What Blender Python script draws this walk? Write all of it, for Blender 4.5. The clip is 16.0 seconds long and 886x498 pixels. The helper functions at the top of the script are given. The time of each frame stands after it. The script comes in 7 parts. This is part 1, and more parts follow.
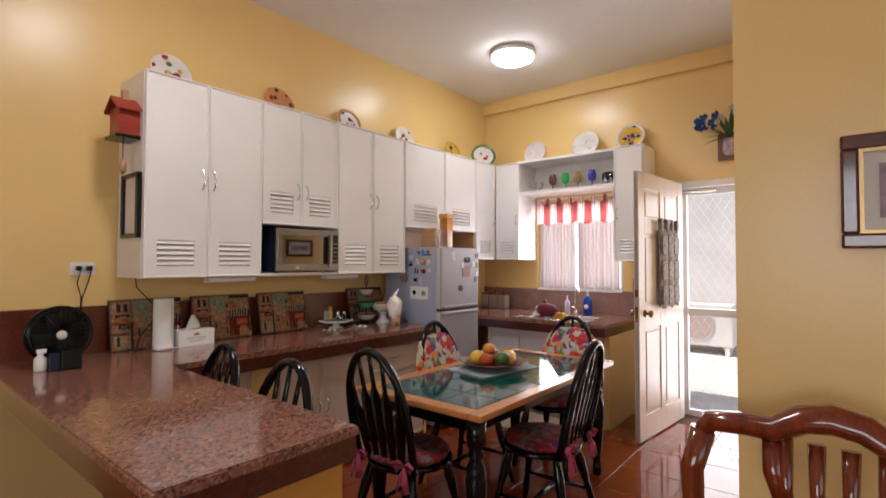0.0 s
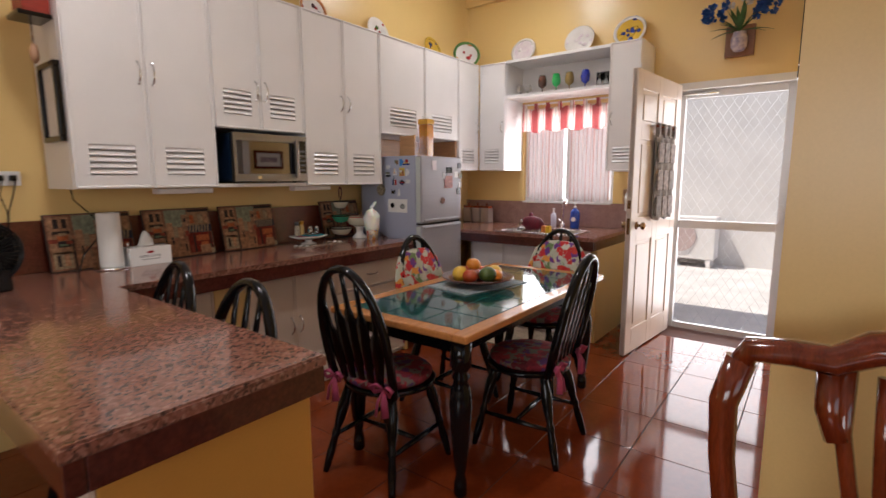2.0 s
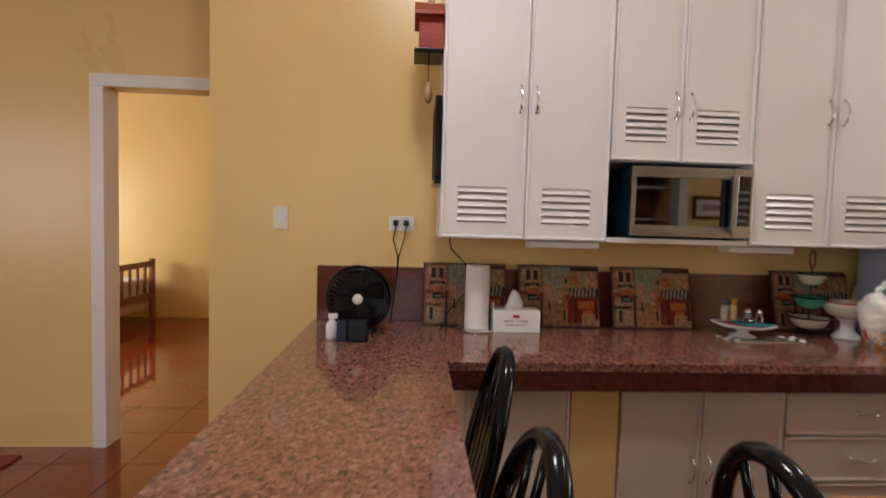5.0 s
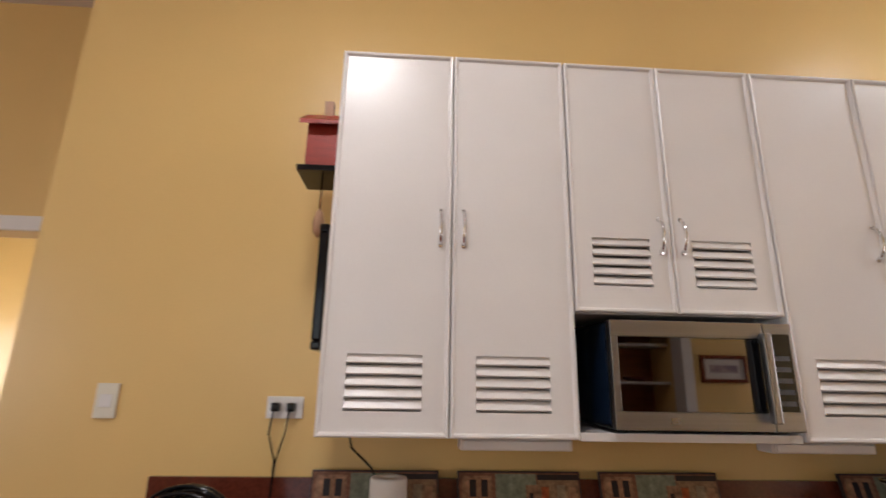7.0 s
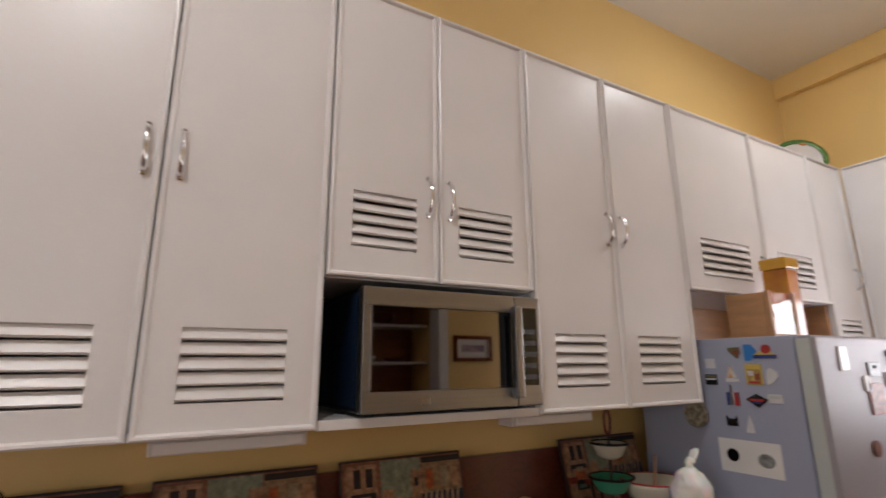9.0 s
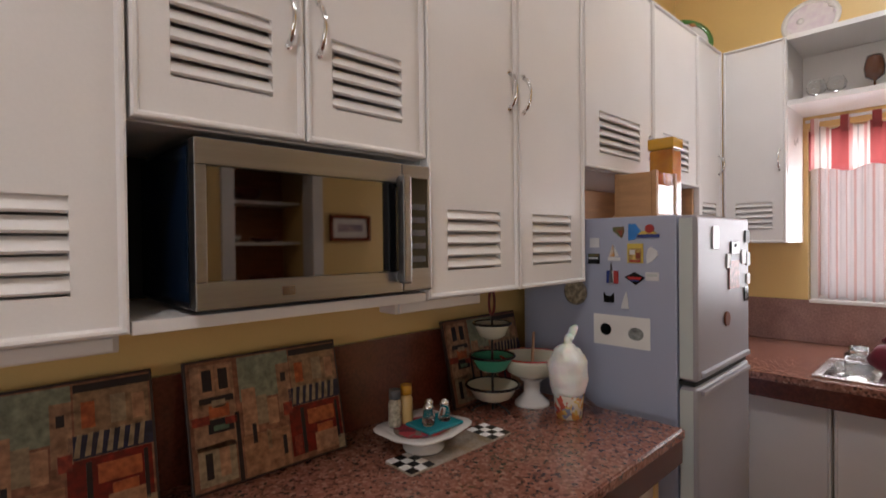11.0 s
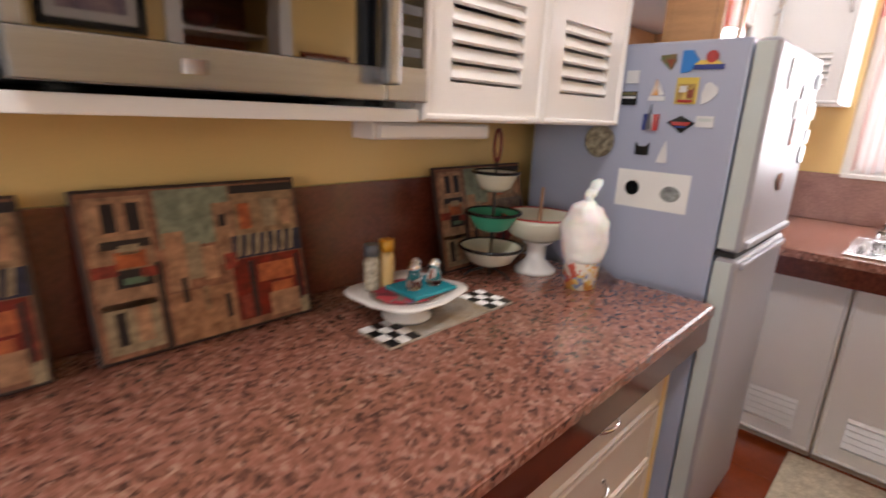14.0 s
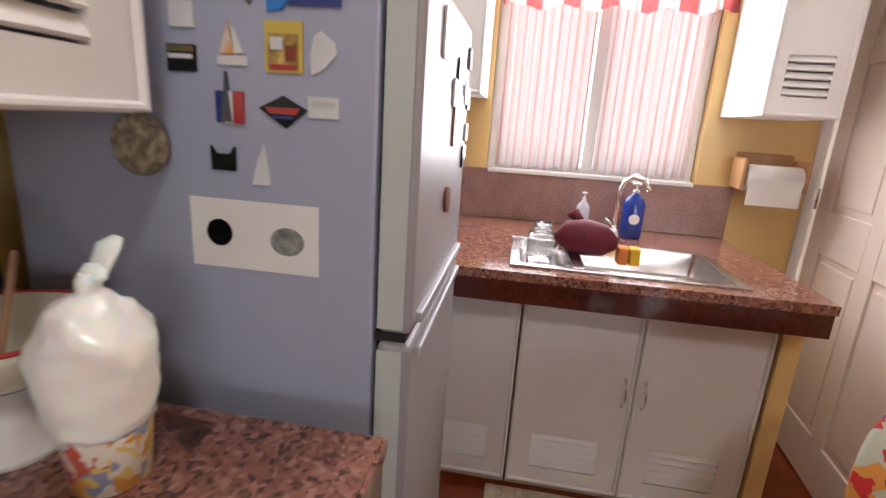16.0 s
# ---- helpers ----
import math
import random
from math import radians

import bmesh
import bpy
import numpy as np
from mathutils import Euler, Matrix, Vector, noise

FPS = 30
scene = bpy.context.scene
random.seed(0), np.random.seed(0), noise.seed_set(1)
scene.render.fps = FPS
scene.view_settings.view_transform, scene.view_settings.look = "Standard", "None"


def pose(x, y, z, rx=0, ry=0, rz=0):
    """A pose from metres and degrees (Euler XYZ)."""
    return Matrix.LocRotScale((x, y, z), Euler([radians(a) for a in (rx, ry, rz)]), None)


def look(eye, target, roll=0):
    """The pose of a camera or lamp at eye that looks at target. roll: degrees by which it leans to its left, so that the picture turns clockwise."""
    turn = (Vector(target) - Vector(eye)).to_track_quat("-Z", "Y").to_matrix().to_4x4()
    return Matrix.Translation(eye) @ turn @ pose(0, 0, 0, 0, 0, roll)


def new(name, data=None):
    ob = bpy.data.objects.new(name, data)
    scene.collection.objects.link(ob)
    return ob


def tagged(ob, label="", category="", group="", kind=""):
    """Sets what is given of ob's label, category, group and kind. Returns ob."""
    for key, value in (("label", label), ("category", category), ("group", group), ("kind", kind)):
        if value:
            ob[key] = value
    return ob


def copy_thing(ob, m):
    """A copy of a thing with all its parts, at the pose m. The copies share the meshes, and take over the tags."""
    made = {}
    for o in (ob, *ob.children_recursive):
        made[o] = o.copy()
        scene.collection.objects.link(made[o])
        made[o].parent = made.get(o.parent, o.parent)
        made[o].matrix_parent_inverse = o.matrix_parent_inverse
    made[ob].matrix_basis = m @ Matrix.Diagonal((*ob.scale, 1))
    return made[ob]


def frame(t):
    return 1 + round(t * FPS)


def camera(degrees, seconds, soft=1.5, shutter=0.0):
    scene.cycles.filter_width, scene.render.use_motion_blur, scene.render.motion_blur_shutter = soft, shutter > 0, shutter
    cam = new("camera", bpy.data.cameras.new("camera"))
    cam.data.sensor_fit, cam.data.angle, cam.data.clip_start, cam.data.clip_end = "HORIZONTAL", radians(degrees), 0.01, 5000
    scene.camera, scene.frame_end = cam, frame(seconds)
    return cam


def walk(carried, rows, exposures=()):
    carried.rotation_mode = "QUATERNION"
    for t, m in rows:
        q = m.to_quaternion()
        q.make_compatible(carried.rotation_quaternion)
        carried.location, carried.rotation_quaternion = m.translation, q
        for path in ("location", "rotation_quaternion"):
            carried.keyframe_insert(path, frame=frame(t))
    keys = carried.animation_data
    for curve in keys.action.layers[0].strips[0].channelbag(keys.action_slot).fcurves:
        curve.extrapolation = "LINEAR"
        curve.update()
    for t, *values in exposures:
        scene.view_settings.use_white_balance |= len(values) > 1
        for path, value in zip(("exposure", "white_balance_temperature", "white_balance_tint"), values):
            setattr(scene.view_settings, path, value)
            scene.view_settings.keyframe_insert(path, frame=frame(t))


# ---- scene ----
cam = camera(83.9, 16.0, shutter=0.5)
PATH = [
    (0, (-1.038, -3.334, 1.398), (0.511, -2.070, 1.453), 0.10),
    (0.5, (-1.027, -3.323, 1.388), (0.521, -2.059, 1.301), 0.27),
    (1, (-1.006, -3.315, 1.376), (0.529, -2.051, 1.167), 0.47),
    (1.5, (-0.958, -3.279, 1.358), (0.551, -1.994, 1.087), 0.47),
    (2, (-0.821, -3.159, 1.356), (0.761, -1.968, 1.071), -0.17),
    (2.5, (-0.723, -3.073, 1.368), (0.892, -1.925, 1.095), -0.56),
    (3, (-0.616, -2.957, 1.381), (0.951, -1.756, 1.061), -0.20),
    (3.5, (-0.411, -2.840, 1.366), (0.712, -1.214, 1.060), 0.37),
    (4, (-0.332, -2.715, 1.336), (0.269, -0.831, 1.036), -0.22),
    (6.5, (0.225, -1.909, 1.454), (0.204, 0.053, 1.844), 2.46),
    (7, (0.244, -1.755, 1.458), (0.359, 0.175, 1.971), 1.06),
    (7.5, (0.285, -1.647, 1.456), (0.655, 0.254, 1.953), 0.64),
    (8, (0.322, -1.565, 1.452), (0.888, 0.291, 1.936), 1.32),
    (8.5, (0.355, -1.520, 1.448), (1.124, 0.265, 1.921), 0.75),
    (9, (0.386, -1.505, 1.445), (1.345, 0.190, 1.903), -0.44),
    (9.5, (0.438, -1.473, 1.442), (1.605, 0.094, 1.871), -0.89),
    (12, (0.536, -1.214, 1.449), (1.880, 0.231, 1.122), 2.54),
    (12.5, (0.514, -1.212, 1.360), (1.494, 0.473, 0.914), 3.25),
    (13, (0.477, -1.130, 1.348), (1.358, 0.571, 0.773), 3.92),
    (13.5, (0.560, -1.106, 1.336), (1.695, 0.420, 0.719), 3.11),
    (14, (0.732, -1.032, 1.324), (2.114, 0.312, 0.792), 2.48),
    (14.5, (0.915, -0.995, 1.333), (2.521, 0.083, 0.824), 2.67),
    (15, (1.082, -0.956, 1.326), (2.837, -0.145, 0.817), 3.05),
    (15.5, (1.284, -0.895, 1.345), (3.174, -0.449, 0.866), 2.43),
    (16, (1.466, -0.860, 1.326), (3.380, -0.585, 0.817), 3.78),
]
EXPOSURES = [(0, -0.05), (1, -0.08), (2.5, -0.25), (4, -0.15), (6.5, -0.08), (7.5, -0.2), (8, -0.28), (9.5, -0.35), (12, -0.4), (12.5, -0.2), (13, 0.2), (13.5, 0.55), (14, 0.75), (15, 0.68), (16, 0.35)]
walk(cam, [(t, look(e, g, r)) for t, e, g, r in PATH], EXPOSURES)

# ---- world and lights ----
world = bpy.data.worlds.new("world")
scene.world = world
world.use_nodes = True
wn = world.node_tree.nodes
sky = wn.new("ShaderNodeTexSky")
sky.sky_type, sky.sun_disc = "NISHITA", False
sky.sun_elevation, sky.sun_rotation = radians(60), radians(-31)
world.node_tree.links.new(sky.outputs[0], wn["Background"].inputs[0])
wn["Background"].inputs[1].default_value = 0.15

sun = new("sun", bpy.data.lights.new("sun", "SUN"))
sun.data.energy, sun.data.angle, sun.data.color = 5.0, radians(0.6), (1.0, 0.94, 0.85)
sun.matrix_world = look((0, 0, 0), (0.3, -0.5, -1.0))


def area(name, eye, target, sx, sy, power, colour):
    lamp = new(name, bpy.data.lights.new(name, "AREA"))
    lamp.data.shape, lamp.data.size, lamp.data.size_y = "RECTANGLE", sx, sy
    lamp.data.energy, lamp.data.color = power, colour
    lamp.matrix_world = look(eye, target)
    return lamp


area("window_daylight", (3.835, -1.17, 1.56), (2.0, -1.17, 1.56), 0.88, 0.80, 16, (0.96, 0.95, 1.0))
area("window_skylight", (3.985, -1.17, 1.58), (2.0, -1.17, 1.58), 0.9, 0.9, 7, (0.96, 0.95, 1.0))
area("door_daylight", (4.05, -2.565, 1.05), (2.0, -2.565, 0.8), 0.76, 1.95, 24, (0.96, 0.95, 1.0))
# weak frontal fill added behind the camera, no window known there
area("living_room_daylight", (-1.6, -7.45, 1.9), (-0.2, -2.0, 1.3), 3.4, 2.0, 18, (0.98, 0.95, 0.97))
# added fill from the west for picture wall and fridge side; its window is assumed
area("west_window_daylight", (-4.95, -3.6, 1.65), (0.0, -2.6, 1.2), 2.5, 1.5, 62, (0.98, 0.96, 0.97))
# added fill that brightens the bedroom, from an unseen, assumed window
area("bedroom_daylight", (-5.68, 2.35, 1.5), (-1.0, 2.35, 1.2), 1.6, 1.1, 85, (1.0, 0.97, 0.92))


# ---- mesh helpers ----
BASE = {}


def box(bm, x0, x1, y0, y1, z0, z1, bevel=0.0, segs=2):
    vs = [bm.verts.new((x, y, z)) for z in (z0, z1) for y in (y0, y1) for x in (x0, x1)]
    fs = [bm.faces.new([vs[i] for i in q]) for q in
          ((0, 2, 3, 1), (4, 5, 7, 6), (0, 1, 5, 4), (2, 6, 7, 3), (0, 4, 6, 2), (1, 3, 7, 5))]
    if bevel:
        es = list({e for f in fs for e in f.edges})
        bmesh.ops.bevel(bm, geom=es, offset=bevel, segments=segs, profile=0.6, affect="EDGES")
    return bm


def cubes(*args, bevel=0.0, segs=2):
    bm = bmesh.new()
    for a in args:
        box(bm, *a, bevel=bevel, segs=segs)
    return bm


def ring(bm, centre, axis_x, axis_y, rx, ry, seg):
    c, u, v = Vector(centre), Vector(axis_x), Vector(axis_y)
    return [bm.verts.new(c + u * (rx * math.cos(6.28318531 * i / seg)) + v * (ry * math.sin(6.28318531 * i / seg))) for i in range(seg)]


def bridge(bm, a, b, smooth=True):
    n = len(a)
    for i in range(n):
        f = bm.faces.new((a[i], a[(i + 1) % n], b[(i + 1) % n], b[i]))
        f.smooth = smooth


def lathe(bm, profile, at=(0, 0, 0), seg=24, sx=1.0, sy=1.0, axis="Z", hollow=False):
    """Turned shape from (radius, height) pairs, round the axis through at; hollow: a closed ring with no caps."""
    first = None
    u, v, w = {"Z": ((1, 0, 0), (0, 1, 0), (0, 0, 1)), "Y": ((1, 0, 0), (0, 0, 1), (0, -1, 0)), "X": ((0, 1, 0), (0, 0, 1), (1, 0, 0))}[axis]
    last = None
    for k, (r, h) in enumerate(profile):
        here = ring(bm, Vector(at) + Vector(w) * h, u, v, max(r, 0.0004) * sx, max(r, 0.0004) * sy, seg)
        if last:
            bridge(bm, last, here)
        else:
            first = here
        last = here
    if hollow:
        bridge(bm, last, first)
    else:
        bm.faces.new(first[::-1])
        bm.faces.new(last)
    return bm


def tube(bm, points, radius, seg=8, closed=False, flat=1.0):
    """A round rod along points; radius a number or one per point."""
    pts = [Vector(p) for p in points]
    n = len(pts)
    rs = radius if isinstance(radius, (list, tuple)) else [radius] * n
    last = first = None
    up = None
    for i, p in enumerate(pts):
        d = (pts[(i + 1) % n] - pts[i - 1]) if closed else (pts[min(i + 1, n - 1)] - pts[max(i - 1, 0)])
        d.normalize()
        if up is None:
            up = Vector((0, 0, 1)) if abs(d.z) < 0.9 else Vector((1, 0, 0))
        side = d.cross(up).normalized()
        up = side.cross(d).normalized()
        here = ring(bm, p, side, up, rs[i], rs[i] * flat, seg)
        if last:
            bridge(bm, last, here)
        else:
            first = here
            if not closed:
                bm.faces.new(here[::-1])
        last = here
    if closed:
        bridge(bm, last, first)
    else:
        bm.faces.new(last)
    return bm


def thing(name, at, label, category, group="", kind=""):
    ob = new(name)
    ob.empty_display_size = 0.05
    ob.matrix_basis = Matrix.Translation(at)
    BASE[ob.name] = Vector(at)
    return tagged(ob, label, category, group, kind)


def mesh_of(name, bm, material, shift=None):
    bmesh.ops.recalc_face_normals(bm, faces=bm.faces)
    if shift is not None:
        bmesh.ops.translate(bm, verts=bm.verts, vec=-shift)
    me = bpy.data.meshes.new(name)
    bm.to_mesh(me)
    bm.free()
    me.materials.append(material)
    return me


def part(name, bm, material, parent, label=""):
    """One mesh under a thing or a part; its points are given in the world."""
    base = BASE[parent.name]
    ob = new(name, mesh_of(name, bm, material, base))
    ob.parent = parent
    BASE[ob.name] = base
    return tagged(ob, label)


def solid(name, bm, material, at=(0, 0, 0), label="", category="", group="", kind=""):
    """One mesh that is a whole thing."""
    ob = new(name, mesh_of(name, bm, material, Vector(at)))
    ob.matrix_basis = Matrix.Translation(at)
    BASE[ob.name] = Vector(at)
    return tagged(ob, label, category, group, kind)


def setting(name, bm, material, label, category):
    return solid(name, bm, material, (0, 0, 0), label, category, kind="structure")


# ---- materials ----
def mat(name, colour, rough=0.5, metal=0.0, vary=0.08, scale=6.0, grain=0.0, grain_scale=120.0, bump=0.0, coat=0.0, alt=None, rand=0.0, stretch=(1, 1, 1), spec=0.5):
    m = bpy.data.materials.new(name)
    m.use_nodes = True
    nt = m.node_tree
    N, L = nt.nodes, nt.links
    bsdf = N["Principled BSDF"]
    bsdf.inputs["Roughness"].default_value = rough
    bsdf.inputs["Metallic"].default_value = metal
    bsdf.inputs["Specular IOR Level"].default_value = spec
    bsdf.inputs["Coat Weight"].default_value = coat
    bsdf.inputs["Coat Roughness"].default_value = 0.06
    tc, mp = N.new("ShaderNodeTexCoord"), N.new("ShaderNodeMapping")
    mp.inputs["Scale"].default_value = stretch
    L.new(tc.outputs["Object"], mp.inputs["Vector"])
    big = N.new("ShaderNodeTexNoise")
    big.inputs["Scale"].default_value, big.inputs["Detail"].default_value = scale, 4
    L.new(mp.outputs[0], big.inputs["Vector"])
    mix = N.new("ShaderNodeMix")
    mix.data_type = "RGBA"
    other = alt or tuple(max(0.0, c * (1 - 2.2 * vary)) for c in colour)
    mix.inputs["A"].default_value = (*other, 1)
    mix.inputs["B"].default_value = (*colour, 1)
    ramp = N.new("ShaderNodeMapRange")
    ramp.inputs["From Min"].default_value, ramp.inputs["From Max"].default_value = 0.3, 0.7
    L.new(big.outputs["Fac"], ramp.inputs["Value"])
    L.new(ramp.outputs[0], mix.inputs["Factor"])
    out = mix.outputs["Result"]
    fine = N.new("ShaderNodeTexNoise")
    fine.inputs["Scale"].default_value, fine.inputs["Detail"].default_value = grain_scale, 3
    L.new(mp.outputs[0], fine.inputs["Vector"])
    if grain or rand:
        hsv = N.new("ShaderNodeHueSaturation")
        L.new(out, hsv.inputs["Color"])
        val = N.new("ShaderNodeMapRange")
        val.inputs["From Min"].default_value, val.inputs["From Max"].default_value = 0.25, 0.75
        val.inputs["To Min"].default_value, val.inputs["To Max"].default_value = 1 - grain, 1 + grain
        L.new(fine.outputs["Fac"], val.inputs["Value"])
        v = val.outputs[0]
        if rand:
            oi, mul, rr = N.new("ShaderNodeObjectInfo"), N.new("ShaderNodeMath"), N.new("ShaderNodeMapRange")
            rr.inputs["To Min"].default_value, rr.inputs["To Max"].default_value = 1 - rand, 1 + rand
            L.new(oi.outputs["Random"], rr.inputs["Value"])
            mul.operation = "MULTIPLY"
            L.new(v, mul.inputs[0])
            L.new(rr.outputs[0], mul.inputs[1])
            v = mul.outputs[0]
        L.new(v, hsv.inputs["Value"])
        out = hsv.outputs["Color"]
    L.new(out, bsdf.inputs["Base Color"])
    rv = N.new("ShaderNodeMapRange")
    rv.inputs["To Min"].default_value, rv.inputs["To Max"].default_value = max(0.02, rough * 0.8), min(1, rough * 1.2)
    L.new(big.outputs["Fac"], rv.inputs["Value"])
    L.new(rv.outputs[0], bsdf.inputs["Roughness"])
    if bump:
        b = N.new("ShaderNodeBump")
        b.inputs["Strength"].default_value, b.inputs["Distance"].default_value = bump, 0.002
        L.new(fine.outputs["Fac"], b.inputs["Height"])
        L.new(b.outputs[0], bsdf.inputs["Normal"])
    return m


def granite_mat():
    m = mat("granite", (0.30, 0.155, 0.12), 0.12, coat=0.3)
    nt = m.node_tree
    N, L = nt.nodes, nt.links
    tc, warp, bend = N.new("ShaderNodeTexCoord"), N.new("ShaderNodeTexNoise"), N.new("ShaderNodeMix")
    warp.inputs["Scale"].default_value, warp.inputs["Detail"].default_value = 70, 3
    bend.data_type = "VECTOR"
    bend.inputs["Factor"].default_value = 0.014
    L.new(tc.outputs["Object"], warp.inputs["Vector"])
    L.new(tc.outputs["Object"], bend.inputs["A"])
    L.new(warp.outputs["Color"], bend.inputs["B"])
    grains, cloud, sep, mixed, ramp = N.new("ShaderNodeTexVoronoi"), N.new("ShaderNodeTexNoise"), N.new("ShaderNodeSeparateColor"), N.new("ShaderNodeMix"), N.new("ShaderNodeValToRGB")
    grains.inputs["Scale"].default_value = 120
    cloud.inputs["Scale"].default_value, cloud.inputs["Detail"].default_value, cloud.inputs["Roughness"].default_value = 55, 7, 0.7
    L.new(bend.outputs["Result"], grains.inputs["Vector"])
    L.new(tc.outputs["Object"], cloud.inputs["Vector"])
    L.new(grains.outputs["Color"], sep.inputs[0])
    mixed.inputs["Factor"].default_value = 0.5
    L.new(sep.outputs[0], mixed.inputs["A"])
    L.new(cloud.outputs["Fac"], mixed.inputs["B"])
    stops = ramp.color_ramp.elements
    stops[0].position, stops[0].color = 0.14, (0.035, 0.022, 0.018, 1)
    stops[1].position, stops[1].color = 0.85, (0.42, 0.25, 0.19, 1)
    for p, c in ((0.28, (0.09, 0.042, 0.032, 1)), (0.38, (0.21, 0.085, 0.058, 1)), (0.62, (0.30, 0.128, 0.092, 1))):
        stops.new(p).color = c
    L.new(mixed.outputs["Result"], ramp.inputs["Fac"])
    L.new(ramp.outputs[0], N["Principled BSDF"].inputs["Base Color"])
    return m


M_wall = mat("yellow_wall_paint", (0.80, 0.56, 0.225), 0.3, vary=0.03, scale=1.3, grain=0.02, bump=0.12, grain_scale=160)
M_ceil = mat("ceiling_paint", (0.80, 0.78, 0.76), 0.8, vary=0.02, scale=1.5, bump=0.1)
M_white = mat("white_lacquer", (0.82, 0.79, 0.77), 0.3, vary=0.03, scale=2.5, grain=0.015, bump=0.04, grain_scale=200)
M_trim = mat("white_trim_paint", (0.80, 0.78, 0.76), 0.35, vary=0.04, scale=4)
M_dark = mat("dark_part_and_shade", (0.02, 0.018, 0.016), 0.8, vary=0.02)
M_granite = granite_mat()
M_edge = mat("granite_edge", (0.095, 0.022, 0.015), 0.15, vary=0.15, scale=30, grain=0.35, grain_scale=90, coat=0.3)
M_splash = mat("red_brown_stone", (0.135, 0.032, 0.018), 0.2, vary=0.12, scale=12, grain=0.25, grain_scale=100, coat=0.3)
M_splash2 = mat("rosy_stone", (0.33, 0.19, 0.16), 0.22, vary=0.1, scale=12, grain=0.2, grain_scale=100)
M_tile = mat("red_floor_tile", (0.27, 0.047, 0.012), 0.07, vary=0.16, scale=3.0, grain=0.08, grain_scale=40, coat=0.1, rand=0.07)
M_grout = mat("dark_grout", (0.10, 0.035, 0.02), 0.8)
M_black = mat("black_lacquer", (0.005, 0.005, 0.006), 0.16, vary=0.1, coat=0.1, spec=0.3)
M_steel = mat("brushed_steel", (0.32, 0.315, 0.32), 0.34, metal=1.0, vary=0.05, scale=3, grain=0.05, grain_scale=60, stretch=(1, 1, 40))
M_chrome = mat("chrome", (0.80, 0.80, 0.80), 0.1, metal=1.0, vary=0.02)
M_fridge = mat("fridge_side_grey", (0.40, 0.43, 0.55), 0.3, vary=0.03, scale=3, bump=0.05)
M_fridge_f = mat("fridge_front_silver", (0.36, 0.35, 0.38), 0.42, metal=0.15, vary=0.03, scale=3, grain=0.04, grain_scale=50, stretch=(1, 1, 30))
M_orange = mat("orange_wood", (0.62, 0.26, 0.08), 0.22, vary=0.12, scale=8, grain=0.15, stretch=(1, 6, 6), coat=0.3)
M_mahog = mat("mahogany", (0.20, 0.032, 0.009), 0.16, vary=0.2, scale=6, grain=0.25, grain_scale=40, stretch=(6, 6, 1), coat=0.6)
M_teal = mat("teal_tile", (0.010, 0.11, 0.10), 0.08, vary=0.3, scale=14, grain=0.2, grain_scale=60, coat=0.5, rand=0.25)
M_teal_g = mat("table_grout", (0.10, 0.17, 0.15), 0.6)
M_door = mat("door_paint", (0.78, 0.66, 0.58), 0.35, vary=0.04, scale=3, bump=0.05)


def emissive(name, colour, power):
    m = bpy.data.materials.new(name)
    m.use_nodes = True
    b = m.node_tree.nodes["Principled BSDF"]
    b.inputs["Base Color"].default_value = (*colour, 1)
    b.inputs["Emission Color"].default_value = (*colour, 1)
    b.inputs["Emission Strength"].default_value = power
    return m


def glassy(name, colour, rough=0.02, ior=1.45):
    m = bpy.data.materials.new(name)
    m.use_nodes = True
    b = m.node_tree.nodes["Principled BSDF"]
    b.inputs["Base Color"].default_value = (*colour, 1)
    b.inputs["Transmission Weight"].default_value = 1.0
    b.inputs["Roughness"].default_value = rough
    b.inputs["IOR"].default_value = ior
    return m


M_lamp = emissive("lamp_glow", (0.95, 0.96, 1.0), 44.0)
M_lamp_b = emissive("living_lamp_glow", (1.0, 0.965, 0.98), 68.0)
M_glass = glassy("clear_glass", (0.95, 0.97, 0.97), 0.01)

# ---- the plan, in metres ----
CORNER_X, WIN_X, RIGHT_Y, RIGHT_X, CEIL = -1.08, 3.845, -3.11, 0.46, 3.30
TOP = 0.883          # worktop
CAB_Y, CAB_B, CAB_T = -0.386, 1.308, 2.46

# ---- walls, floor, ceiling ----
setting("wall_north", cubes((CORNER_X, WIN_X + 0.15, 0.0, 0.15, 0, CEIL), (CORNER_X, CORNER_X + 0.15, 0.15, 0.52, 0, CEIL)), M_wall, "smooth yellow painted kitchen wall", "wall")
setting("wall_east", cubes(
    (WIN_X, WIN_X + 0.15, -0.70, 0.0, 0, CEIL), (WIN_X, WIN_X + 0.15, -1.64, -0.70, 0, 1.10),
    (WIN_X, WIN_X + 0.15, -1.64, -0.70, 2.05, CEIL), (WIN_X, WIN_X + 0.15, -2.10, -1.64, 0, CEIL),
    (WIN_X, WIN_X + 0.15, -3.03, -2.10, 2.14, CEIL), (WIN_X, WIN_X + 0.15, RIGHT_Y - 0.15, -3.03, 0, CEIL)), M_wall, "yellow painted wall with window and back door", "wall")
PX0, PX1 = 1.85, 2.48      # pantry opening
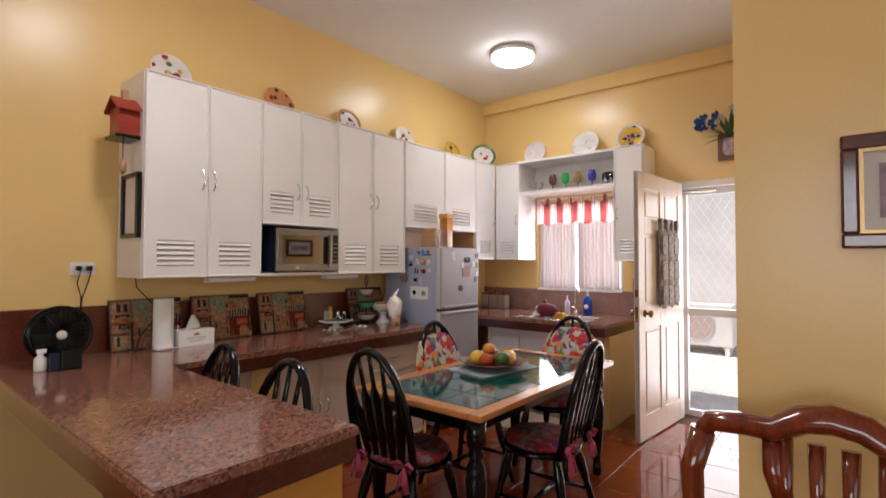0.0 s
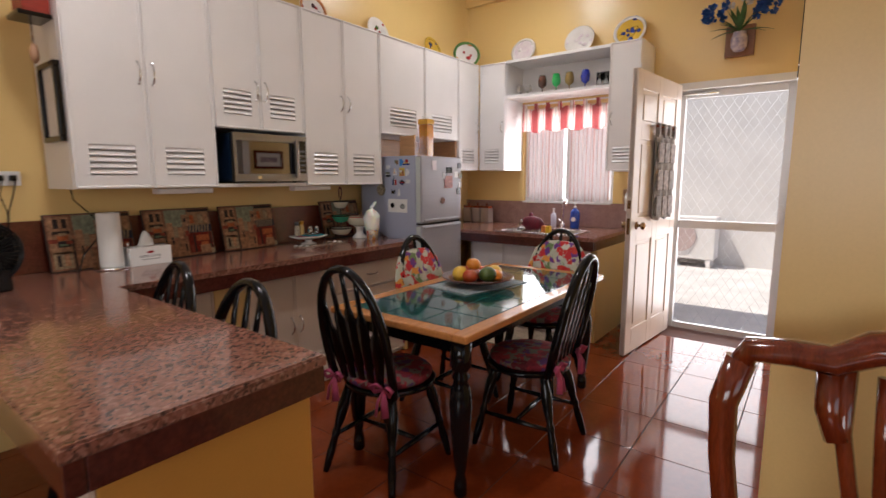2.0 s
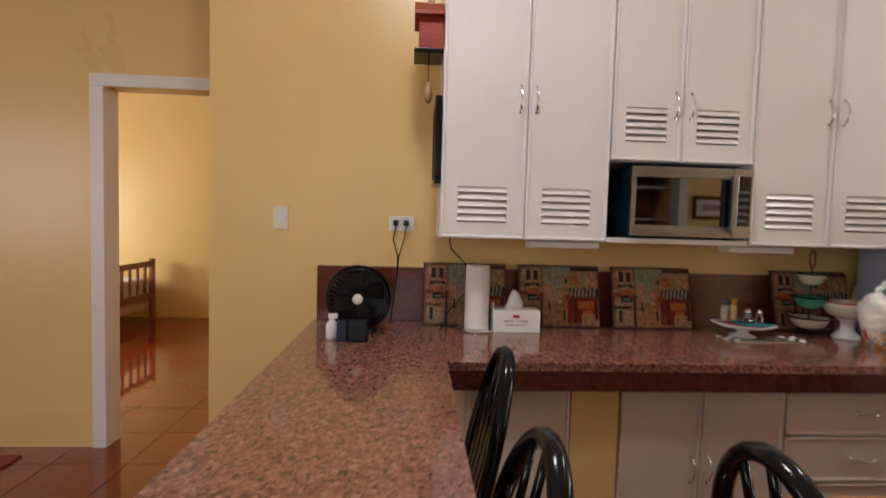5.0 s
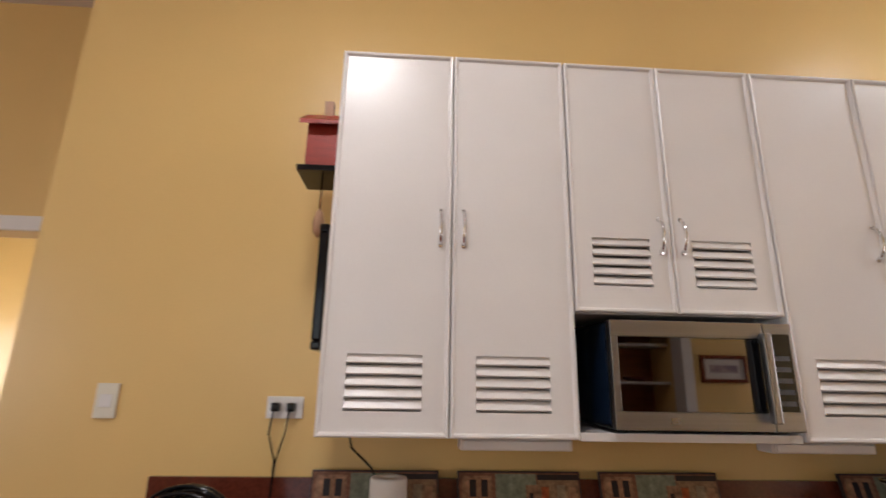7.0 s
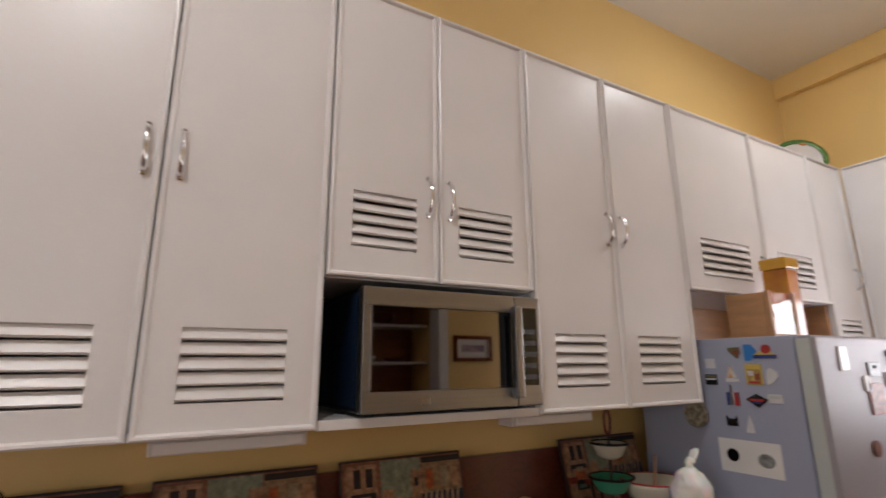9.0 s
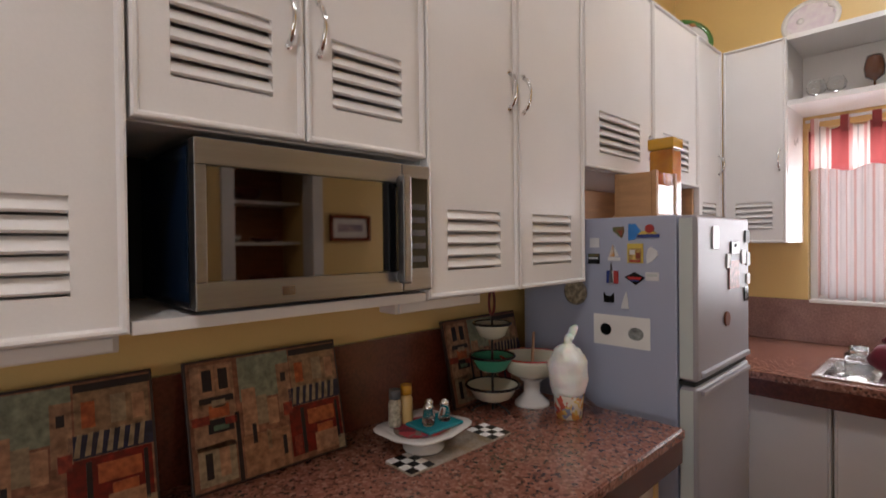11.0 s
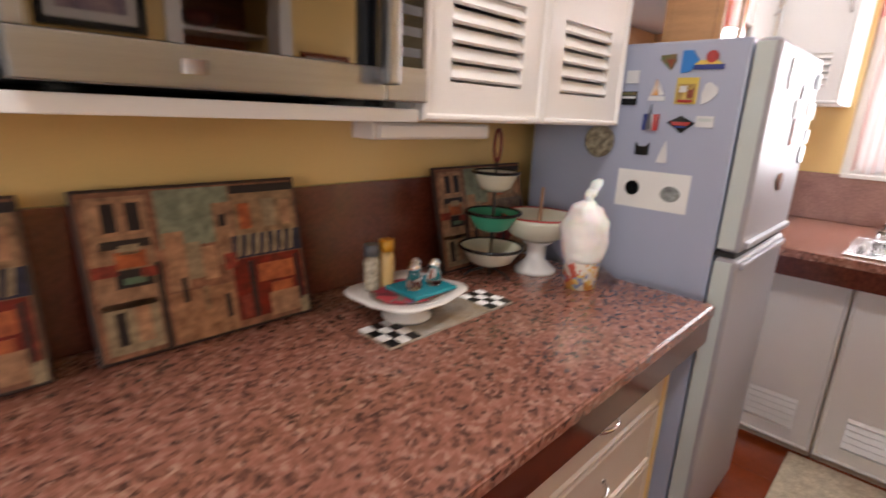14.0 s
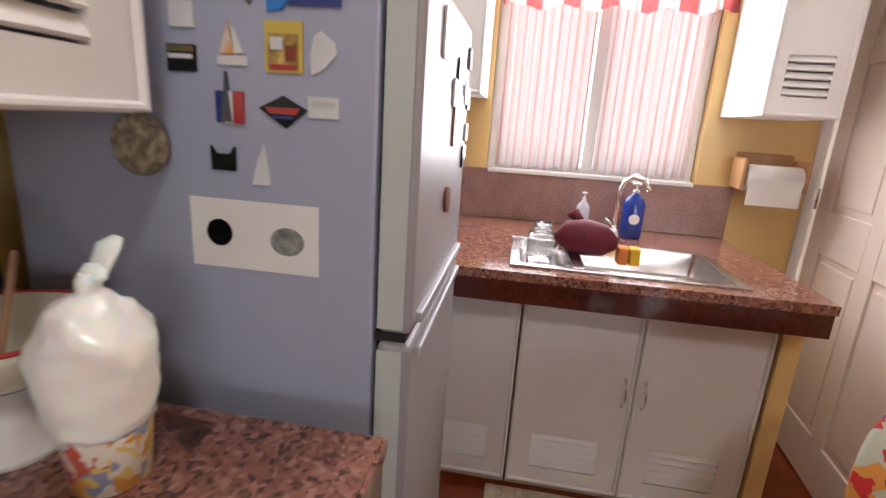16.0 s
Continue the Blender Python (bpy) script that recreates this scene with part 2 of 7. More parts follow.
setting("wall_south", cubes(
    (RIGHT_X, PX0, RIGHT_Y - 0.15, RIGHT_Y, 0, CEIL), (PX1, WIN_X, RIGHT_Y - 0.15, RIGHT_Y, 0, CEIL),
    (PX0, PX1, RIGHT_Y - 0.15, RIGHT_Y, 2.05, CEIL), (PX0 - 0.15, PX1 + 0.15, RIGHT_Y - 0.75, RIGHT_Y - 0.65, 0, CEIL),
    (PX0 - 0.15, PX0 - 0.05, RIGHT_Y - 0.65, RIGHT_Y - 0.15, 0, CEIL), (PX1 + 0.05, PX1 + 0.15, RIGHT_Y - 0.65, RIGHT_Y - 0.15, 0, CEIL)),
    M_wall, "yellow painted wall beside the back door", "wall")
setting("wall_picture", cubes((RIGHT_X, RIGHT_X + 0.15, -7.5, RIGHT_Y - 0.15, 0, CEIL)), M_wall, "yellow painted wall with a hanging picture", "wall")
setting("beam", cubes((WIN_X - 0.05, WIN_X, RIGHT_Y, 0.0, 3.15, CEIL), bevel=0.004), M_wall, "yellow painted shallow beam under the ceiling", "beam")
DX0, DX1, HALL_Y = -1.88, -1.10, 0.52
setting("wall_hall", cubes((-5.85, DX0, HALL_Y, HALL_Y + 0.12, 0, CEIL), (DX0, DX1, HALL_Y, HALL_Y + 0.12, 2.08, CEIL), (DX1, CORNER_X + 0.15, HALL_Y, HALL_Y + 0.12, 0, CEIL)), M_wall, "yellow painted hall wall with a doorway", "wall")
# the opening at the far left is assumed, cut for the bedroom fill lamp
setting("wall_bedroom", cubes((-5.73, 1.0, 4.3, 4.42, 0, CEIL), (-5.85, -5.73, 0.64, 1.5, 0, CEIL), (-5.85, -5.73, 3.2, 4.42, 0, CEIL), (-5.85, -5.73, 1.5, 3.2, 0, 0.9), (-5.85, -5.73, 1.5, 3.2, 2.1, CEIL), (0.2, 0.32, 0.64, 4.3, 0, CEIL)), M_wall, "warm yellow painted bedroom wall", "wall")
# out of view; the opening is made up to go with the west fill lamp
setting("wall_west", cubes((-5.12, -5.0, -7.6, -4.9, 0, CEIL), (-5.12, -5.0, -2.3, 0.64, 0, CEIL), (-5.12, -5.0, -4.9, -2.3, 0, 0.85), (-5.12, -5.0, -4.9, -2.3, 2.45, CEIL)), M_wall, "unseen yellow painted living room wall with an added opening", "wall")
# unseen rear wall, given a wide opening for the fill lamp behind the camera
setting("wall_rear", cubes((-5.0, -3.4, -7.62, -7.5, 0, CEIL), (0.2, 0.65, -7.62, -7.5, 0, CEIL), (-3.4, 0.2, -7.62, -7.5, 0, 0.85), (-3.4, 0.2, -7.62, -7.5, 2.95, CEIL)), M_wall, "unseen yellow painted living room wall with an added wide opening", "wall")
setting("ceiling", cubes((-6.0, 4.0, -7.7, 4.5, CEIL, CEIL + 0.12)), M_ceil, "white painted flat ceiling", "ceiling")
setting("floor", cubes((-6.0, 4.0, -7.7, 4.5, -0.12, -0.004)), M_grout, "glossy red ceramic tiled floor", "floor")

# ---- kitchen cabinets ----
def cab_frame(along):
    """Maps (run, out, z) of a cabinet run to the world; along 'X' runs on the north wall, 'Y' on the east wall."""
    if along == "X":
        return lambda r, o, z: (r, -o, z)
    return lambda r, o, z: (WIN_X - o, -r, z)


def slab(bm, f, r0, r1, o0, o1, z0, z1, bevel=0.0):
    a, b = f(r0, o0, z0), f(r1, o1, z1)
    return box(bm, min(a[0], b[0]), max(a[0], b[0]), min(a[1], b[1]), max(a[1], b[1]), z0, z1, bevel)


def handle_arc(f, r, o, z0, z1, flat=False):
    bm = bmesh.new()
    pts = []
    for i in range(9):
        u = i / 8
        h = 0.028 * math.sin(math.pi * u) ** 0.6
        pts.append(f(r + (z1 - z0) * (u - 0.5), o + h, z0) if flat else f(r, o + h, z0 + (z1 - z0) * u))
    tube(bm, pts, [0.0042 + 0.0016 * abs(i - 4) / 4 for i in range(9)], 8)
    for e in (pts[0], pts[-1]):
        c = Vector(e)
        bmesh.ops.create_uvsphere(bm, u_segments=8, v_segments=6, radius=0.0075, matrix=Matrix.Translation(c))
    return bm


def cabinet_door(f, r0, r1, z0, z1, o, parent, louvre=None, handle=None, material=None, name="door"):
    material = material or M_white
    g, t = 0.0022, 0.018
    r0, r1, z0, z1 = r0 + g, r1 - g, z0 + g, z1 - g
    bm = bmesh.new()
    if louvre:
        l0, l1 = louvre
        w0, w1 = r0 + 0.2 * (r1 - r0), r1 - 0.21 * (r1 - r0)
        rs, zs = (r0, w0, w1, r1), (z0, l0, l1, z1)
    else:
        rs, zs = (r0, r1), (z0, z1)
    grid = {(i, j, k): bm.verts.new(f(r, oo, z)) for i, r in enumerate(rs) for j, z in enumerate(zs) for k, oo in enumerate((o, o - t))}
    cells = [(i, j) for i in range(len(rs) - 1) for j in range(len(zs) - 1) if not (louvre and i == 1 and j == 1)]
    for i, j in cells:
        for k in (0, 1):
            bm.faces.new([grid[p] for p in ((i, j, k), (i + 1, j, k), (i + 1, j + 1, k), (i, j + 1, k))])
        for (p, q), nb in ((((i, j), (i + 1, j)), (i, j - 1)), (((i, j + 1), (i + 1, j + 1)), (i, j + 1)), (((i, j), (i, j + 1)), (i - 1, j)), (((i + 1, j), (i + 1, j + 1)), (i + 1, j))):
            if nb not in cells:
                bm.faces.new((grid[(*p, 0)], grid[(*q, 0)], grid[(*q, 1)], grid[(*p, 1)]))
    d = part(name, bm, material, parent)
    w, mb, loops = 0.013, bmesh.new(), []
    for inset, oo in ((0.0, o + 0.0005), (0.0, o + 0.006), (0.004, o + 0.009), (w - 0.004, o + 0.008), (w, o + 0.0005)):
        loops.append([mb.verts.new(f(r, oo, z)) for r, z in ((r0 + inset, z0 + inset), (r1 - inset, z0 + inset), (r1 - inset, z1 - inset), (r0 + inset, z1 - inset))])
    for k in range(5):
        bridge(mb, loops[k], loops[(k + 1) % 5], False)
    part("moulding", mb, material, d)
    if louvre:
        n = 5
        step = (l1 - l0) / n
        for i in range(n):
            zc = l0 + step * (i + 0.5)
            sb = bmesh.new()
            vs = []
            for oo, zz in ((o - 0.016, zc + step * 0.42), (o - 0.011, zc + step * 0.5), (o + 0.003, zc - step * 0.22), (o - 0.002, zc - step * 0.36)):
                vs.append((sb.verts.new(f(w0, oo, zz)), sb.verts.new(f(w1, oo, zz))))
            for k in range(4):
                (a, b), (c, e) = vs[k], vs[(k + 1) % 4]
                sb.faces.new((a, b, e, c))
            sb.faces.new([v[0] for v in vs])
            sb.faces.new([v[1] for v in vs][::-1])
            part("slat", sb, material, d)
    if handle:
        side, h0, h1 = handle
        r = {"L": r0 + 0.032, "R": r1 - 0.03, "C": (r0 + r1) / 2}[side]
        part("handle", handle_arc(f, r, o, h0, h1, side == "C"), M_chrome, d, "thin curved chrome handle")
    return d


def carcass(f, r0, r1, o1, z0, z1):
    """Open-fronted box of boards against the wall."""
    bm, t, loops = bmesh.new(), 0.016, []
    for e, oo in ((0, 0.003), (0, o1), (t, o1), (t, 0.012)):
        loops.append([bm.verts.new(f(r, oo, z)) for r, z in ((r0 + e, z0 + e), (r1 - e, z0 + e), (r1 - e, z1 - e), (r0 + e, z1 - e))])
    for k in range(3):
        bridge(bm, loops[k], loops[k + 1], False)
    bm.faces.new(loops[0]), bm.faces.new(loops[3])
    return bm


FX, FY = cab_frame("X"), cab_frame("Y")
O = -CAB_Y


def wall_unit(f, r0, r1, z0, z1, splits, louvre, handles, label, o=O, group="white wall cabinets"):
    a = f((r0 + r1) / 2, 0.15, z0)
    unit = thing("wall_cabinet", a, label, "cabinet", group)
    part("body", carcass(f, r0, r1, o - 0.02, z0, z1), M_white, unit)
    edges = [r0, *splits, r1]
    for i in range(len(edges) - 1):
        cabinet_door(f, edges[i], edges[i + 1], z0, z1, o, unit, louvre, (handles[i], *H_Z[0]) if handles[i] else None)
    return unit


H_Z = [(1.832, 1.938)]
wall_unit(FX, 0.0, 0.701, CAB_B, CAB_T, [0.35], (1.375, 1.523), "RL", "tall white wall cabinet with louvred lower doors")
wall_unit(FX, 0.703, 1.322, 1.65, CAB_T, [1.005], (1.729, 1.874), "RL", "short white wall cabinet above the microwave niche")
wall_unit(FX, 1.324, 2.05, CAB_B, CAB_T, [1.683], (1.378, 1.534), "RL", "tall white wall cabinet with chrome handles")
H_Z = [(1.79, 1.88)]
wall_unit(FX, 2.052, 3.11, 1.705, CAB_T, [2.607], (1.768, 1.92), "RL", "short white wall cabinet above the refrigerator")
H_Z = [(1.80, 1.90)]
wall_unit(FX, 3.112, 3.455, 1.43, CAB_T, [], (1.50, 1.64), "R", "narrow white corner wall cabinet")
wall_unit(FY, 0.39, 0.68, 1.43, CAB_T, [], (1.50, 1.64), "R", "narrow white wall cabinet beside the window", 0.365)
wall_unit(FY, 1.69, 1.95, 1.41, 2.465, [], (1.48, 1.62), "L", "narrow white wall cabinet near the back door", 0.385)

# niche under the short unit: its shelf, and a near-black back painting the recess's shade
niche = thing("microwave_niche", (1.01, -0.2, CAB_B), "white shelf niche under the short wall cabinet", "shelf")
part("shelf_board", cubes((0.703, 1.322, -0.386, -0.003, CAB_B - 0.002, CAB_B + 0.02), bevel=0.002), M_white, niche)
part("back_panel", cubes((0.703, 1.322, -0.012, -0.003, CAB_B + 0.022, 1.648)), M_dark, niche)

fn = thing("fridge_niche", (2.6, -0.2, 1.50), "open wooden niche above the refrigerator", "shelf")
M_nichewood = mat("niche_wood", (0.55, 0.30, 0.14), 0.45, vary=0.12, scale=5, grain=0.12, stretch=(1, 1, 6))
part("back_panel", cubes((2.06, 3.10, -0.014, -0.004, 1.30, 1.703)), M_nichewood, fn)
part("side_panel", cubes((3.085, 3.109, -0.37, -0.016, 1.43, 1.703)), M_nichewood, fn)

# open shelf over the window
sh = thing("window_shelf", (3.66, -1.2, 2.12), "white open shelf above the kitchen window", "shelf")
part("top_board", cubes((3.478, WIN_X - 0.003, -1.688, -0.682, 2.44, 2.465), bevel=0.002), M_white, sh)
part("bottom_board", cubes((3.478, WIN_X - 0.003, -1.688, -0.682, 2.115, 2.14), bevel=0.002), M_white, sh)
part("back_board", cubes((WIN_X - 0.012, WIN_X - 0.003, -1.688, -0.682, 2.142, 2.438)), M_white, sh)

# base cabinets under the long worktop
M_cream = mat("cream_lacquer_and_lit_side", (0.70, 0.58, 0.47), 0.35, vary=0.04, scale=3, bump=0.04)
CF = 0.63


def base_unit(f, r0, r1, o, doors, label, handles, z1=0.775):
    a = f((r0 + r1) / 2, 0.3, 0)
    unit = thing("base_cabinet", a, label, "cabinet", "base cabinets")
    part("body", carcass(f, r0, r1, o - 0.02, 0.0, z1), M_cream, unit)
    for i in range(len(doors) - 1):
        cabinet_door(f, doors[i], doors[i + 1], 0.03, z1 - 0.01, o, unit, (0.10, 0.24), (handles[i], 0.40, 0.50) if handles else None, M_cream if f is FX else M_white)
    return unit


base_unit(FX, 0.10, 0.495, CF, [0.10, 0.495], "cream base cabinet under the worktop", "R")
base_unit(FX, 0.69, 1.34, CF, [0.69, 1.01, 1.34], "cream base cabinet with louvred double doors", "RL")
solid("worktop_support", cubes((0.50, 0.685, -CF, -0.005, 0, 0.776), bevel=0.004), M_wall, (0.63, -0.3, 0), "yellow painted pier under the worktop", "pier")
solid("worktop_support", cubes((2.02, 2.05, -CF - 0.01, -0.005, 0, 0.776), bevel=0.004), M_wall, (2.09, -0.3, 0), "thin yellow painted end panel under the worktop", "panel")
dr = thing("drawer_cabinet", (1.71, -0.3, 0), "cream cabinet with wide drawers under the worktop", "cabinet")
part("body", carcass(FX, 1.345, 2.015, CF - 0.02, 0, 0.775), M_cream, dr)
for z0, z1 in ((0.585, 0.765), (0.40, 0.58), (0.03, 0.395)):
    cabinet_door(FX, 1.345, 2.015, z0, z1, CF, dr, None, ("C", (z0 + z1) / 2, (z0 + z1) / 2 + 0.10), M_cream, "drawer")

# sink cabinet on the east wall
FS = WIN_X - 3.08
base_unit(FY, 0.56, 0.915, FS, [0.56, 0.915], "white sink base cabinet with louvred door", "")
base_unit(FY, 0.92, 1.73, FS, [0.92, 1.325, 1.73], "white double-door sink cabinet with louvres", "RL")
solid("worktop_support", cubes((3.06, WIN_X - 0.003, -1.795, -1.735, 0, 0.776), bevel=0.004), M_wall, (3.4, -1.7, 0), "yellow painted pier at the sink worktop end", "pier")

# ---- worktops ----
wt = thing("worktop", (0.8, -0.4, 0.78), "polished red-brown granite worktop with dark edge", "worktop")
bm = bmesh.new()
PENX0, PENX1, PENY = -0.585, 0.015, -2.13
pts = [(PENX0, -0.003), (PENX0, PENY), (PENX1, PENY), (PENX1, -0.712), (2.065, -0.712), (2.065, -0.003)]
lo, hi = [bm.verts.new((x, y, TOP - 0.03)) for x, y in pts], [bm.verts.new((x, y, TOP)) for x, y in pts]
bm.faces.new(hi), bm.faces.new(lo[::-1])
for i in range(6):
    bm.faces.new((lo[i], lo[(i + 1) % 6], hi[(i + 1) % 6], hi[i]))
bmesh.ops.bevel(bm, geom=[e for e in bm.edges if all(v.co.z > TOP - 0.001 for v in e.verts)], offset=0.006, segments=2, affect="EDGES")
part("slab", bm, M_granite, wt)
e = 0.004
AZ = TOP - 0.031
for a in ((PENX0 + e, PENX0 + 0.04, PENY + e, -0.004), (PENX0 + 0.041, PENX1 - e, PENY + e, PENY + 0.04), (PENX1 - 0.04, PENX1 - e, PENY + 0.041, -0.673), (PENX1 - 0.003, 2.06, -0.708, -0.672)):
    part("apron", cubes((*a, 0.778, AZ), bevel=0.003), M_edge, wt, "dark brown granite edge strip")
part("underside", cubes((PENX0 + 0.041, PENX1 - 0.041, PENY + 0.041, -0.004, 0.80, TOP - 0.032)), M_edge, wt)
# pier front: wall yellow deepened to ochre, shade put into the colour
M_pier_shade = mat("shaded_pier_yellow", (0.62, 0.30, 0.06), 0.35, vary=0.05, scale=2, grain=0.03, bump=0.1, grain_scale=160)
pen = thing("peninsula_support", (-0.26, PENY + 0.1, 0), "yellow painted end pier under the breakfast counter, front coloured darker for shade", "pier")
part("front", cubes((-0.52, -0.005, PENY + 0.05, PENY + 0.2, 0, 0.776), bevel=0.006), M_pier_shade, pen)
# thin pale sheet on the pier's left face paints the light falling there
part("side_panel", cubes((-0.536, -0.521, PENY + 0.052, PENY + 0.2, 0, 0.776), bevel=0.003), M_cream, pen, "pier side coloured pale cream for the light on it")

sw = thing("sink_worktop", (3.4, -0.9, 0.78), "polished red-brown granite sink worktop", "worktop")
SX0, SX1, SY0, SY1 = 3.02, 3.43, -1.58, -0.87
bm = bmesh.new()
gx, gy = (2.945, SX0, SX1, WIN_X - 0.003), (-1.80, SY0, SY1, -0.003)
grid = {(i, j, k): bm.verts.new((x, y, z)) for i, x in enumerate(gx) for j, y in enumerate(gy) for k, z in enumerate((TOP, TOP - 0.03))}
cells = [(i, j) for i in range(3) for j in range(3) if (i, j) != (1, 1)]
for i, j in cells:
    for k in (0, 1):
        bm.faces.new([grid[p] for p in ((i, j, k), (i + 1, j, k), (i + 1, j + 1, k), (i, j + 1, k))])
    for (p, q), nb in ((((i, j), (i + 1, j)), (i, j - 1)), (((i, j + 1), (i + 1, j + 1)), (i, j + 1)), (((i, j), (i, j + 1)), (i - 1, j)), (((i + 1, j), (i + 1, j + 1)), (i + 1, j))):
        if nb not in cells:
            bm.faces.new((grid[(*p, 0)], grid[(*q, 0)], grid[(*q, 1)], grid[(*p, 1)]))
part("slab", bm, M_granite, sw)
for a in ((2.95, 2.985, -1.795, -0.004), (2.986, WIN_X - 0.004, -1.795, -1.76)):
    part("apron", cubes((*a, 0.778, AZ), bevel=0.003), M_edge, sw, "dark brown granite edge strip")

# splashbacks
setting("backsplash_north", cubes((PENX0 + 0.02, 2.125, -0.022, -0.002, TOP + 0.001, 1.148), bevel=0.002), M_splash, "dark red-brown stone splashback behind worktop", "splashback")
setting("backsplash_east", cubes((WIN_X - 0.024, WIN_X - 0.002, -1.80, -0.002, TOP + 0.001, 1.115), bevel=0.002), M_splash2, "rosy brown stone splashback behind sink", "splashback")

# ---- refrigerator ----
def refrigerator():
    x0, x1, yf, yb, zt, zs = 2.14, 2.68, -0.722, -0.06, 1.53, 0.995
    ob = thing("refrigerator", (2.43, -0.37, 0), "silver two-door refrigerator with grey sides covered in magnets", "refrigerator")
    part("body", cubes((x0, x1, yf + 0.06, yb, 0.03, zt), bevel=0.006), M_fridge, ob)
    for nm, a, b in (("freezer_door", zs + 0.008, zt - 0.002), ("lower_door", 0.05, zs - 0.008)):
        d = part(nm, cubes((x0 + 0.001, x1 - 0.001, yf, yf + 0.054, a, b), bevel=0.016, segs=4), M_fridge_f, ob)
        part("edge_strip", cubes((x0 - 0.003, x0 + 0.0005, yf + 0.012, yf + 0.052, a + 0.01, b - 0.01), bevel=0.001), M_trim_grey, d)
        zz = (a + 0.012, a + 0.03) if nm == "freezer_door" else (b - 0.03, b - 0.012)
        part("grip", cubes((x0 + 0.03, x1 - 0.03, yf - 0.012, yf + 0.004, zz[0], zz[1]), bevel=0.005), M_fridge_f, d)
    part("seal", cubes((x0 + 0.01, x1 - 0.01, yf + 0.01, yf + 0.059, zs - 0.007, zs + 0.007)), M_dark, ob)
    for x in (x0 + 0.05, x1 - 0.05):
        for y in (yf + 0.12, yb - 0.06):
            part("foot", lathe(bmesh.new(), [(0.02, 0), (0.02, 0.03)], (x, y, 0), 10), M_dark, ob)
    return ob


M_trim_grey = mat("pale_grey_trim", (0.55, 0.60, 0.58), 0.35, vary=0.03)
refrigerator()

# ---- dining table ----
TX0, TX1, TY0, TY1, TZ = 0.70, 2.25, -2.125, -1.33, 0.745


def dining_table():
    ob = thing("dining_table", ((TX0 + TX1) / 2, (TY0 + TY1) / 2, 0), "teal tiled dining table with orange border and black turned legs", "table")
    w, h = 0.075, 0.032
    part("border", cubes((TX0, TX1, TY0, TY0 + w, TZ - h, TZ), (TX0, TX1, TY1 - w, TY1, TZ - h, TZ), (TX0, TX0 + w, TY0 + w, TY1 - w, TZ - h, TZ), (TX1 - w, TX1, TY0 + w, TY1 - w, TZ - h, TZ), bevel=0.008, segs=3), M_orange, ob, "glossy orange wooden table border")
    part("tile_bed", cubes((TX0 + w, TX1 - w, TY0 + w, TY1 - w, TZ - h, TZ - 0.006)), M_teal_g, ob)
    nx, ny = 7, 3
    sx, sy = (TX1 - TX0 - 2 * w) / nx, (TY1 - TY0 - 2 * w) / ny
    me = mesh_of("tile", cubes((0.003, sx - 0.003, 0.003, sy - 0.003, -0.005, -0.0015), bevel=0.0015, segs=1), M_teal)
    for i in range(nx):
        for j in range(ny):
            t = new("tile", me)
            t.parent = ob
            t.matrix_basis = Matrix.Translation(Vector((TX0 + w + i * sx, TY0 + w + j * sy, TZ)) - BASE[ob.name])
    a = 0.10
    part("apron", cubes((TX0 + a, TX1 - a, TY0 + a, TY0 + a + 0.025, TZ - 0.12, TZ - h - 0.001), (TX0 + a, TX1 - a, TY1 - a - 0.025, TY1 - a, TZ - 0.12, TZ - h - 0.001), (TX0 + a, TX0 + a + 0.025, TY0 + a + 0.026, TY1 - a - 0.026, TZ - 0.12, TZ - h - 0.001), (TX1 - a - 0.025, TX1 - a, TY0 + a + 0.026, TY1 - a - 0.026, TZ - 0.12, TZ - h - 0.001)), M_black, ob, "black lacquered table apron")
    prof = [(0.022, 0), (0.03, 0.01), (0.028, 0.06), (0.02, 0.10), (0.026, 0.13), (0.034, 0.2), (0.046, 0.34), (0.05, 0.42), (0.044, 0.48), (0.028, 0.52), (0.04, 0.54), (0.028, 0.56), (0.045, 0.585), (0.045, TZ - h - 0.002)]
    for x in (TX0 + 0.085, TX1 - 0.085):
        for y in (TY0 + 0.085, TY1 - 0.085):
            part("leg", lathe(bmesh.new(), prof, (x, y, 0), 16), M_black, ob, "black turned table leg")
    return ob


dining_table()


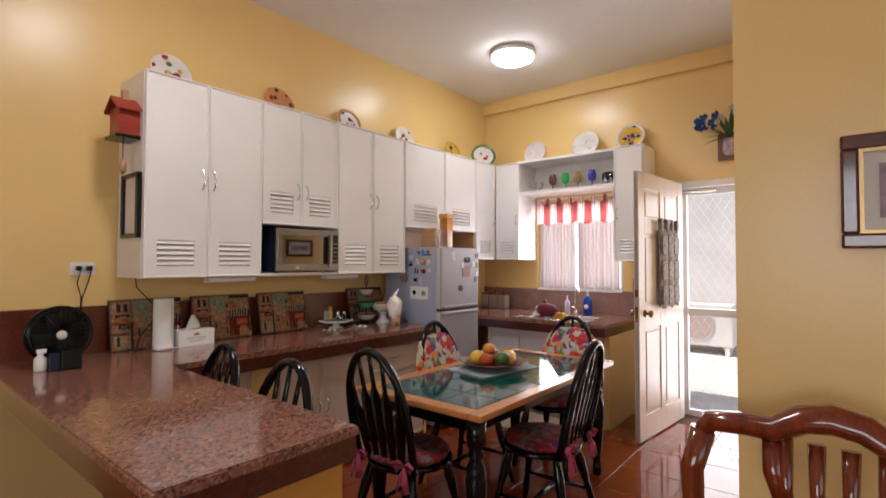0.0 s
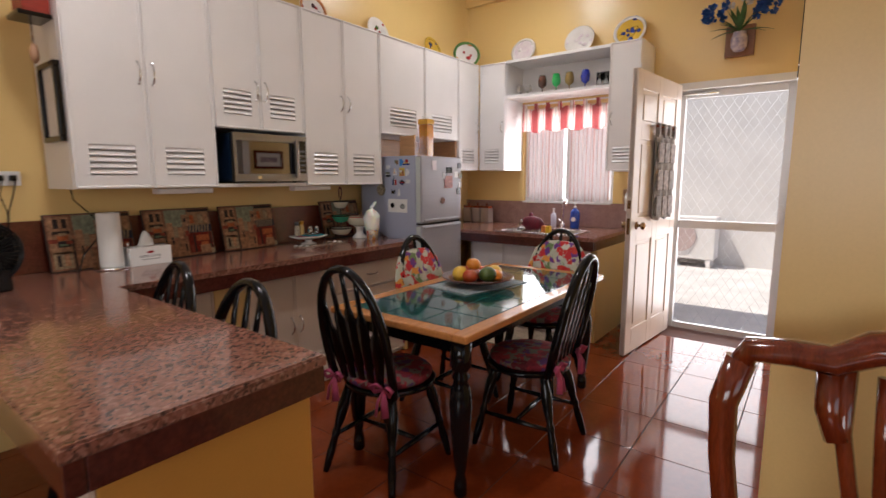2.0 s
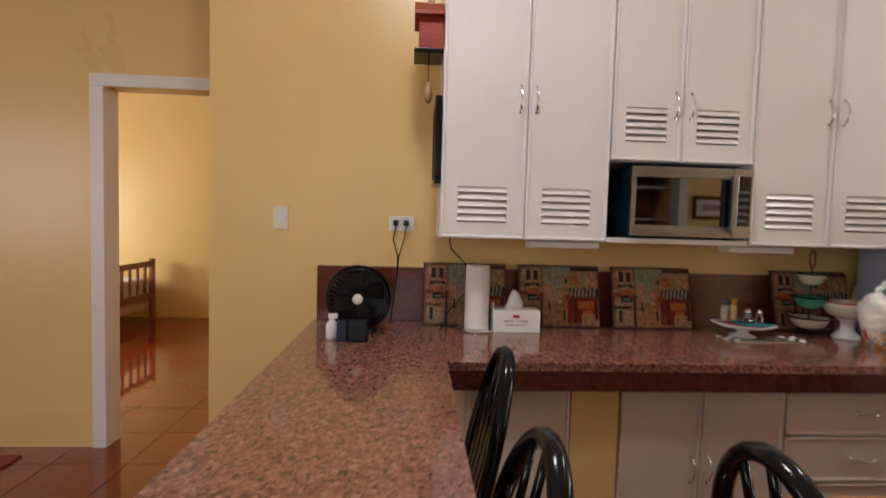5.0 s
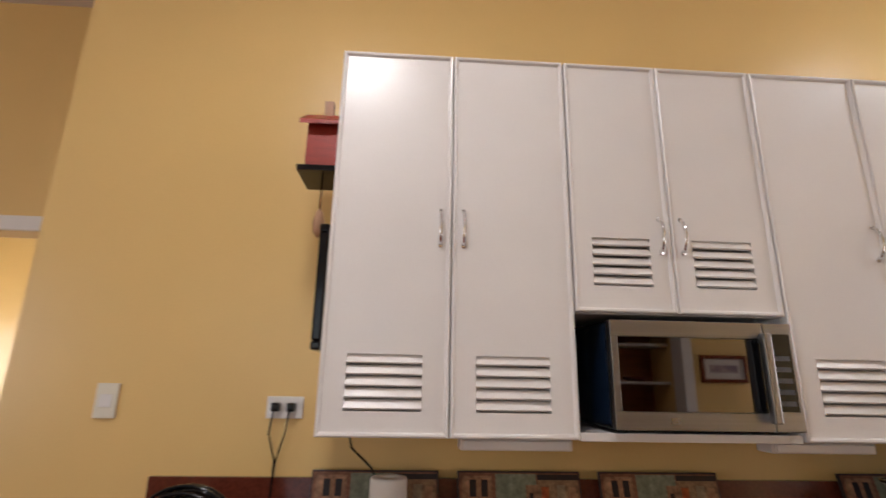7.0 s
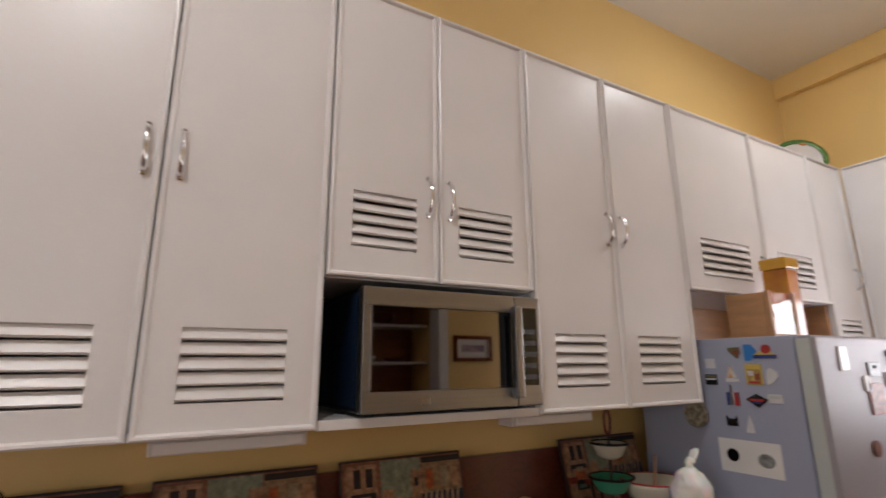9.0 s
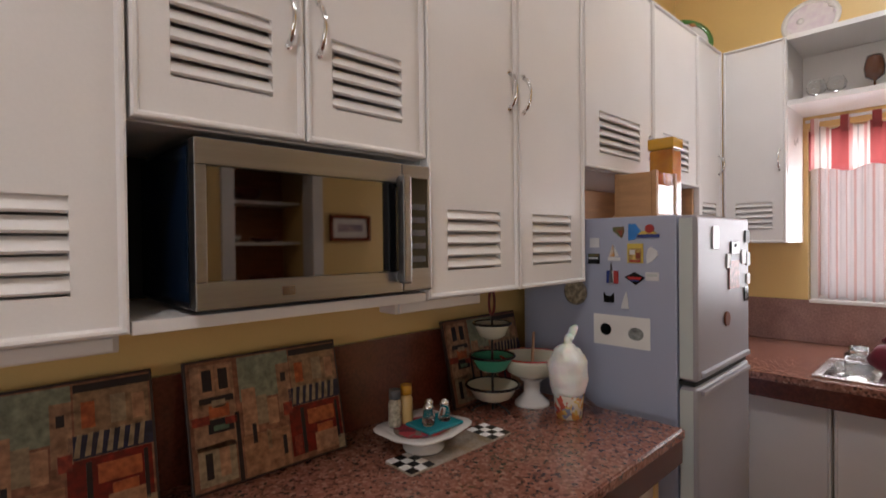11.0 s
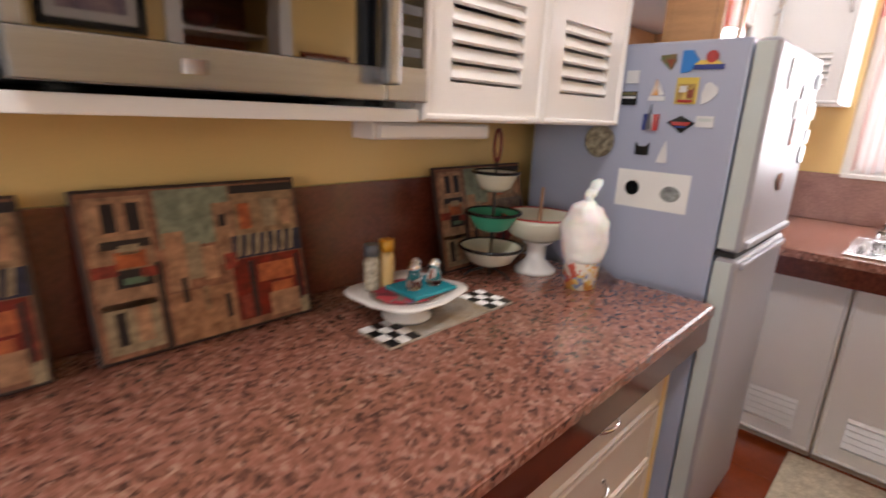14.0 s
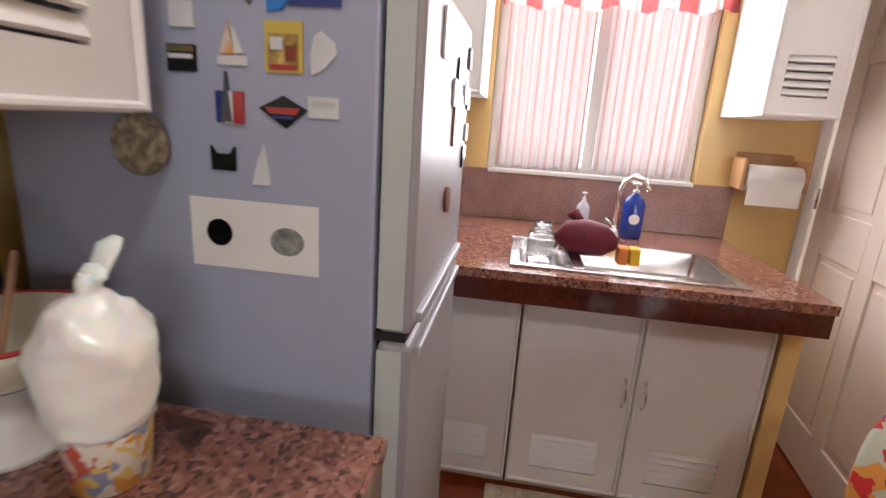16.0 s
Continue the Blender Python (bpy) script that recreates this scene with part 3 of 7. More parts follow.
# ---- chairs ----
def windsor_chair(label, at):
    """A hoop-back chair whose sitter looks along +x; the back rises at x = -0.2."""
    ob = thing("dining_chair", (0, 0, 0), label, "chair", "black hoop-back dining chairs")
    sz = 0.44
    bm = bmesh.new()
    last = None
    for z, k in ((sz - 0.032, 0.90), (sz - 0.022, 0.98), (sz - 0.006, 1.0), (sz, 0.96)):
        here = [bm.verts.new((0.215 * k * math.cos(a) * (1.0 if math.cos(a) > 0 else 0.95), 0.225 * k * math.sin(a) * (1 - 0.1 * (math.cos(a) < 0) * abs(math.cos(a))), z)) for a in [6.2831853 * i / 28 for i in range(28)]]
        if last:
            bridge(bm, last, here)
        else:
            bm.faces.new(here[::-1])
        last = here
    bm.faces.new(last)
    part("seat", bm, M_black, ob)

    def back(y, z):
        return (-0.17 - 0.22 * (z - sz), y, z)

    hoop, hw, hh = [], 0.205, 0.56
    for i in range(25):
        a = math.pi * i / 24
        s = math.sin(a) ** 0.75
        hoop.append(back(hw * math.cos(a) * (0.84 + 0.16 * min(1, s * 1.4)), sz - 0.01 + hh * s))
    part("hoop", tube(bmesh.new(), hoop, 0.0175, 10, flat=1.25), M_black, ob)
    # flat arrow-shaped slats
    for y in (-0.142, -0.072, 0.0, 0.072, 0.142):
        zt = sz + hh * math.sqrt(max(0.05, 1 - (y / hw) ** 2)) ** 0.9 - 0.012
        k = 1.15
        bm, last = bmesh.new(), None
        for u, w in ((0, 0.011), (0.12, 0.016), (0.30, 0.027), (0.48, 0.031), (0.60, 0.030), (0.66, 0.024), (0.70, 0.012), (0.86, 0.009), (1, 0.008)):
            c = back(y * (0.72 + 0.28 * u), sz - 0.005 + (zt - sz) * u)
            here = [bm.verts.new((c[0] + dx, c[1] + dy, c[2])) for dx, dy in ((-0.006, -w * k * 0.8), (-0.006, w * k * 0.8), (0, w * k), (0.006, w * k * 0.8), (0.006, -w * k * 0.8), (0, -w * k))]
            if last:
                bridge(bm, last, here)
            else:
                bm.faces.new(here[::-1])
            last = here
        bm.faces.new(last)
        bmesh.ops.recalc_face_normals(bm, faces=bm.faces)
        part("back_slat", bm, M_black, ob)
    tops = {}
    for sx in (-1, 1):
        for sy in (-1, 1):
            p0, p1 = Vector((0.22 * sx - 0.01, 0.20 * sy, 0)), Vector((0.13 * sx, 0.13 * sy, sz - 0.03))
            pts = [p0.lerp(p1, u) for u in (0, 0.08, 0.25, 0.40, 0.45, 0.50, 0.62, 0.8, 0.92, 1)]
            part("leg", tube(bmesh.new(), pts, [0.014, 0.017, 0.020, 0.016, 0.022, 0.016, 0.023, 0.027, 0.020, 0.018], 10), M_black, ob)
            tops[sx, sy] = p0.lerp(p1, 0.42)
    for sy in (-1, 1):
        a, b = tops[-1, sy], tops[1, sy]
        part("stretcher", tube(bmesh.new(), [a, a.lerp(b, 0.5), b], [0.009, 0.014, 0.009], 8), M_black, ob)
    a, b = tops[-1, -1].lerp(tops[1, -1], 0.5), tops[-1, 1].lerp(tops[1, 1], 0.5)
    part("stretcher", tube(bmesh.new(), [a, a.lerp(b, 0.5), b], [0.009, 0.014, 0.009], 8), M_black, ob)
    ob.matrix_basis = at
    return ob


BLACKCHAIR = "black lacquered hoop-back wooden chair"
chair_a = windsor_chair(BLACKCHAIR + " with red tied cushion", pose(0.795, -1.62, 0, 0, 0, 3))
CHAIRS = [chair_a, copy_thing(chair_a, pose(1.385, -2.055, 0, 0, 0, 93)), copy_thing(chair_a, pose(1.515, -1.456, 0, 0, 0, -91)), copy_thing(chair_a, pose(2.13, -1.75, 0, 0, 0, 178)),
          copy_thing(chair_a, pose(-0.15, -1.585, 0, 0, 0, 182)), copy_thing(chair_a, pose(-0.115, -0.967, 0, 0, 0, 178))]
for c in CHAIRS[4:]:
    tagged(c, BLACKCHAIR + " tucked under the breakfast counter")

# ---- window, doors ----
win = thing("window_1", (WIN_X + 0.06, -1.17, 1.10), "white sliding window with bright daylight behind", "window", kind="structure")
wx = WIN_X + 0.05
part("window_frame", cubes((wx, wx + 0.06, -1.638, -1.595, 1.102, 2.048), (wx, wx + 0.06, -0.745, -0.702, 1.102, 2.048), (wx, wx + 0.06, -1.595, -0.745, 1.102, 1.145), (wx, wx + 0.06, -1.595, -0.745, 2.005, 2.048), (wx + 0.01, wx + 0.05, -1.195, -1.145, 1.145, 2.005), bevel=0.003), M_trim, win)
part("window_sill", cubes((WIN_X - 0.03, wx - 0.002, -1.63, -0.71, 1.102, 1.12), bevel=0.003), M_trim, win)
for z in (1.36, 1.58, 1.80):
    part("grille_bar", tube(bmesh.new(), [(wx + 0.075, -1.6, z), (wx + 0.075, -0.74, z)], 0.006, 6), M_trim, win)
for y0, y1 in ((-1.594, -1.196), (-1.144, -0.746)):
    p = part("pane", cubes((wx + 0.028, wx + 0.032, y0, y1, 1.146, 2.004)), M_glass, win)
    p.visible_shadow = False

# back door, swung open into the kitchen
def placed(ob, m):
    ob.matrix_basis = m
    return ob


def back_door():
    w, h, t = 0.94, 2.12, 0.04
    ob = thing("door_1", (0, 0, 0), "open cream six-panel back door with brass knob", "door", kind="structure")
    leaf = bmesh.new()
    st = 0.11
    cols = ((st, w / 2 - 0.045), (w / 2 + 0.045, w - st))
    rows = ((0.20, 0.88), (1.06, 1.63), (1.74, 1.99))
    box(leaf, 0, w, 0.010, t - 0.010, 0.012, h)
    for x0, x1 in ((0, st), (w / 2 - 0.045, w / 2 + 0.045), (w - st, w)):
        box(leaf, x0, x1, 0, t, 0.012, h, 0.002, 1)
    zs = [0.012, *[z for r in rows for z in r], h]
    for i in range(0, len(zs), 2):
        for x0, x1 in cols:
            box(leaf, x0, x1, 0.0005, t - 0.0005, zs[i], zs[i + 1], 0.002, 1)
    lf = part("leaf", leaf, M_door, ob)
    for x0, x1 in cols:
        for z0, z1 in rows:
            part("panel", cubes((x0 + 0.03, x1 - 0.03, 0.003, t - 0.003, z0 + 0.03, z1 - 0.03), bevel=0.006), M_door, lf)
    for s, y in ((-1, 0), (1, t)):
        kb = bmesh.new()
        lathe(kb, [(0.03, 0), (0.03, 0.006), (0.012, 0.012), (0.012, 0.03), (0.026, 0.04), (0.029, 0.055), (0.02, 0.066), (0.004, 0.068)], (w - 0.10, y, 1.0), 16, axis="Y")
        if s > 0:
            bmesh.ops.scale(kb, vec=(1, -1, 1), verts=kb.verts, space=Matrix.Translation((0, -y, 0)))
        part("knob", kb, M_brass, ob, "antique brass door knob")
    part("deadbolt", cubes((w - 0.125, w - 0.075, -0.012, -0.0005, 1.13, 1.19), bevel=0.006), M_brass, ob, "brass deadbolt")
    part("latch_plate", cubes((w, w + 0.002, 0.008, 0.032, 0.94, 1.06)), M_brass, ob)
    part("latch_plate", cubes((w, w + 0.002, 0.008, 0.032, 1.13, 1.19)), M_brass, ob)
    for z in (0.25, 1.05, 1.85):
        part("hinge", lathe(bmesh.new(), [(0.007, 0), (0.007, 0.09)], (0.0, -0.008, z), 8), M_chrome, ob)
    return ob


M_brass = mat("antique_brass", (0.36, 0.22, 0.12), 0.25, metal=1.0, vary=0.1)
ang = math.degrees(math.atan2(-2.045 + 2.14, 2.885 - 3.82))
DOOR_M = pose(3.82, -2.15, 0, 0, 0, ang)
placed(back_door(), DOOR_M)

# cloth organiser hanging on the door
def organiser():
    ob = thing("hanging_organizer", (0, 0, 0), "grey patterned cloth organizer hanging from hooks on the door", "organizer")
    rod = tube(bmesh.new(), [(0.2, 0.078, 1.74), (0.62, 0.078, 1.74)], 0.009, 8)
    part("rod", rod, M_mahog, ob)
    for x in (0.24, 0.35, 0.46, 0.58):
        part("loop", cubes((x - 0.022, x + 0.022, 0.062, 0.092, 1.66, 1.765), bevel=0.006), M_organ, ob)
    bm = bmesh.new()
    n = 14
    cols = []
    for side in (0, 1):
        g = []
        for i in range(n + 1):
            x = 0.215 + 0.39 * i / n
            y = 0.068 + 0.008 * math.sin(i * 1.3) + side * 0.012
            g.append((bm.verts.new((x, y, 1.68)), bm.verts.new((x, y + 0.006, 1.35)), bm.verts.new((x, y + 0.003, 1.03 + 0.01 * math.sin(i)))))
        cols.append(g)
    for g in cols:
        for i in range(n):
            for k in (0, 1):
                bm.faces.new((g[i][k], g[i + 1][k], g[i + 1][k + 1], g[i][k + 1]))
    for k in (0, 1):
        for e in (0, n):
            bm.faces.new((cols[0][e][k], cols[1][e][k], cols[1][e][k + 1], cols[0][e][k + 1]))
    for i in range(n):
        bm.faces.new((cols[0][i][0], cols[0][i + 1][0], cols[1][i + 1][0], cols[1][i][0]))
        bm.faces.new((cols[0][i][2], cols[0][i + 1][2], cols[1][i + 1][2], cols[1][i][2]))
    part("cloth", bm, M_organ, ob)
    for k, z in enumerate((1.47, 1.26, 1.06)):
        for j, x in enumerate((0.235, 0.36, 0.485)):
            part("pocket", cubes((x, x + 0.11, 0.086, 0.10, z, z + 0.15), bevel=0.006), (M_organ2, M_organ, M_organ2)[(j + k) % 3], ob)
    return ob


M_organ = mat("organizer_cloth", (0.34, 0.30, 0.29), 0.85, vary=0.25, scale=22, grain=0.2, bump=0.3)
M_organ2 = mat("organizer_print", (0.42, 0.36, 0.34), 0.85, alt=(0.16, 0.13, 0.14), scale=35, grain=0.25, bump=0.3)
placed(organiser(), DOOR_M @ pose(0, -0.005, 0))

dt = thing("trim", (WIN_X, -2.56, 0), "white painted back door frame", "door frame", kind="structure")
part("jamb", cubes((WIN_X - 0.012, WIN_X + 0.15, -2.148, -2.102, 0, 2.08), bevel=0.003), M_trim, dt)
part("jamb", cubes((WIN_X - 0.012, WIN_X + 0.15, -3.028, -2.982, 0, 2.08), bevel=0.003), M_trim, dt)
part("head", cubes((WIN_X - 0.012, WIN_X + 0.15, -3.028, -2.102, 2.081, 2.138), bevel=0.003), M_trim, dt)

M_alu = mat("white_aluminium", (0.72, 0.71, 0.72), 0.35, vary=0.03, metal=0.2)
sd = thing("screen_door", (WIN_X + 0.09, -2.56, 0), "closed white aluminium screen door with diamond grille", "screen door")
ya, yb, xs = -2.98, -2.15, WIN_X + 0.07
for nm, y0, y1, z0, z1 in (("stile", ya, ya + 0.055, 0.01, 2.078), ("stile", yb - 0.055, yb, 0.01, 2.078), ("rail", ya + 0.056, yb - 0.056, 0.01, 0.06), ("rail", ya + 0.056, yb - 0.056, 0.915, 0.985), ("rail", ya + 0.056, yb - 0.056, 2.02, 2.078)):
    part(nm, cubes((xs, xs + 0.04, y0, y1, z0, z1), bevel=0.003), M_alu, sd)
bm = bmesh.new()
y0, y1, z0, z1 = ya + 0.056, yb - 0.056, 0.062, 2.018
step, W, Hh = 0.075, y1 - y0, z1 - z0
for s in (1, -1):
    k = -int(Hh / step) - 1
    while k * step < W + Hh:
        c = k * step
        # a wire y = c + s*z clipped to the opening
        pts = []
        for zz in (0, Hh):
            yy = c + zz * 0.62 if s > 0 else W - (c + zz * 0.62)
            pts.append((yy, zz))
        (ya1, za1), (yb1, zb1) = pts
        d = yb1 - ya1
        lo_u, hi_u = sorted(((0 - ya1) / d, (W - ya1) / d))
        u0, u1 = max(0, lo_u), min(1, hi_u)
        if u1 > u0 + 0.01:
            tube(bm, [(xs + 0.02 + s * 0.002, y0 + ya1 + d * u, z0 + Hh * u) for u in (u0, u1)], 0.0010, 4)
        k += 1
tagged(part("grille", bm, M_alu, sd), kind="stuff")
part("closer", tube(bmesh.new(), [(xs - 0.02, yb - 0.03, 2.05), (xs - 0.02, yb - 0.30, 2.05)], 0.011, 8), M_chrome, sd)
part("latch", cubes((xs - 0.02, xs - 0.0005, ya + 0.012, ya + 0.045, 0.98, 1.14), bevel=0.004), M_alu, sd)

# outside the back door: a bright walled yard
M_yard = mat("yard_plaster", (0.80, 0.76, 0.74), 0.8, vary=0.06, scale=2, bump=0.2)
M_yardfloor = mat("yard_concrete", (0.74, 0.69, 0.67), 0.8, vary=0.1, scale=3, bump=0.2)
setting("ground", cubes((4.0, 40, -30, 30, -0.12, -0.03)), M_yardfloor, "pale concrete yard ground", "ground")
setting("yard_wall", cubes((8.0, 8.15, -12, 8, -0.03, 3.6)), M_yard, "sunlit white plastered yard wall", "wall")
ac = thing("air_conditioner", (7.7, -1.7, 0.1), "white outdoor air conditioner unit by the yard wall", "air conditioner")
part("casing", cubes((7.55, 7.95, -2.0, -1.15, 0.1, 0.75), bevel=0.02), M_yard, ac)
part("fan_guard", lathe(bmesh.new(), [(0.24, -0.02), (0.24, -0.002)], (7.55, -1.5, 0.45), 28, axis="X"), mat("rosy_plastic", (0.55, 0.42, 0.40), 0.6), ac)
for y in (-1.95, -1.25):
    part("foot", cubes((7.56, 7.94, y, y + 0.06, -0.03, 0.0995)), M_yard, ac)

# ---- curtains ----
def stripes(name, cols, width, axis="Y", rough=0.85, trans=0.35):
    m = bpy.data.materials.new(name)
    m.use_nodes = True
    nt = m.node_tree
    N, L = nt.nodes, nt.links
    b = N["Principled BSDF"]
    b.inputs["Roughness"].default_value = rough
    tc, sx, mul, fr = N.new("ShaderNodeTexCoord"), N.new("ShaderNodeSeparateXYZ"), N.new("ShaderNodeMath"), N.new("ShaderNodeMath")
    L.new(tc.outputs["Object"], sx.inputs[0])
    mul.operation, fr.operation = "MULTIPLY", "FRACT"
    mul.inputs[1].default_value = 1 / width
    L.new(sx.outputs[axis], mul.inputs[0])
    L.new(mul.outputs[0], fr.inputs[0])
    r = N.new("ShaderNodeValToRGB")
    r.color_ramp.interpolation = "CONSTANT"
    r.color_ramp.elements[0].color = (*cols[0][1], 1)
    r.color_ramp.elements[1].position, r.color_ramp.elements[1].color = cols[1][0], (*cols[1][1], 1)
    for p, c in cols[2:]:
        e = r.color_ramp.elements.new(p)
        e.color = (*c, 1)
    L.new(fr.outputs[0], r.inputs[0])
    weave = N.new("ShaderNodeTexNoise")
    weave.inputs["Scale"].default_value = 260
    bp = N.new("ShaderNodeBump")
    bp.inputs["Strength"].default_value, bp.inputs["Distance"].default_value = 0.25, 0.001
    L.new(weave.outputs["Fac"], bp.inputs["Height"])
    L.new(bp.outputs[0], b.inputs["Normal"])
    L.new(r.outputs[0], b.inputs["Base Color"])
    tr, mx = N.new("ShaderNodeBsdfTranslucent"), N.new("ShaderNodeMixShader")
    L.new(r.outputs[0], tr.inputs["Color"])
    mx.inputs[0].default_value = trans
    L.new(b.outputs[0], mx.inputs[1])
    L.new(tr.outputs[0], mx.inputs[2])
    L.new(mx.outputs[0], N["Material Output"].inputs["Surface"])
    return m


RED, PINK, CREAM, GREY = (0.46, 0.12, 0.12), (0.74, 0.40, 0.38), (0.84, 0.76, 0.72), (0.52, 0.46, 0.44)
M_val = stripes("valance_stripe", [(0, RED), (0.30, CREAM), (0.36, PINK), (0.44, CREAM), (0.58, GREY), (0.62, CREAM), (0.74, PINK), (0.84, RED)], 0.155, trans=0.5)
M_sheer = stripes("sheer_stripe", [(0, (0.90, 0.84, 0.83)), (0.42, (0.82, 0.60, 0.56)), (0.55, (0.90, 0.84, 0.83)), (0.9, (0.84, 0.66, 0.62))], 0.075, trans=0.6)


def drape(bm, x, y0, y1, z0, z1, waves, depth, thick=0.002, nz=8, sag=0.0):
    n = waves * 8
    grid = []
    for k in range(nz + 1):
        v = k / nz
        row = []
        for i in range(n + 1):
            u = i / n
            a = u * waves * 6.2831853
            d = depth * (1 - 0.45 * v) * math.sin(a + 0.4 * math.sin(3 * v + u * 5))
            row.append(bm.verts.new((x + d, y0 + (y1 - y0) * u + 0.004 * math.sin(a * 2 + v), z0 + (z1 - z0) * v - (sag * (0.5 + 0.5 * math.cos(a)) if k == nz else 0) + (0.012 * math.sin(a * 0.5) if k == 0 else 0))))
        grid.append(row)
    for k in range(nz):
        for i in range(n):
            f = bm.faces.new((grid[k][i], grid[k][i + 1], grid[k + 1][i + 1], grid[k + 1][i]))
            f.smooth = True
    r = bmesh.ops.solidify(bm, geom=bm.faces[:], thickness=thick)
    return bm


val = thing("valance", (WIN_X - 0.09, -1.17, 1.78), "red and white striped tab-top valance curtain", "curtain")
part("cloth", drape(bmesh.new(), WIN_X - 0.075, -1.66, -0.72, 1.81, 2.04, 9, 0.020, sag=0.02), M_val, val)
part("rod", tube(bmesh.new(), [(WIN_X - 0.075, -1.685, 2.075), (WIN_X - 0.075, -0.705, 2.075)], 0.008, 8), M_trim, val)
for i in range(8):
    y = -1.62 + 0.125 * i
    part("tab", cubes((WIN_X - 0.09, WIN_X - 0.06, y - 0.018, y + 0.018, 2.0, 2.085), bevel=0.006), M_val, val)
for nm, a, b in (("sheer_curtain", -1.60, -1.19), ("sheer_curtain", -1.13, -0.74)):
    c = thing(nm, (WIN_X + 0.02, (a + b) / 2, 1.13), "thin white striped sheer curtain over the window", "curtain", "sheer curtains")
    part("cloth", drape(bmesh.new(), WIN_X + 0.02, a, b, 1.13, 2.03, 9, 0.012, 0.0012, 6), M_sheer, c)

# ---- ceiling lamp ----
for lx, ly in ((2.77, -1.035), (-0.1, -1.55)):
    cl = thing("ceiling_light", (lx, ly, CEIL), "round white glowing ceiling light", "ceiling light", "ceiling lights")
    part("base", lathe(bmesh.new(), [(0.20, -0.001), (0.205, -0.03), (0.19, -0.045)], (lx, ly, CEIL), 40), M_trim, cl)
    part("diffuser", lathe(bmesh.new(), [(0.188, -0.046), (0.184, -0.06), (0.15, -0.08), (0.08, -0.092), (0.005, -0.096)], (lx, ly, CEIL), 40), M_lamp if lx > 0 else M_lamp_b, cl, "glowing white diffuser")

# ---- microwave ----
def microwave():
    x0, x1, y0, y1, z0, z1 = 0.788, 1.312, -0.418, -0.06, CAB_B + 0.022, 1.628
    ob = thing("microwave_oven", ((x0 + x1) / 2, -0.25, z0), "stainless steel microwave oven with mirrored dark window", "microwave")
    part("body", cubes((x0, x1, y0 + 0.03, y1, z0 + 0.008, z1), bevel=0.004), M_black, ob)
    xp = x1 - 0.085
    fr = part("door", cubes((x0, xp - 0.002, y0, y0 + 0.029, z0 + 0.008, z0 + 0.055), (x0, xp - 0.002, y0, y0 + 0.029, z1 - 0.045, z1), (x0, x0 + 0.02, y0, y0 + 0.029, z0 + 0.055, z1 - 0.045), bevel=0.002), M_steel, ob, "brushed steel door frame")
    part("window_glass", cubes((x0 + 0.02, xp - 0.055, y0 + 0.003, y0 + 0.028, z0 + 0.056, z1 - 0.046)), M_mirror, fr, "dark mirrored glass")
    part("dark_edge", cubes((xp - 0.054, xp - 0.002, y0 + 0.004, y0 + 0.028, z0 + 0.056, z1 - 0.046)), M_black, fr)
    part("handle", cubes((xp - 0.024, xp - 0.002, y0 - 0.035, y0 - 0.012, z0 + 0.03, z1 - 0.03), (xp - 0.02, xp - 0.006, y0 - 0.012, y0 - 0.0005, z0 + 0.035, z0 + 0.055), (xp - 0.02, xp - 0.006, y0 - 0.012, y0 - 0.0005, z1 - 0.055, z1 - 0.035), bevel=0.004), M_steel, fr, "steel bar handle")
    cp = part("control_panel", cubes((xp, x1, y0, y0 + 0.029, z0 + 0.008, z1), bevel=0.003), M_steel, ob)
    part("keypad", cubes((xp + 0.014, x1 - 0.012, y0 - 0.0015, y0 - 0.0003, z0 + 0.06, z1 - 0.03)), M_black, cp)
    for i in range(5):
        part("key", cubes((xp + 0.022, x1 - 0.02, y0 - 0.0025, y0 - 0.0017, z0 + 0.075 + i * 0.03, z0 + 0.088 + i * 0.03)), M_keys, cp)
    part("brand_badge", cubes((x0 + 0.15, x0 + 0.175, y0 - 0.0012, y0 - 0.0003, z0 + 0.024, z0 + 0.04)), M_chrome, fr)
    for x in (x0 + 0.05, x1 - 0.05):
        for y in (y0 + 0.08, y1 - 0.05):
            part("foot", lathe(bmesh.new(), [(0.014, 0), (0.014, 0.0085)], (x, y, z0 - 0.0005), 10), M_dark, ob)
    part("side_panel", cubes((x0 - 0.002, x0 - 0.0003, y0 + 0.035, y1 - 0.02, z0 + 0.02, z1 - 0.01)), M_bluebl, ob)


M_mirror = mat("mirrored_glass", (0.19, 0.175, 0.165), 0.03, metal=1.0, vary=0.01)
M_keys = mat("key_grey", (0.10, 0.10, 0.11), 0.5)
M_bluebl = mat("dark_blue_enamel", (0.006, 0.016, 0.04), 0.25)
microwave()

# strip lights under the wall cabinets
M_strip = mat("strip_light_plastic", (0.72, 0.68, 0.64), 0.5, vary=0.02)
for x0 in (0.385, 1.265):
    sl = thing("strip_light", (x0 + 0.15, -0.3, CAB_B - 0.04), "white plastic strip light, switched off, under the cabinet", "strip light", "strip lights")
    part("housing", cubes((x0, x0 + 0.31, -0.335, -0.27, CAB_B - 0.034, CAB_B - 0.004), bevel=0.004), M_strip, sl)
    part("diffuser", cubes((x0 + 0.01, x0 + 0.30, -0.342, -0.336, CAB_B - 0.03, CAB_B - 0.008), bevel=0.002), M_trim, sl)

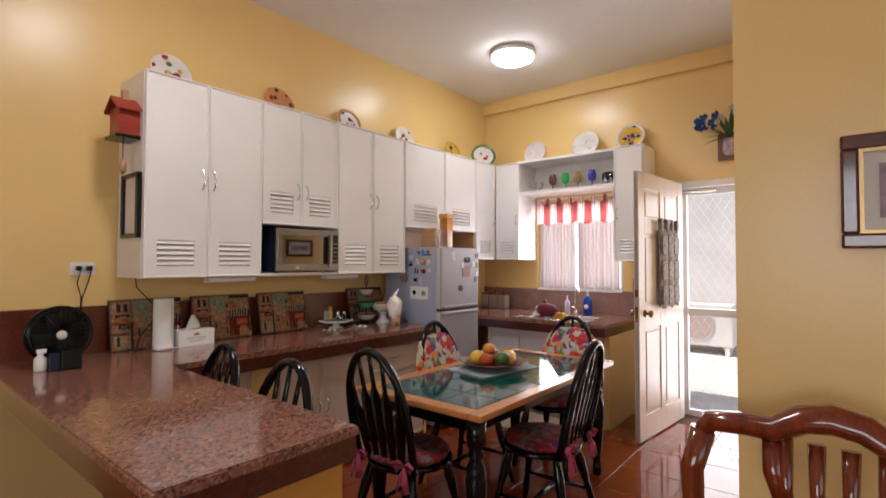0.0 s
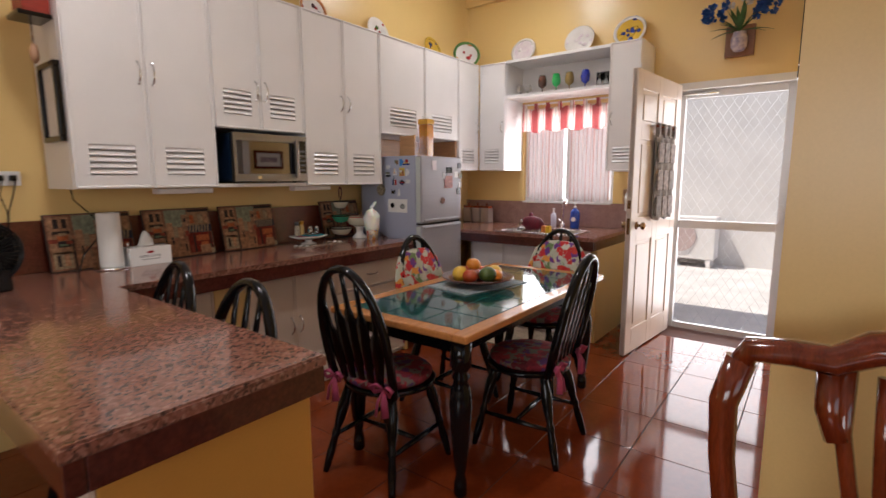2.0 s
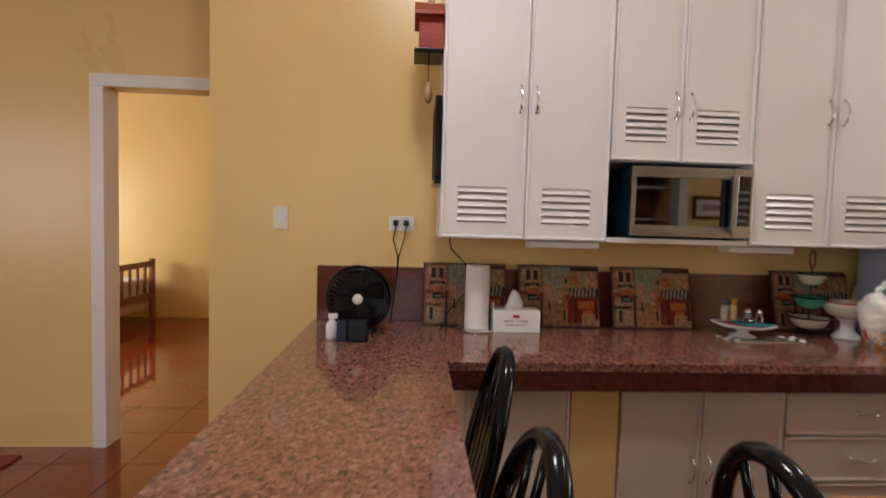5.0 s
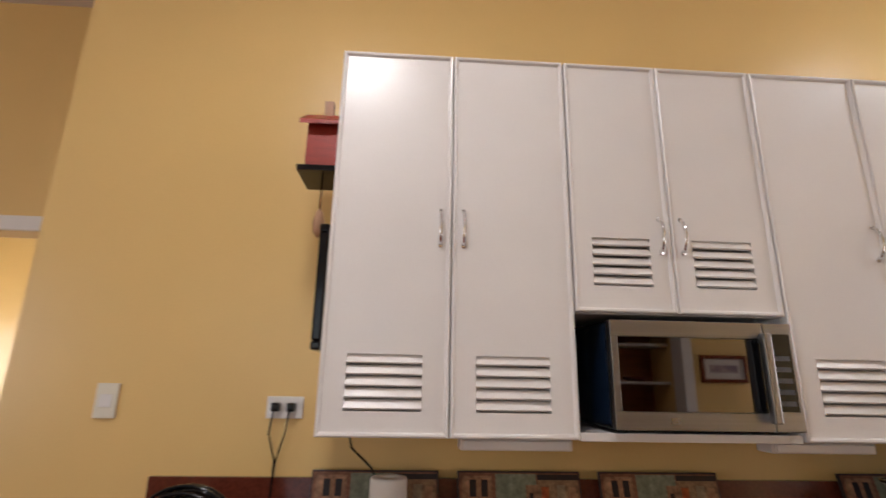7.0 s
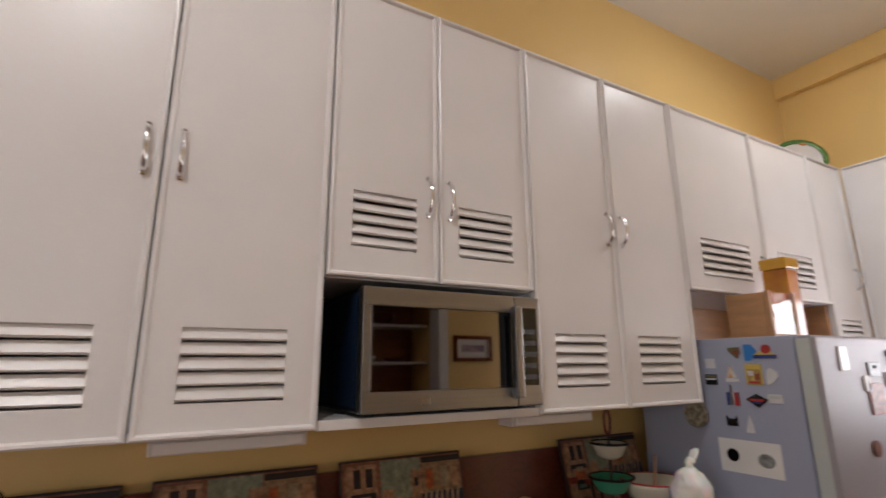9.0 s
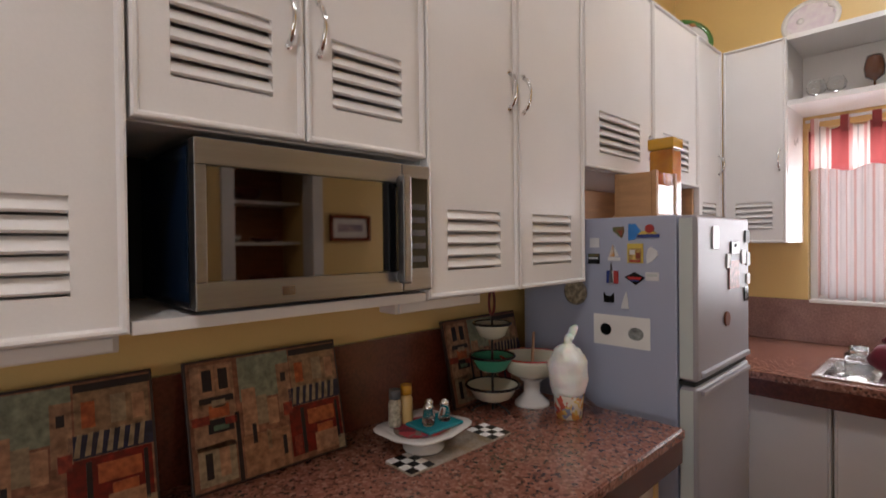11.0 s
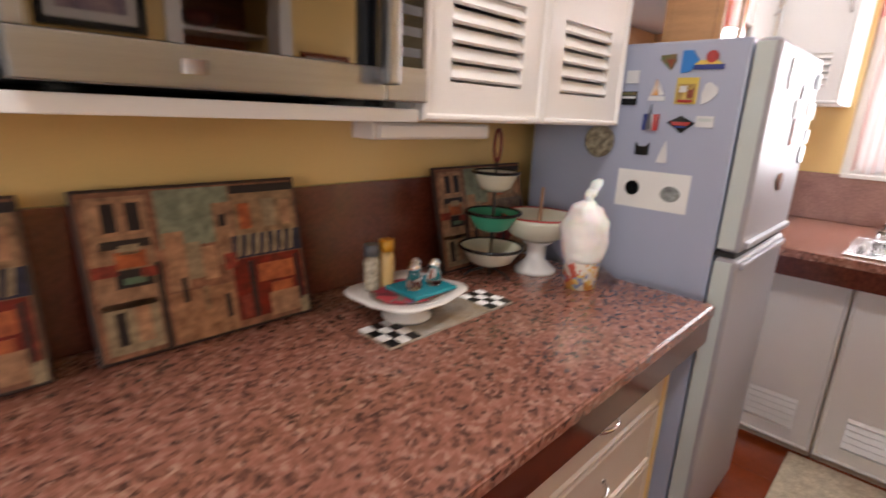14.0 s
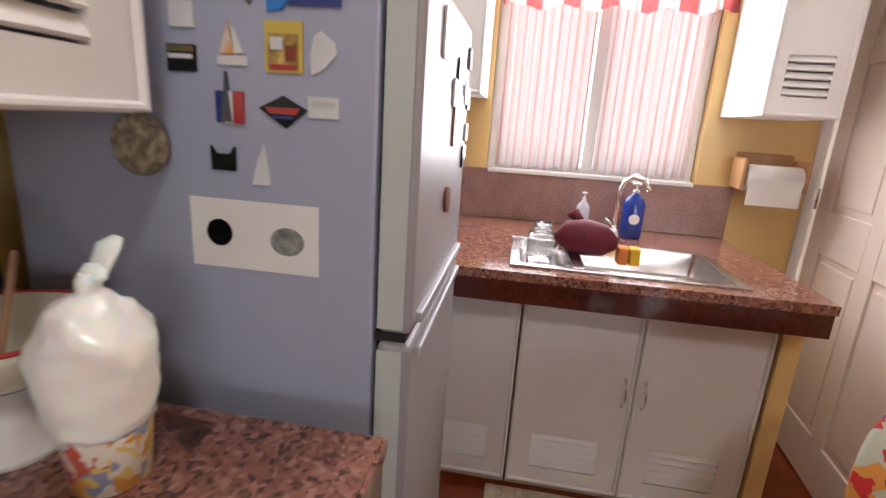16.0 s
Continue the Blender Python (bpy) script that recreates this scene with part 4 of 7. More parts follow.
# ---- brown wooden chair by the picture wall ----
def brown_chair():
    """Sitter looks along +x; back at x = -0.2."""
    ob = thing("wooden_chair", (0, 0, 0), "glossy reddish-brown carved wooden chair with slatted splat", "chair")
    sz = 0.46
    part("seat", cubes((-0.22, 0.24, -0.24, 0.24, sz - 0.05, sz), bevel=0.012), M_mahog, ob)

    def bk(y, z):
        return (-0.21 - 0.14 * max(0, z - sz), y, z * (1 + 0.05 * max(0, z - sz)) )

    for s in (-1, 1):
        part("back_post", tube(bmesh.new(), [bk(s * 0.20, 0.0), bk(s * 0.205, 0.3), bk(s * 0.21, sz), bk(s * 0.225, 0.62), bk(s * 0.255, 0.8), bk(s * 0.262, 0.9), bk(s * 0.24, 0.985)], [0.018, 0.02, 0.024, 0.024, 0.024, 0.026, 0.028], 10), M_mahog, ob)
        part("front_leg", tube(bmesh.new(), [(0.2, s * 0.2, 0), (0.2, s * 0.2, 0.2), (0.2, s * 0.2, sz - 0.051)], [0.016, 0.022, 0.028], 10), M_mahog, ob)
    crest = [bk(-0.25, 0.965), bk(-0.225, 1.005), bk(-0.16, 1.012), bk(-0.10, 1.012), bk(-0.05, 1.042), bk(0, 1.05), bk(0.05, 1.042), bk(0.10, 1.012), bk(0.16, 1.012), bk(0.225, 1.005), bk(0.25, 0.965)]
    part("crest_rail", tube(bmesh.new(), crest, [0.024, 0.03, 0.03, 0.032, 0.036, 0.038, 0.036, 0.032, 0.03, 0.03, 0.024], 12, flat=0.8), M_mahog, ob)
    for i in range(4):
        y = -0.066 + 0.044 * i
        part("splat_slat", tube(bmesh.new(), [bk(y * 1.25, 1.0), bk(y * 1.2, 0.9), bk(y * 0.85, 0.78), bk(y * 0.55, 0.70), bk(y * 0.75, 0.62), bk(y * 1.1, sz - 0.01)], [0.016, 0.013, 0.0125, 0.012, 0.012, 0.014], 8), M_mahog, ob)
    for z in (0.675, 0.70, 0.725):
        part("splat_band", tube(bmesh.new(), [bk(-0.06, z), bk(0, z - 0.004), bk(0.06, z)], 0.0135, 8), M_mahog, ob)
    part("splat_yoke", tube(bmesh.new(), [bk(-0.105, 0.99), bk(-0.102, 0.93), bk(-0.085, 0.885)], 0.02, 8), M_mahog, ob)
    part("splat_yoke", tube(bmesh.new(), [bk(0.105, 0.99), bk(0.102, 0.93), bk(0.085, 0.885)], 0.02, 8), M_mahog, ob)
    part("apron_rail", tube(bmesh.new(), [bk(-0.2, 0.56), bk(0, 0.555), bk(0.2, 0.56)], 0.016, 8), M_mahog, ob)
    return ob


placed(brown_chair(), pose(-0.05, -3.29, 0, 0, 0, 176))

# ---- pictures on the walls ----
M_frame = mat("dark_red_frame", (0.10, 0.018, 0.012), 0.15, vary=0.2, scale=20, coat=0.5)
M_gold = mat("dull_gold", (0.45, 0.30, 0.14), 0.35, metal=0.7)
M_redwood0 = mat("dark_red_ware", (0.20, 0.03, 0.02), 0.3)
M_matte = mat("cream_mount", (0.75, 0.71, 0.66), 0.8)
M_paint1 = mat("landscape_paint", (0.50, 0.36, 0.34), 0.5, alt=(0.13, 0.09, 0.16), scale=9, vary=0.4, grain=0.2, grain_scale=30)


def framed(name, label, m, w, h, bar, frame_m, art, mount=0.05, inner=None):
    """Picture in the plane x-z facing -y, centred at the origin."""
    ob = thing(name, (0, 0, 0), label, "picture")
    a, b = w / 2, h / 2
    part("frame", cubes((-a, a, -0.03, -0.002, b - bar, b), (-a, a, -0.03, -0.002, -b, -b + bar), (-a, -a + bar, -0.0295, -0.002, -b + bar, b - bar), (a - bar, a, -0.0295, -0.002, -b + bar, b - bar), bevel=0.006, segs=3), frame_m, ob)
    if inner:
        q = bar
        part("fillet", cubes((-a + q, a - q, -0.024, -0.01, b - q - 0.008, b - q), (-a + q, a - q, -0.024, -0.01, -b + q, -b + q + 0.008), (-a + q, -a + q + 0.008, -0.0235, -0.01, -b + q, b - q), (a - q - 0.008, a - q, -0.0235, -0.01, -b + q, b - q)), inner, ob)
    part("mount", cubes((-a + bar, a - bar, -0.012, -0.003, -b + bar, b - bar)), M_matte, ob)
    c = bar + mount
    part("artwork", cubes((-a + c, a - c, -0.015, -0.0125, -b + c, b - c)), art, ob)
    return placed(ob, m)


framed("framed_picture", "landscape painting in a glossy dark red wooden frame", pose(RIGHT_X - 0.001, -3.548, 1.563, 0, 0, -90), 0.44, 0.262, 0.034, M_frame, M_paint1, 0.035, M_gold)
framed("framed_picture", "dark framed picture hanging on the side wall", pose(1.42, RIGHT_Y + 0.001, 1.98, 0, 0, 180), 0.50, 0.62, 0.04, M_black, M_paint1)
framed("framed_picture", "small brown framed picture on the side wall", pose(2.82, RIGHT_Y + 0.001, 1.585, 0, 0, 180), 0.40, 0.22, 0.03, M_mahog, M_paint1)
framed("framed_picture", "dark wooden framed picture on the cabinet side", pose(-0.001, -0.255, 1.71, 0, 0, -90), 0.24, 0.36, 0.025, M_black, M_matte, 0.03)
dl = thing("trim", ((PX0 + PX1) / 2, RIGHT_Y, 0), "white painted casing of the pantry opening", "door frame", kind="structure")
for a, b in ((PX0 - 0.08, PX0 + 0.01), (PX1 - 0.01, PX1 + 0.08)):
    part("casing", cubes((a, b, RIGHT_Y - 0.152, RIGHT_Y + 0.02, 0, 2.04), bevel=0.004), M_trim, dl)
part("casing", cubes((PX0 - 0.08, PX1 + 0.08, RIGHT_Y - 0.152, RIGHT_Y + 0.02, 2.041, 2.12), bevel=0.004), M_trim, dl)
M_shelfwood = mat("pantry_wood", (0.44, 0.16, 0.055), 0.4, vary=0.15, scale=6, grain=0.15, stretch=(1, 6, 6))
ps = thing("pantry_shelf", ((PX0 + PX1) / 2, RIGHT_Y - 0.45, 0), "brown wooden pantry shelves with dishes", "shelf")
part("back_panel", cubes((PX0 - 0.045, PX1 + 0.045, RIGHT_Y - 0.645, RIGHT_Y - 0.63, 0, 2.1)), M_shelfwood, ps)
for z in (0.35, 0.75, 1.12, 1.45, 1.78):
    part("board", cubes((PX0 - 0.045, PX1 + 0.045, RIGHT_Y - 0.629, RIGHT_Y - 0.30, z, z + 0.025), bevel=0.003), M_trim, ps)
for dx, z, r, h in ((0.14, 1.4755, 0.09, 0.05), (0.42, 1.4755, 0.11, 0.04), (0.10, 1.1455, 0.07, 0.12), (0.40, 1.1455, 0.10, 0.05), (0.28, 1.8055, 0.12, 0.1)):
    x = PX0 + dx
    bw = thing("serving_bowl", (x, RIGHT_Y - 0.45, z), "stacked serving bowl on the pantry shelf", "bowl", "bowls on the pantry shelf")
    part("body", lathe(bmesh.new(), [(r * 0.5, 0), (r * 0.9, h * 0.5), (r, h), (r * 0.94, h), (r * 0.5, h * 0.2), (0.001, h * 0.15)], (x, RIGHT_Y - 0.45, z), 20), M_trim if r < 0.1 else M_redwood0, bw)

# ---- birdhouse on the cabinet side ----
M_redwood = mat("red_stained_wood", (0.36, 0.030, 0.014), 0.4, vary=0.15, scale=10, grain=0.15, stretch=(1, 1, 6))
M_paleredwood = mat("faded_wood", (0.50, 0.28, 0.16), 0.5, vary=0.12, scale=12)
bh = thing("birdhouse", (-0.06, -0.2, 2.06), "red wooden birdhouse clock with hanging pendulum", "birdhouse")
part("body", cubes((-0.105, -0.002, -0.27, -0.13, 2.07, 2.22), bevel=0.003), M_redwood, bh)
bm = bmesh.new()
for s in (-1, 1):
    vs = [bm.verts.new((x, -0.20 + s * yy, zz)) for x in (-0.125, -0.001) for yy, zz in ((0, 2.285), (0.10, 2.215), (0.10, 2.20), (0, 2.268))]
    for q in ((0, 1, 2, 3), (7, 6, 5, 4), (0, 4, 5, 1), (1, 5, 6, 2), (2, 6, 7, 3), (3, 7, 4, 0)):
        bm.faces.new([vs[i] for i in q])
part("roof", bm, M_redwood, bh)
part("perch", cubes((-0.125, -0.001, -0.285, -0.115, 2.05, 2.069), bevel=0.003), M_black, bh)
part("chimney", cubes((-0.07, -0.04, -0.215, -0.185, 2.262, 2.33), bevel=0.002), M_paleredwood, bh)
part("chain", tube(bmesh.new(), [(-0.06, -0.2, 2.049), (-0.06, -0.2, 1.95)], 0.003, 6), M_brass, bh)
part("pendulum", lathe(bmesh.new(), [(0.004, -0.05), (0.017, -0.03), (0.019, 0.0), (0.012, 0.03), (0.003, 0.045)], (-0.06, -0.2, 1.91), 12), M_paleredwood, bh)

bh.location += Vector((0, -0.055, 0.02))

# ---- switch and socket ----
M_ivory = mat("ivory_plastic", (0.78, 0.74, 0.62), 0.4, vary=0.02)
sw1 = thing("light_switch", (-0.61, -0.005, 1.40), "ivory plastic light switch on the wall", "switch")
part("plate", cubes((-0.645, -0.575, -0.009, -0.001, 1.345, 1.455), bevel=0.003), M_ivory, sw1)
part("rocker", cubes((-0.63, -0.59, -0.013, -0.0095, 1.38, 1.42), bevel=0.002), M_trim, sw1)
so = thing("wall_socket", (-0.12, -0.005, 1.36), "white double wall socket with black plugs", "socket")
part("plate", cubes((-0.18, -0.06, -0.009, -0.001, 1.325, 1.395), bevel=0.003), M_trim, so)
for x in (-0.145, -0.095):
    part("plug", cubes((x - 0.013, x + 0.013, -0.045, -0.0095, 1.348, 1.376), bevel=0.005), M_black, so)
    pts = [(x, -0.045, 1.36), (x, -0.06, 1.34), (x - 0.01, -0.045, 1.28), (-0.13 + 0.1 * (x + 0.12), -0.035, 1.2), (-0.135, -0.03, 1.1), (-0.15, -0.05, 0.98), (-0.16, -0.1, 0.89)]
    part("cord", tube(bmesh.new(), pts, 0.003, 6), M_black, so)
sw1.location += Vector((-0.134, 0, -0.027))
so.location.x -= 0.048
cord = thing("power_cord", (0.10, -0.2, 0.89), "black power cord hanging from the wall cabinet", "cord")
part("cable", tube(bmesh.new(), [(0.06, -0.12, CAB_B - 0.002), (0.07, -0.11, 1.25), (0.13, -0.08, 1.19), (0.18, -0.12, 1.12), (0.14, -0.17, 1.05), (0.06, -0.20, 0.97), (0.02, -0.25, 0.89)], 0.0035, 6), M_black, cord)
# ---- hall door casing, bed ----
hc = thing("trim", (-1.2, HALL_Y, 0), "white painted casing of the hall doorway", "door frame", kind="structure")
part("casing", cubes((DX0 - 0.06, DX0 + 0.015, HALL_Y - 0.015, HALL_Y + 0.13, 0, 2.08), bevel=0.003), M_trim, hc)
part("casing", cubes((DX0 - 0.06, DX1, HALL_Y - 0.015, HALL_Y + 0.13, 2.081, 2.15), bevel=0.003), M_trim, hc)
M_sheet = mat("white_sheet", (0.78, 0.80, 0.84), 0.9, vary=0.05, scale=6, bump=0.3, grain_scale=30)
M_woodbed = mat("bed_wood", (0.30, 0.10, 0.05), 0.35, vary=0.15, scale=6, grain=0.15)
bed = thing("bed", (-4.4, 3.4, 0), "wooden bed made up with white sheets", "bed")
BX0, BX1, BY0, BY1 = -5.38, -3.42, 2.75, 4.15
part("mattress", cubes((BX0 + 0.05, BX1 - 0.06, BY0 + 0.03, BY1 - 0.03, 0.28, 0.56), bevel=0.05, segs=4), M_sheet, bed)
part("bed_skirt", cubes((BX0 + 0.06, BX1 - 0.07, BY0 + 0.02, BY1 - 0.02, 0.16, 0.279), bevel=0.01), mat("pink_skirt", (0.62, 0.40, 0.36), 0.9), bed)
for y in (BY0, BY1 - 0.06):
    part("post", cubes((BX1 - 0.055, BX1, y, y + 0.06, 0, 0.80), bevel=0.008), M_woodbed, bed)
    part("post", cubes((BX0, BX0 + 0.04, y, y + 0.06, 0, 0.95), bevel=0.008), M_woodbed, bed)
for z in (0.30, 0.70):
    part("rail", cubes((BX1 - 0.05, BX1 - 0.015, BY0 + 0.061, BY1 - 0.061, z, z + 0.07), bevel=0.006), M_woodbed, bed)
for i in range(7):
    y = BY0 + 0.2 + i * 0.165
    part("slat", cubes((BX1 - 0.042, BX1 - 0.024, y, y + 0.04, 0.371, 0.699), bevel=0.003), M_woodbed, bed)
M_matred = mat("red_mat", (0.36, 0.07, 0.05), 0.9, vary=0.2, scale=20, bump=0.4)
solid("door_mat", cubes((-2.95, -2.25, 0.0, 0.40, 0.0005, 0.012), bevel=0.004), M_matred, (-2.6, 0.2, 0), "red and white striped woven floor mat", "mat")
solid("kitchen_rug", cubes((2.55, 3.06, -1.60, -0.85, 0.0005, 0.012), bevel=0.005), mat("beige_rug", (0.55, 0.45, 0.33), 0.95, vary=0.15, scale=30, grain=0.15, bump=0.5), (2.8, -1.2, 0), "beige woven rug before the sink cabinet", "rug")


# ---- printed fabrics ----
def floral(name, cols, scale, ground=None):
    m = mat(name, (0.5, 0.5, 0.5), 0.85, bump=0.3)
    nt = m.node_tree
    N, L = nt.nodes, nt.links
    tc, vo, sep, r = N.new("ShaderNodeTexCoord"), N.new("ShaderNodeTexVoronoi"), N.new("ShaderNodeSeparateColor"), N.new("ShaderNodeValToRGB")
    warp, add = N.new("ShaderNodeTexNoise"), N.new("ShaderNodeMix")
    add.data_type = "VECTOR"
    add.inputs["Factor"].default_value = 0.06
    warp.inputs["Scale"].default_value = 30
    L.new(tc.outputs["Object"], warp.inputs["Vector"])
    L.new(tc.outputs["Object"], add.inputs["A"])
    L.new(warp.outputs["Color"], add.inputs["B"])
    vo.inputs["Scale"].default_value = scale
    L.new(add.outputs["Result"], vo.inputs["Vector"])
    L.new(vo.outputs["Color"], sep.inputs[0])
    r.color_ramp.interpolation = "CONSTANT"
    n = len(cols)
    r.color_ramp.elements[0].color = (*cols[0], 1)
    r.color_ramp.elements[1].position, r.color_ramp.elements[1].color = 1 / n, (*cols[1], 1)
    for i in range(2, n):
        e = r.color_ramp.elements.new(i / n)
        e.color = (*cols[i], 1)
    L.new(sep.outputs[0], r.inputs[0])
    out = r.outputs[0]
    if ground:
        gap, mx = N.new("ShaderNodeMath"), N.new("ShaderNodeMix")
        gap.operation, gap.inputs[1].default_value = "GREATER_THAN", 0.62
        mx.data_type = "RGBA"
        mx.inputs["B"].default_value = (*ground, 1)
        L.new(vo.outputs["Distance"], gap.inputs[0])
        L.new(gap.outputs[0], mx.inputs["Factor"])
        L.new(out, mx.inputs["A"])
        out = mx.outputs["Result"]
    L.new(out, N["Principled BSDF"].inputs["Base Color"])
    return m


M_fruitprint = floral("fruit_print", [(0.55, 0.03, 0.03), (0.60, 0.05, 0.04), (0.16, 0.05, 0.26), (0.62, 0.60, 0.52), (0.16, 0.24, 0.10), (0.70, 0.30, 0.06), (0.55, 0.03, 0.04), (0.55, 0.55, 0.48), (0.58, 0.03, 0.03)], 24, (0.50, 0.52, 0.42))
M_cushion = floral("cushion_print", [(0.28, 0.02, 0.03), (0.35, 0.03, 0.04), (0.12, 0.01, 0.02), (0.10, 0.03, 0.12), (0.22, 0.015, 0.03)], 26, (0.16, 0.13, 0.10))
M_bow = mat("pink_ribbon", (0.50, 0.07, 0.16), 0.7, vary=0.15, scale=20, bump=0.2)


def cushion(chair, label):
    ob = thing("seat_cushion", (0, 0, 0), label, "cushion", "tied seat cushions")
    sz = 0.4405
    part("pad", lathe(bmesh.new(), [(0.17, 0), (0.20, 0.008), (0.207, 0.022), (0.195, 0.036), (0.12, 0.046), (0.01, 0.048)], (0, 0, sz), 28), M_cushion, ob)
    for s in (-1, 1):
        x, y, z = -0.205, s * 0.145, sz + 0.035
        bm = bmesh.new()
        for d in (-1, 1):
            tube(bm, [(x, y, z), (x - 0.01, y + d * 0.03, z + 0.022), (x - 0.012, y + d * 0.058, z + 0.006), (x - 0.01, y + d * 0.04, z - 0.014), (x, y, z)], [0.006, 0.013, 0.016, 0.012, 0.006], 8, flat=0.45)
            tube(bm, [(x, y, z), (x - 0.018, y + d * 0.018, z - 0.05), (x - 0.022, y + d * 0.026, z - 0.11)], [0.006, 0.014, 0.017], 8, flat=0.35)
        part("bow", bm, M_bow, ob, "pink ribbon bow tied to the chair")
    ob.matrix_basis = chair.matrix_basis
    return ob


for c in CHAIRS[:4]:
    cushion(c, "round dark red printed seat cushion with pink bows")


def back_cover(chair):
    ob = thing("chair_cover", (0, 0, 0), "colourful fruit-print cloth cover over the chair back", "chair cover", "fruit-print chair covers")
    sz, hw, hh = 0.44, 0.205, 0.56
    bm = bmesh.new()
    rows = []
    for k in range(13):
        v = k / 12
        z = sz + 0.19 + 0.29 * math.sin(1.5708 * v)
        half = (hw + 0.03) * max(0.12, max(0.0, math.cos(1.5708 * v)) ** 0.55)
        row = []
        for i in range(25):
            a = 6.2831853 * i / 24
            row.append(bm.verts.new((-0.17 - 0.22 * (z - sz) + 0.04 * (1 - 0.6 * v * v) * math.sin(a) + 0.004 * math.sin(i * 2.1 + k), half * math.cos(a), z + (0.012 * math.sin(i * 1.9) if k == 0 else 0))))
        rows.append(row)
    for k in range(12):
        bridge(bm, rows[k][:24], rows[k + 1][:24])
    bm.faces.new([v for v in rows[-1][:24]])
    part("cloth", bm, M_fruitprint, ob)
    hem = bmesh.new()
    ringpts = [(-0.17 - 0.22 * 0.19 + 0.036 * math.sin(6.2831853 * i / 32), (hw + 0.034) * math.cos(6.2831853 * i / 32), sz + 0.188 + 0.012 * math.sin(i * 1.57)) for i in range(32)]
    tube(hem, ringpts, 0.008, 6, closed=True)
    part("ruffle", hem, M_fruitprint, ob)
    ob.matrix_basis = chair.matrix_basis
    return ob


back_cover(CHAIRS[2]), back_cover(CHAIRS[3])

# ---- fruit bowl on the table ----
FBX, FBY = 1.54, -1.635
pm = thing("placemat", (FBX, FBY, TZ), "blue and white woven fringed placemat", "placemat")
M_weave = mat("blue_weave", (0.20, 0.30, 0.36), 0.9, alt=(0.55, 0.58, 0.58), scale=60, grain=0.3, bump=0.6, grain_scale=250)
rot = Matrix.Translation((FBX, FBY, TZ)) @ Matrix.Rotation(radians(-12), 4, "Z")
bm = cubes((-0.23, 0.23, -0.16, 0.16, 0.0005, 0.004), bevel=0.001)
bm.transform(rot)
part("weave", bm, M_weave, pm)
bm = bmesh.new()
for s in (-1, 1):
    for i in range(40):
        y = -0.158 + 0.316 * i / 39
        tube(bm, [(s * 0.229, y, 0.0025), (s * (0.255 + 0.006 * math.sin(i * 2.3)), y + 0.003 * math.sin(i * 1.7), 0.002)], 0.0014, 4)
bm.transform(rot)
tagged(part("fringe", bm, M_weave, pm), kind="stuff")
fb = thing("fruit_bowl", (FBX, FBY, TZ + 0.0045), "wide shallow brown wooden bowl on the table", "bowl")
part("dish", lathe(bmesh.new(), [(0.07, 0.0), (0.085, 0.004), (0.15, 0.022), (0.205, 0.042), (0.212, 0.047), (0.205, 0.049), (0.15, 0.03), (0.08, 0.014), (0.005, 0.012)], (FBX, FBY, TZ + 0.0045), 40), mat("bowl_wood", (0.13, 0.04, 0.016), 0.2, vary=0.2, scale=12, grain=0.15, coat=0.4), fb)
fr_mats = {"apple": mat("apple_red", (0.42, 0.018, 0.012), 0.25, alt=(0.46, 0.09, 0.02), scale=9, coat=0.3), "mango": mat("mango_yellow", (0.75, 0.52, 0.05), 0.35, alt=(0.72, 0.44, 0.05), scale=9), "avocado": mat("green_fruit", (0.10, 0.16, 0.03), 0.35, alt=(0.05, 0.08, 0.02), scale=20), "orange": mat("orange_peel", (0.72, 0.26, 0.03), 0.4, bump=0.4, grain_scale=300)}
FRUIT = [("apple", -0.095, -0.01, 0.042, 1), ("mango", -0.06, 0.085, 0.040, 1.3), ("orange", 0.03, -0.10, 0.037, 1), ("avocado", -0.015, -0.075, 0.047, 1.05), ("mango", 0.085, -0.055, 0.040, 1.3), ("apple", 0.08, 0.04, 0.038, 1), ("apple", 0.015, 0.095, 0.038, 1), ("apple", -0.015, 0.01, 0.036, 1), ("orange", -0.01, 0.025, 0.038, 1.25)]
for k, (nm, dx, dy, r, st) in enumerate(FRUIT):
    z = TZ + 0.028 + r * 0.9 + (0.055 if k == 8 else 0)
    bm = bmesh.new()
    prof = [(r * math.sin(math.pi * i / 12) * (1 + 0.08 * math.sin(math.pi * i / 12)), -r * math.cos(math.pi * i / 12) * (0.92 if nm != "mango" else 1.25) - (r * 0.13 if i == 12 and nm == "apple" else 0)) for i in range(13)]
    lathe(bm, prof, (0, 0, 0), 18)
    bm.transform(Matrix.Rotation(radians(70 if nm == "mango" else 12 * (k % 3 - 1)), 4, "XYZ"[k % 2]))
    bm.transform(Matrix.Translation((FBX + dx, FBY + dy, z)))
    f = thing(nm, (FBX + dx, FBY + dy, z - r), {"apple": "shiny red apple lying in the fruit bowl", "orange": "round orange lying in the fruit bowl", "avocado": "dark green fruit lying in the fruit bowl", "mango": "yellow mango lying in the fruit bowl"}[nm], "fruit", "fruit in the bowl")
    part("flesh", bm, fr_mats[nm], f)
    if nm == "apple":
        part("stem", tube(bmesh.new(), [(FBX + dx, FBY + dy, z + r * 0.72), (FBX + dx + 0.004, FBY + dy, z + r * 1.1)], 0.0016, 5), M_mahog, f)

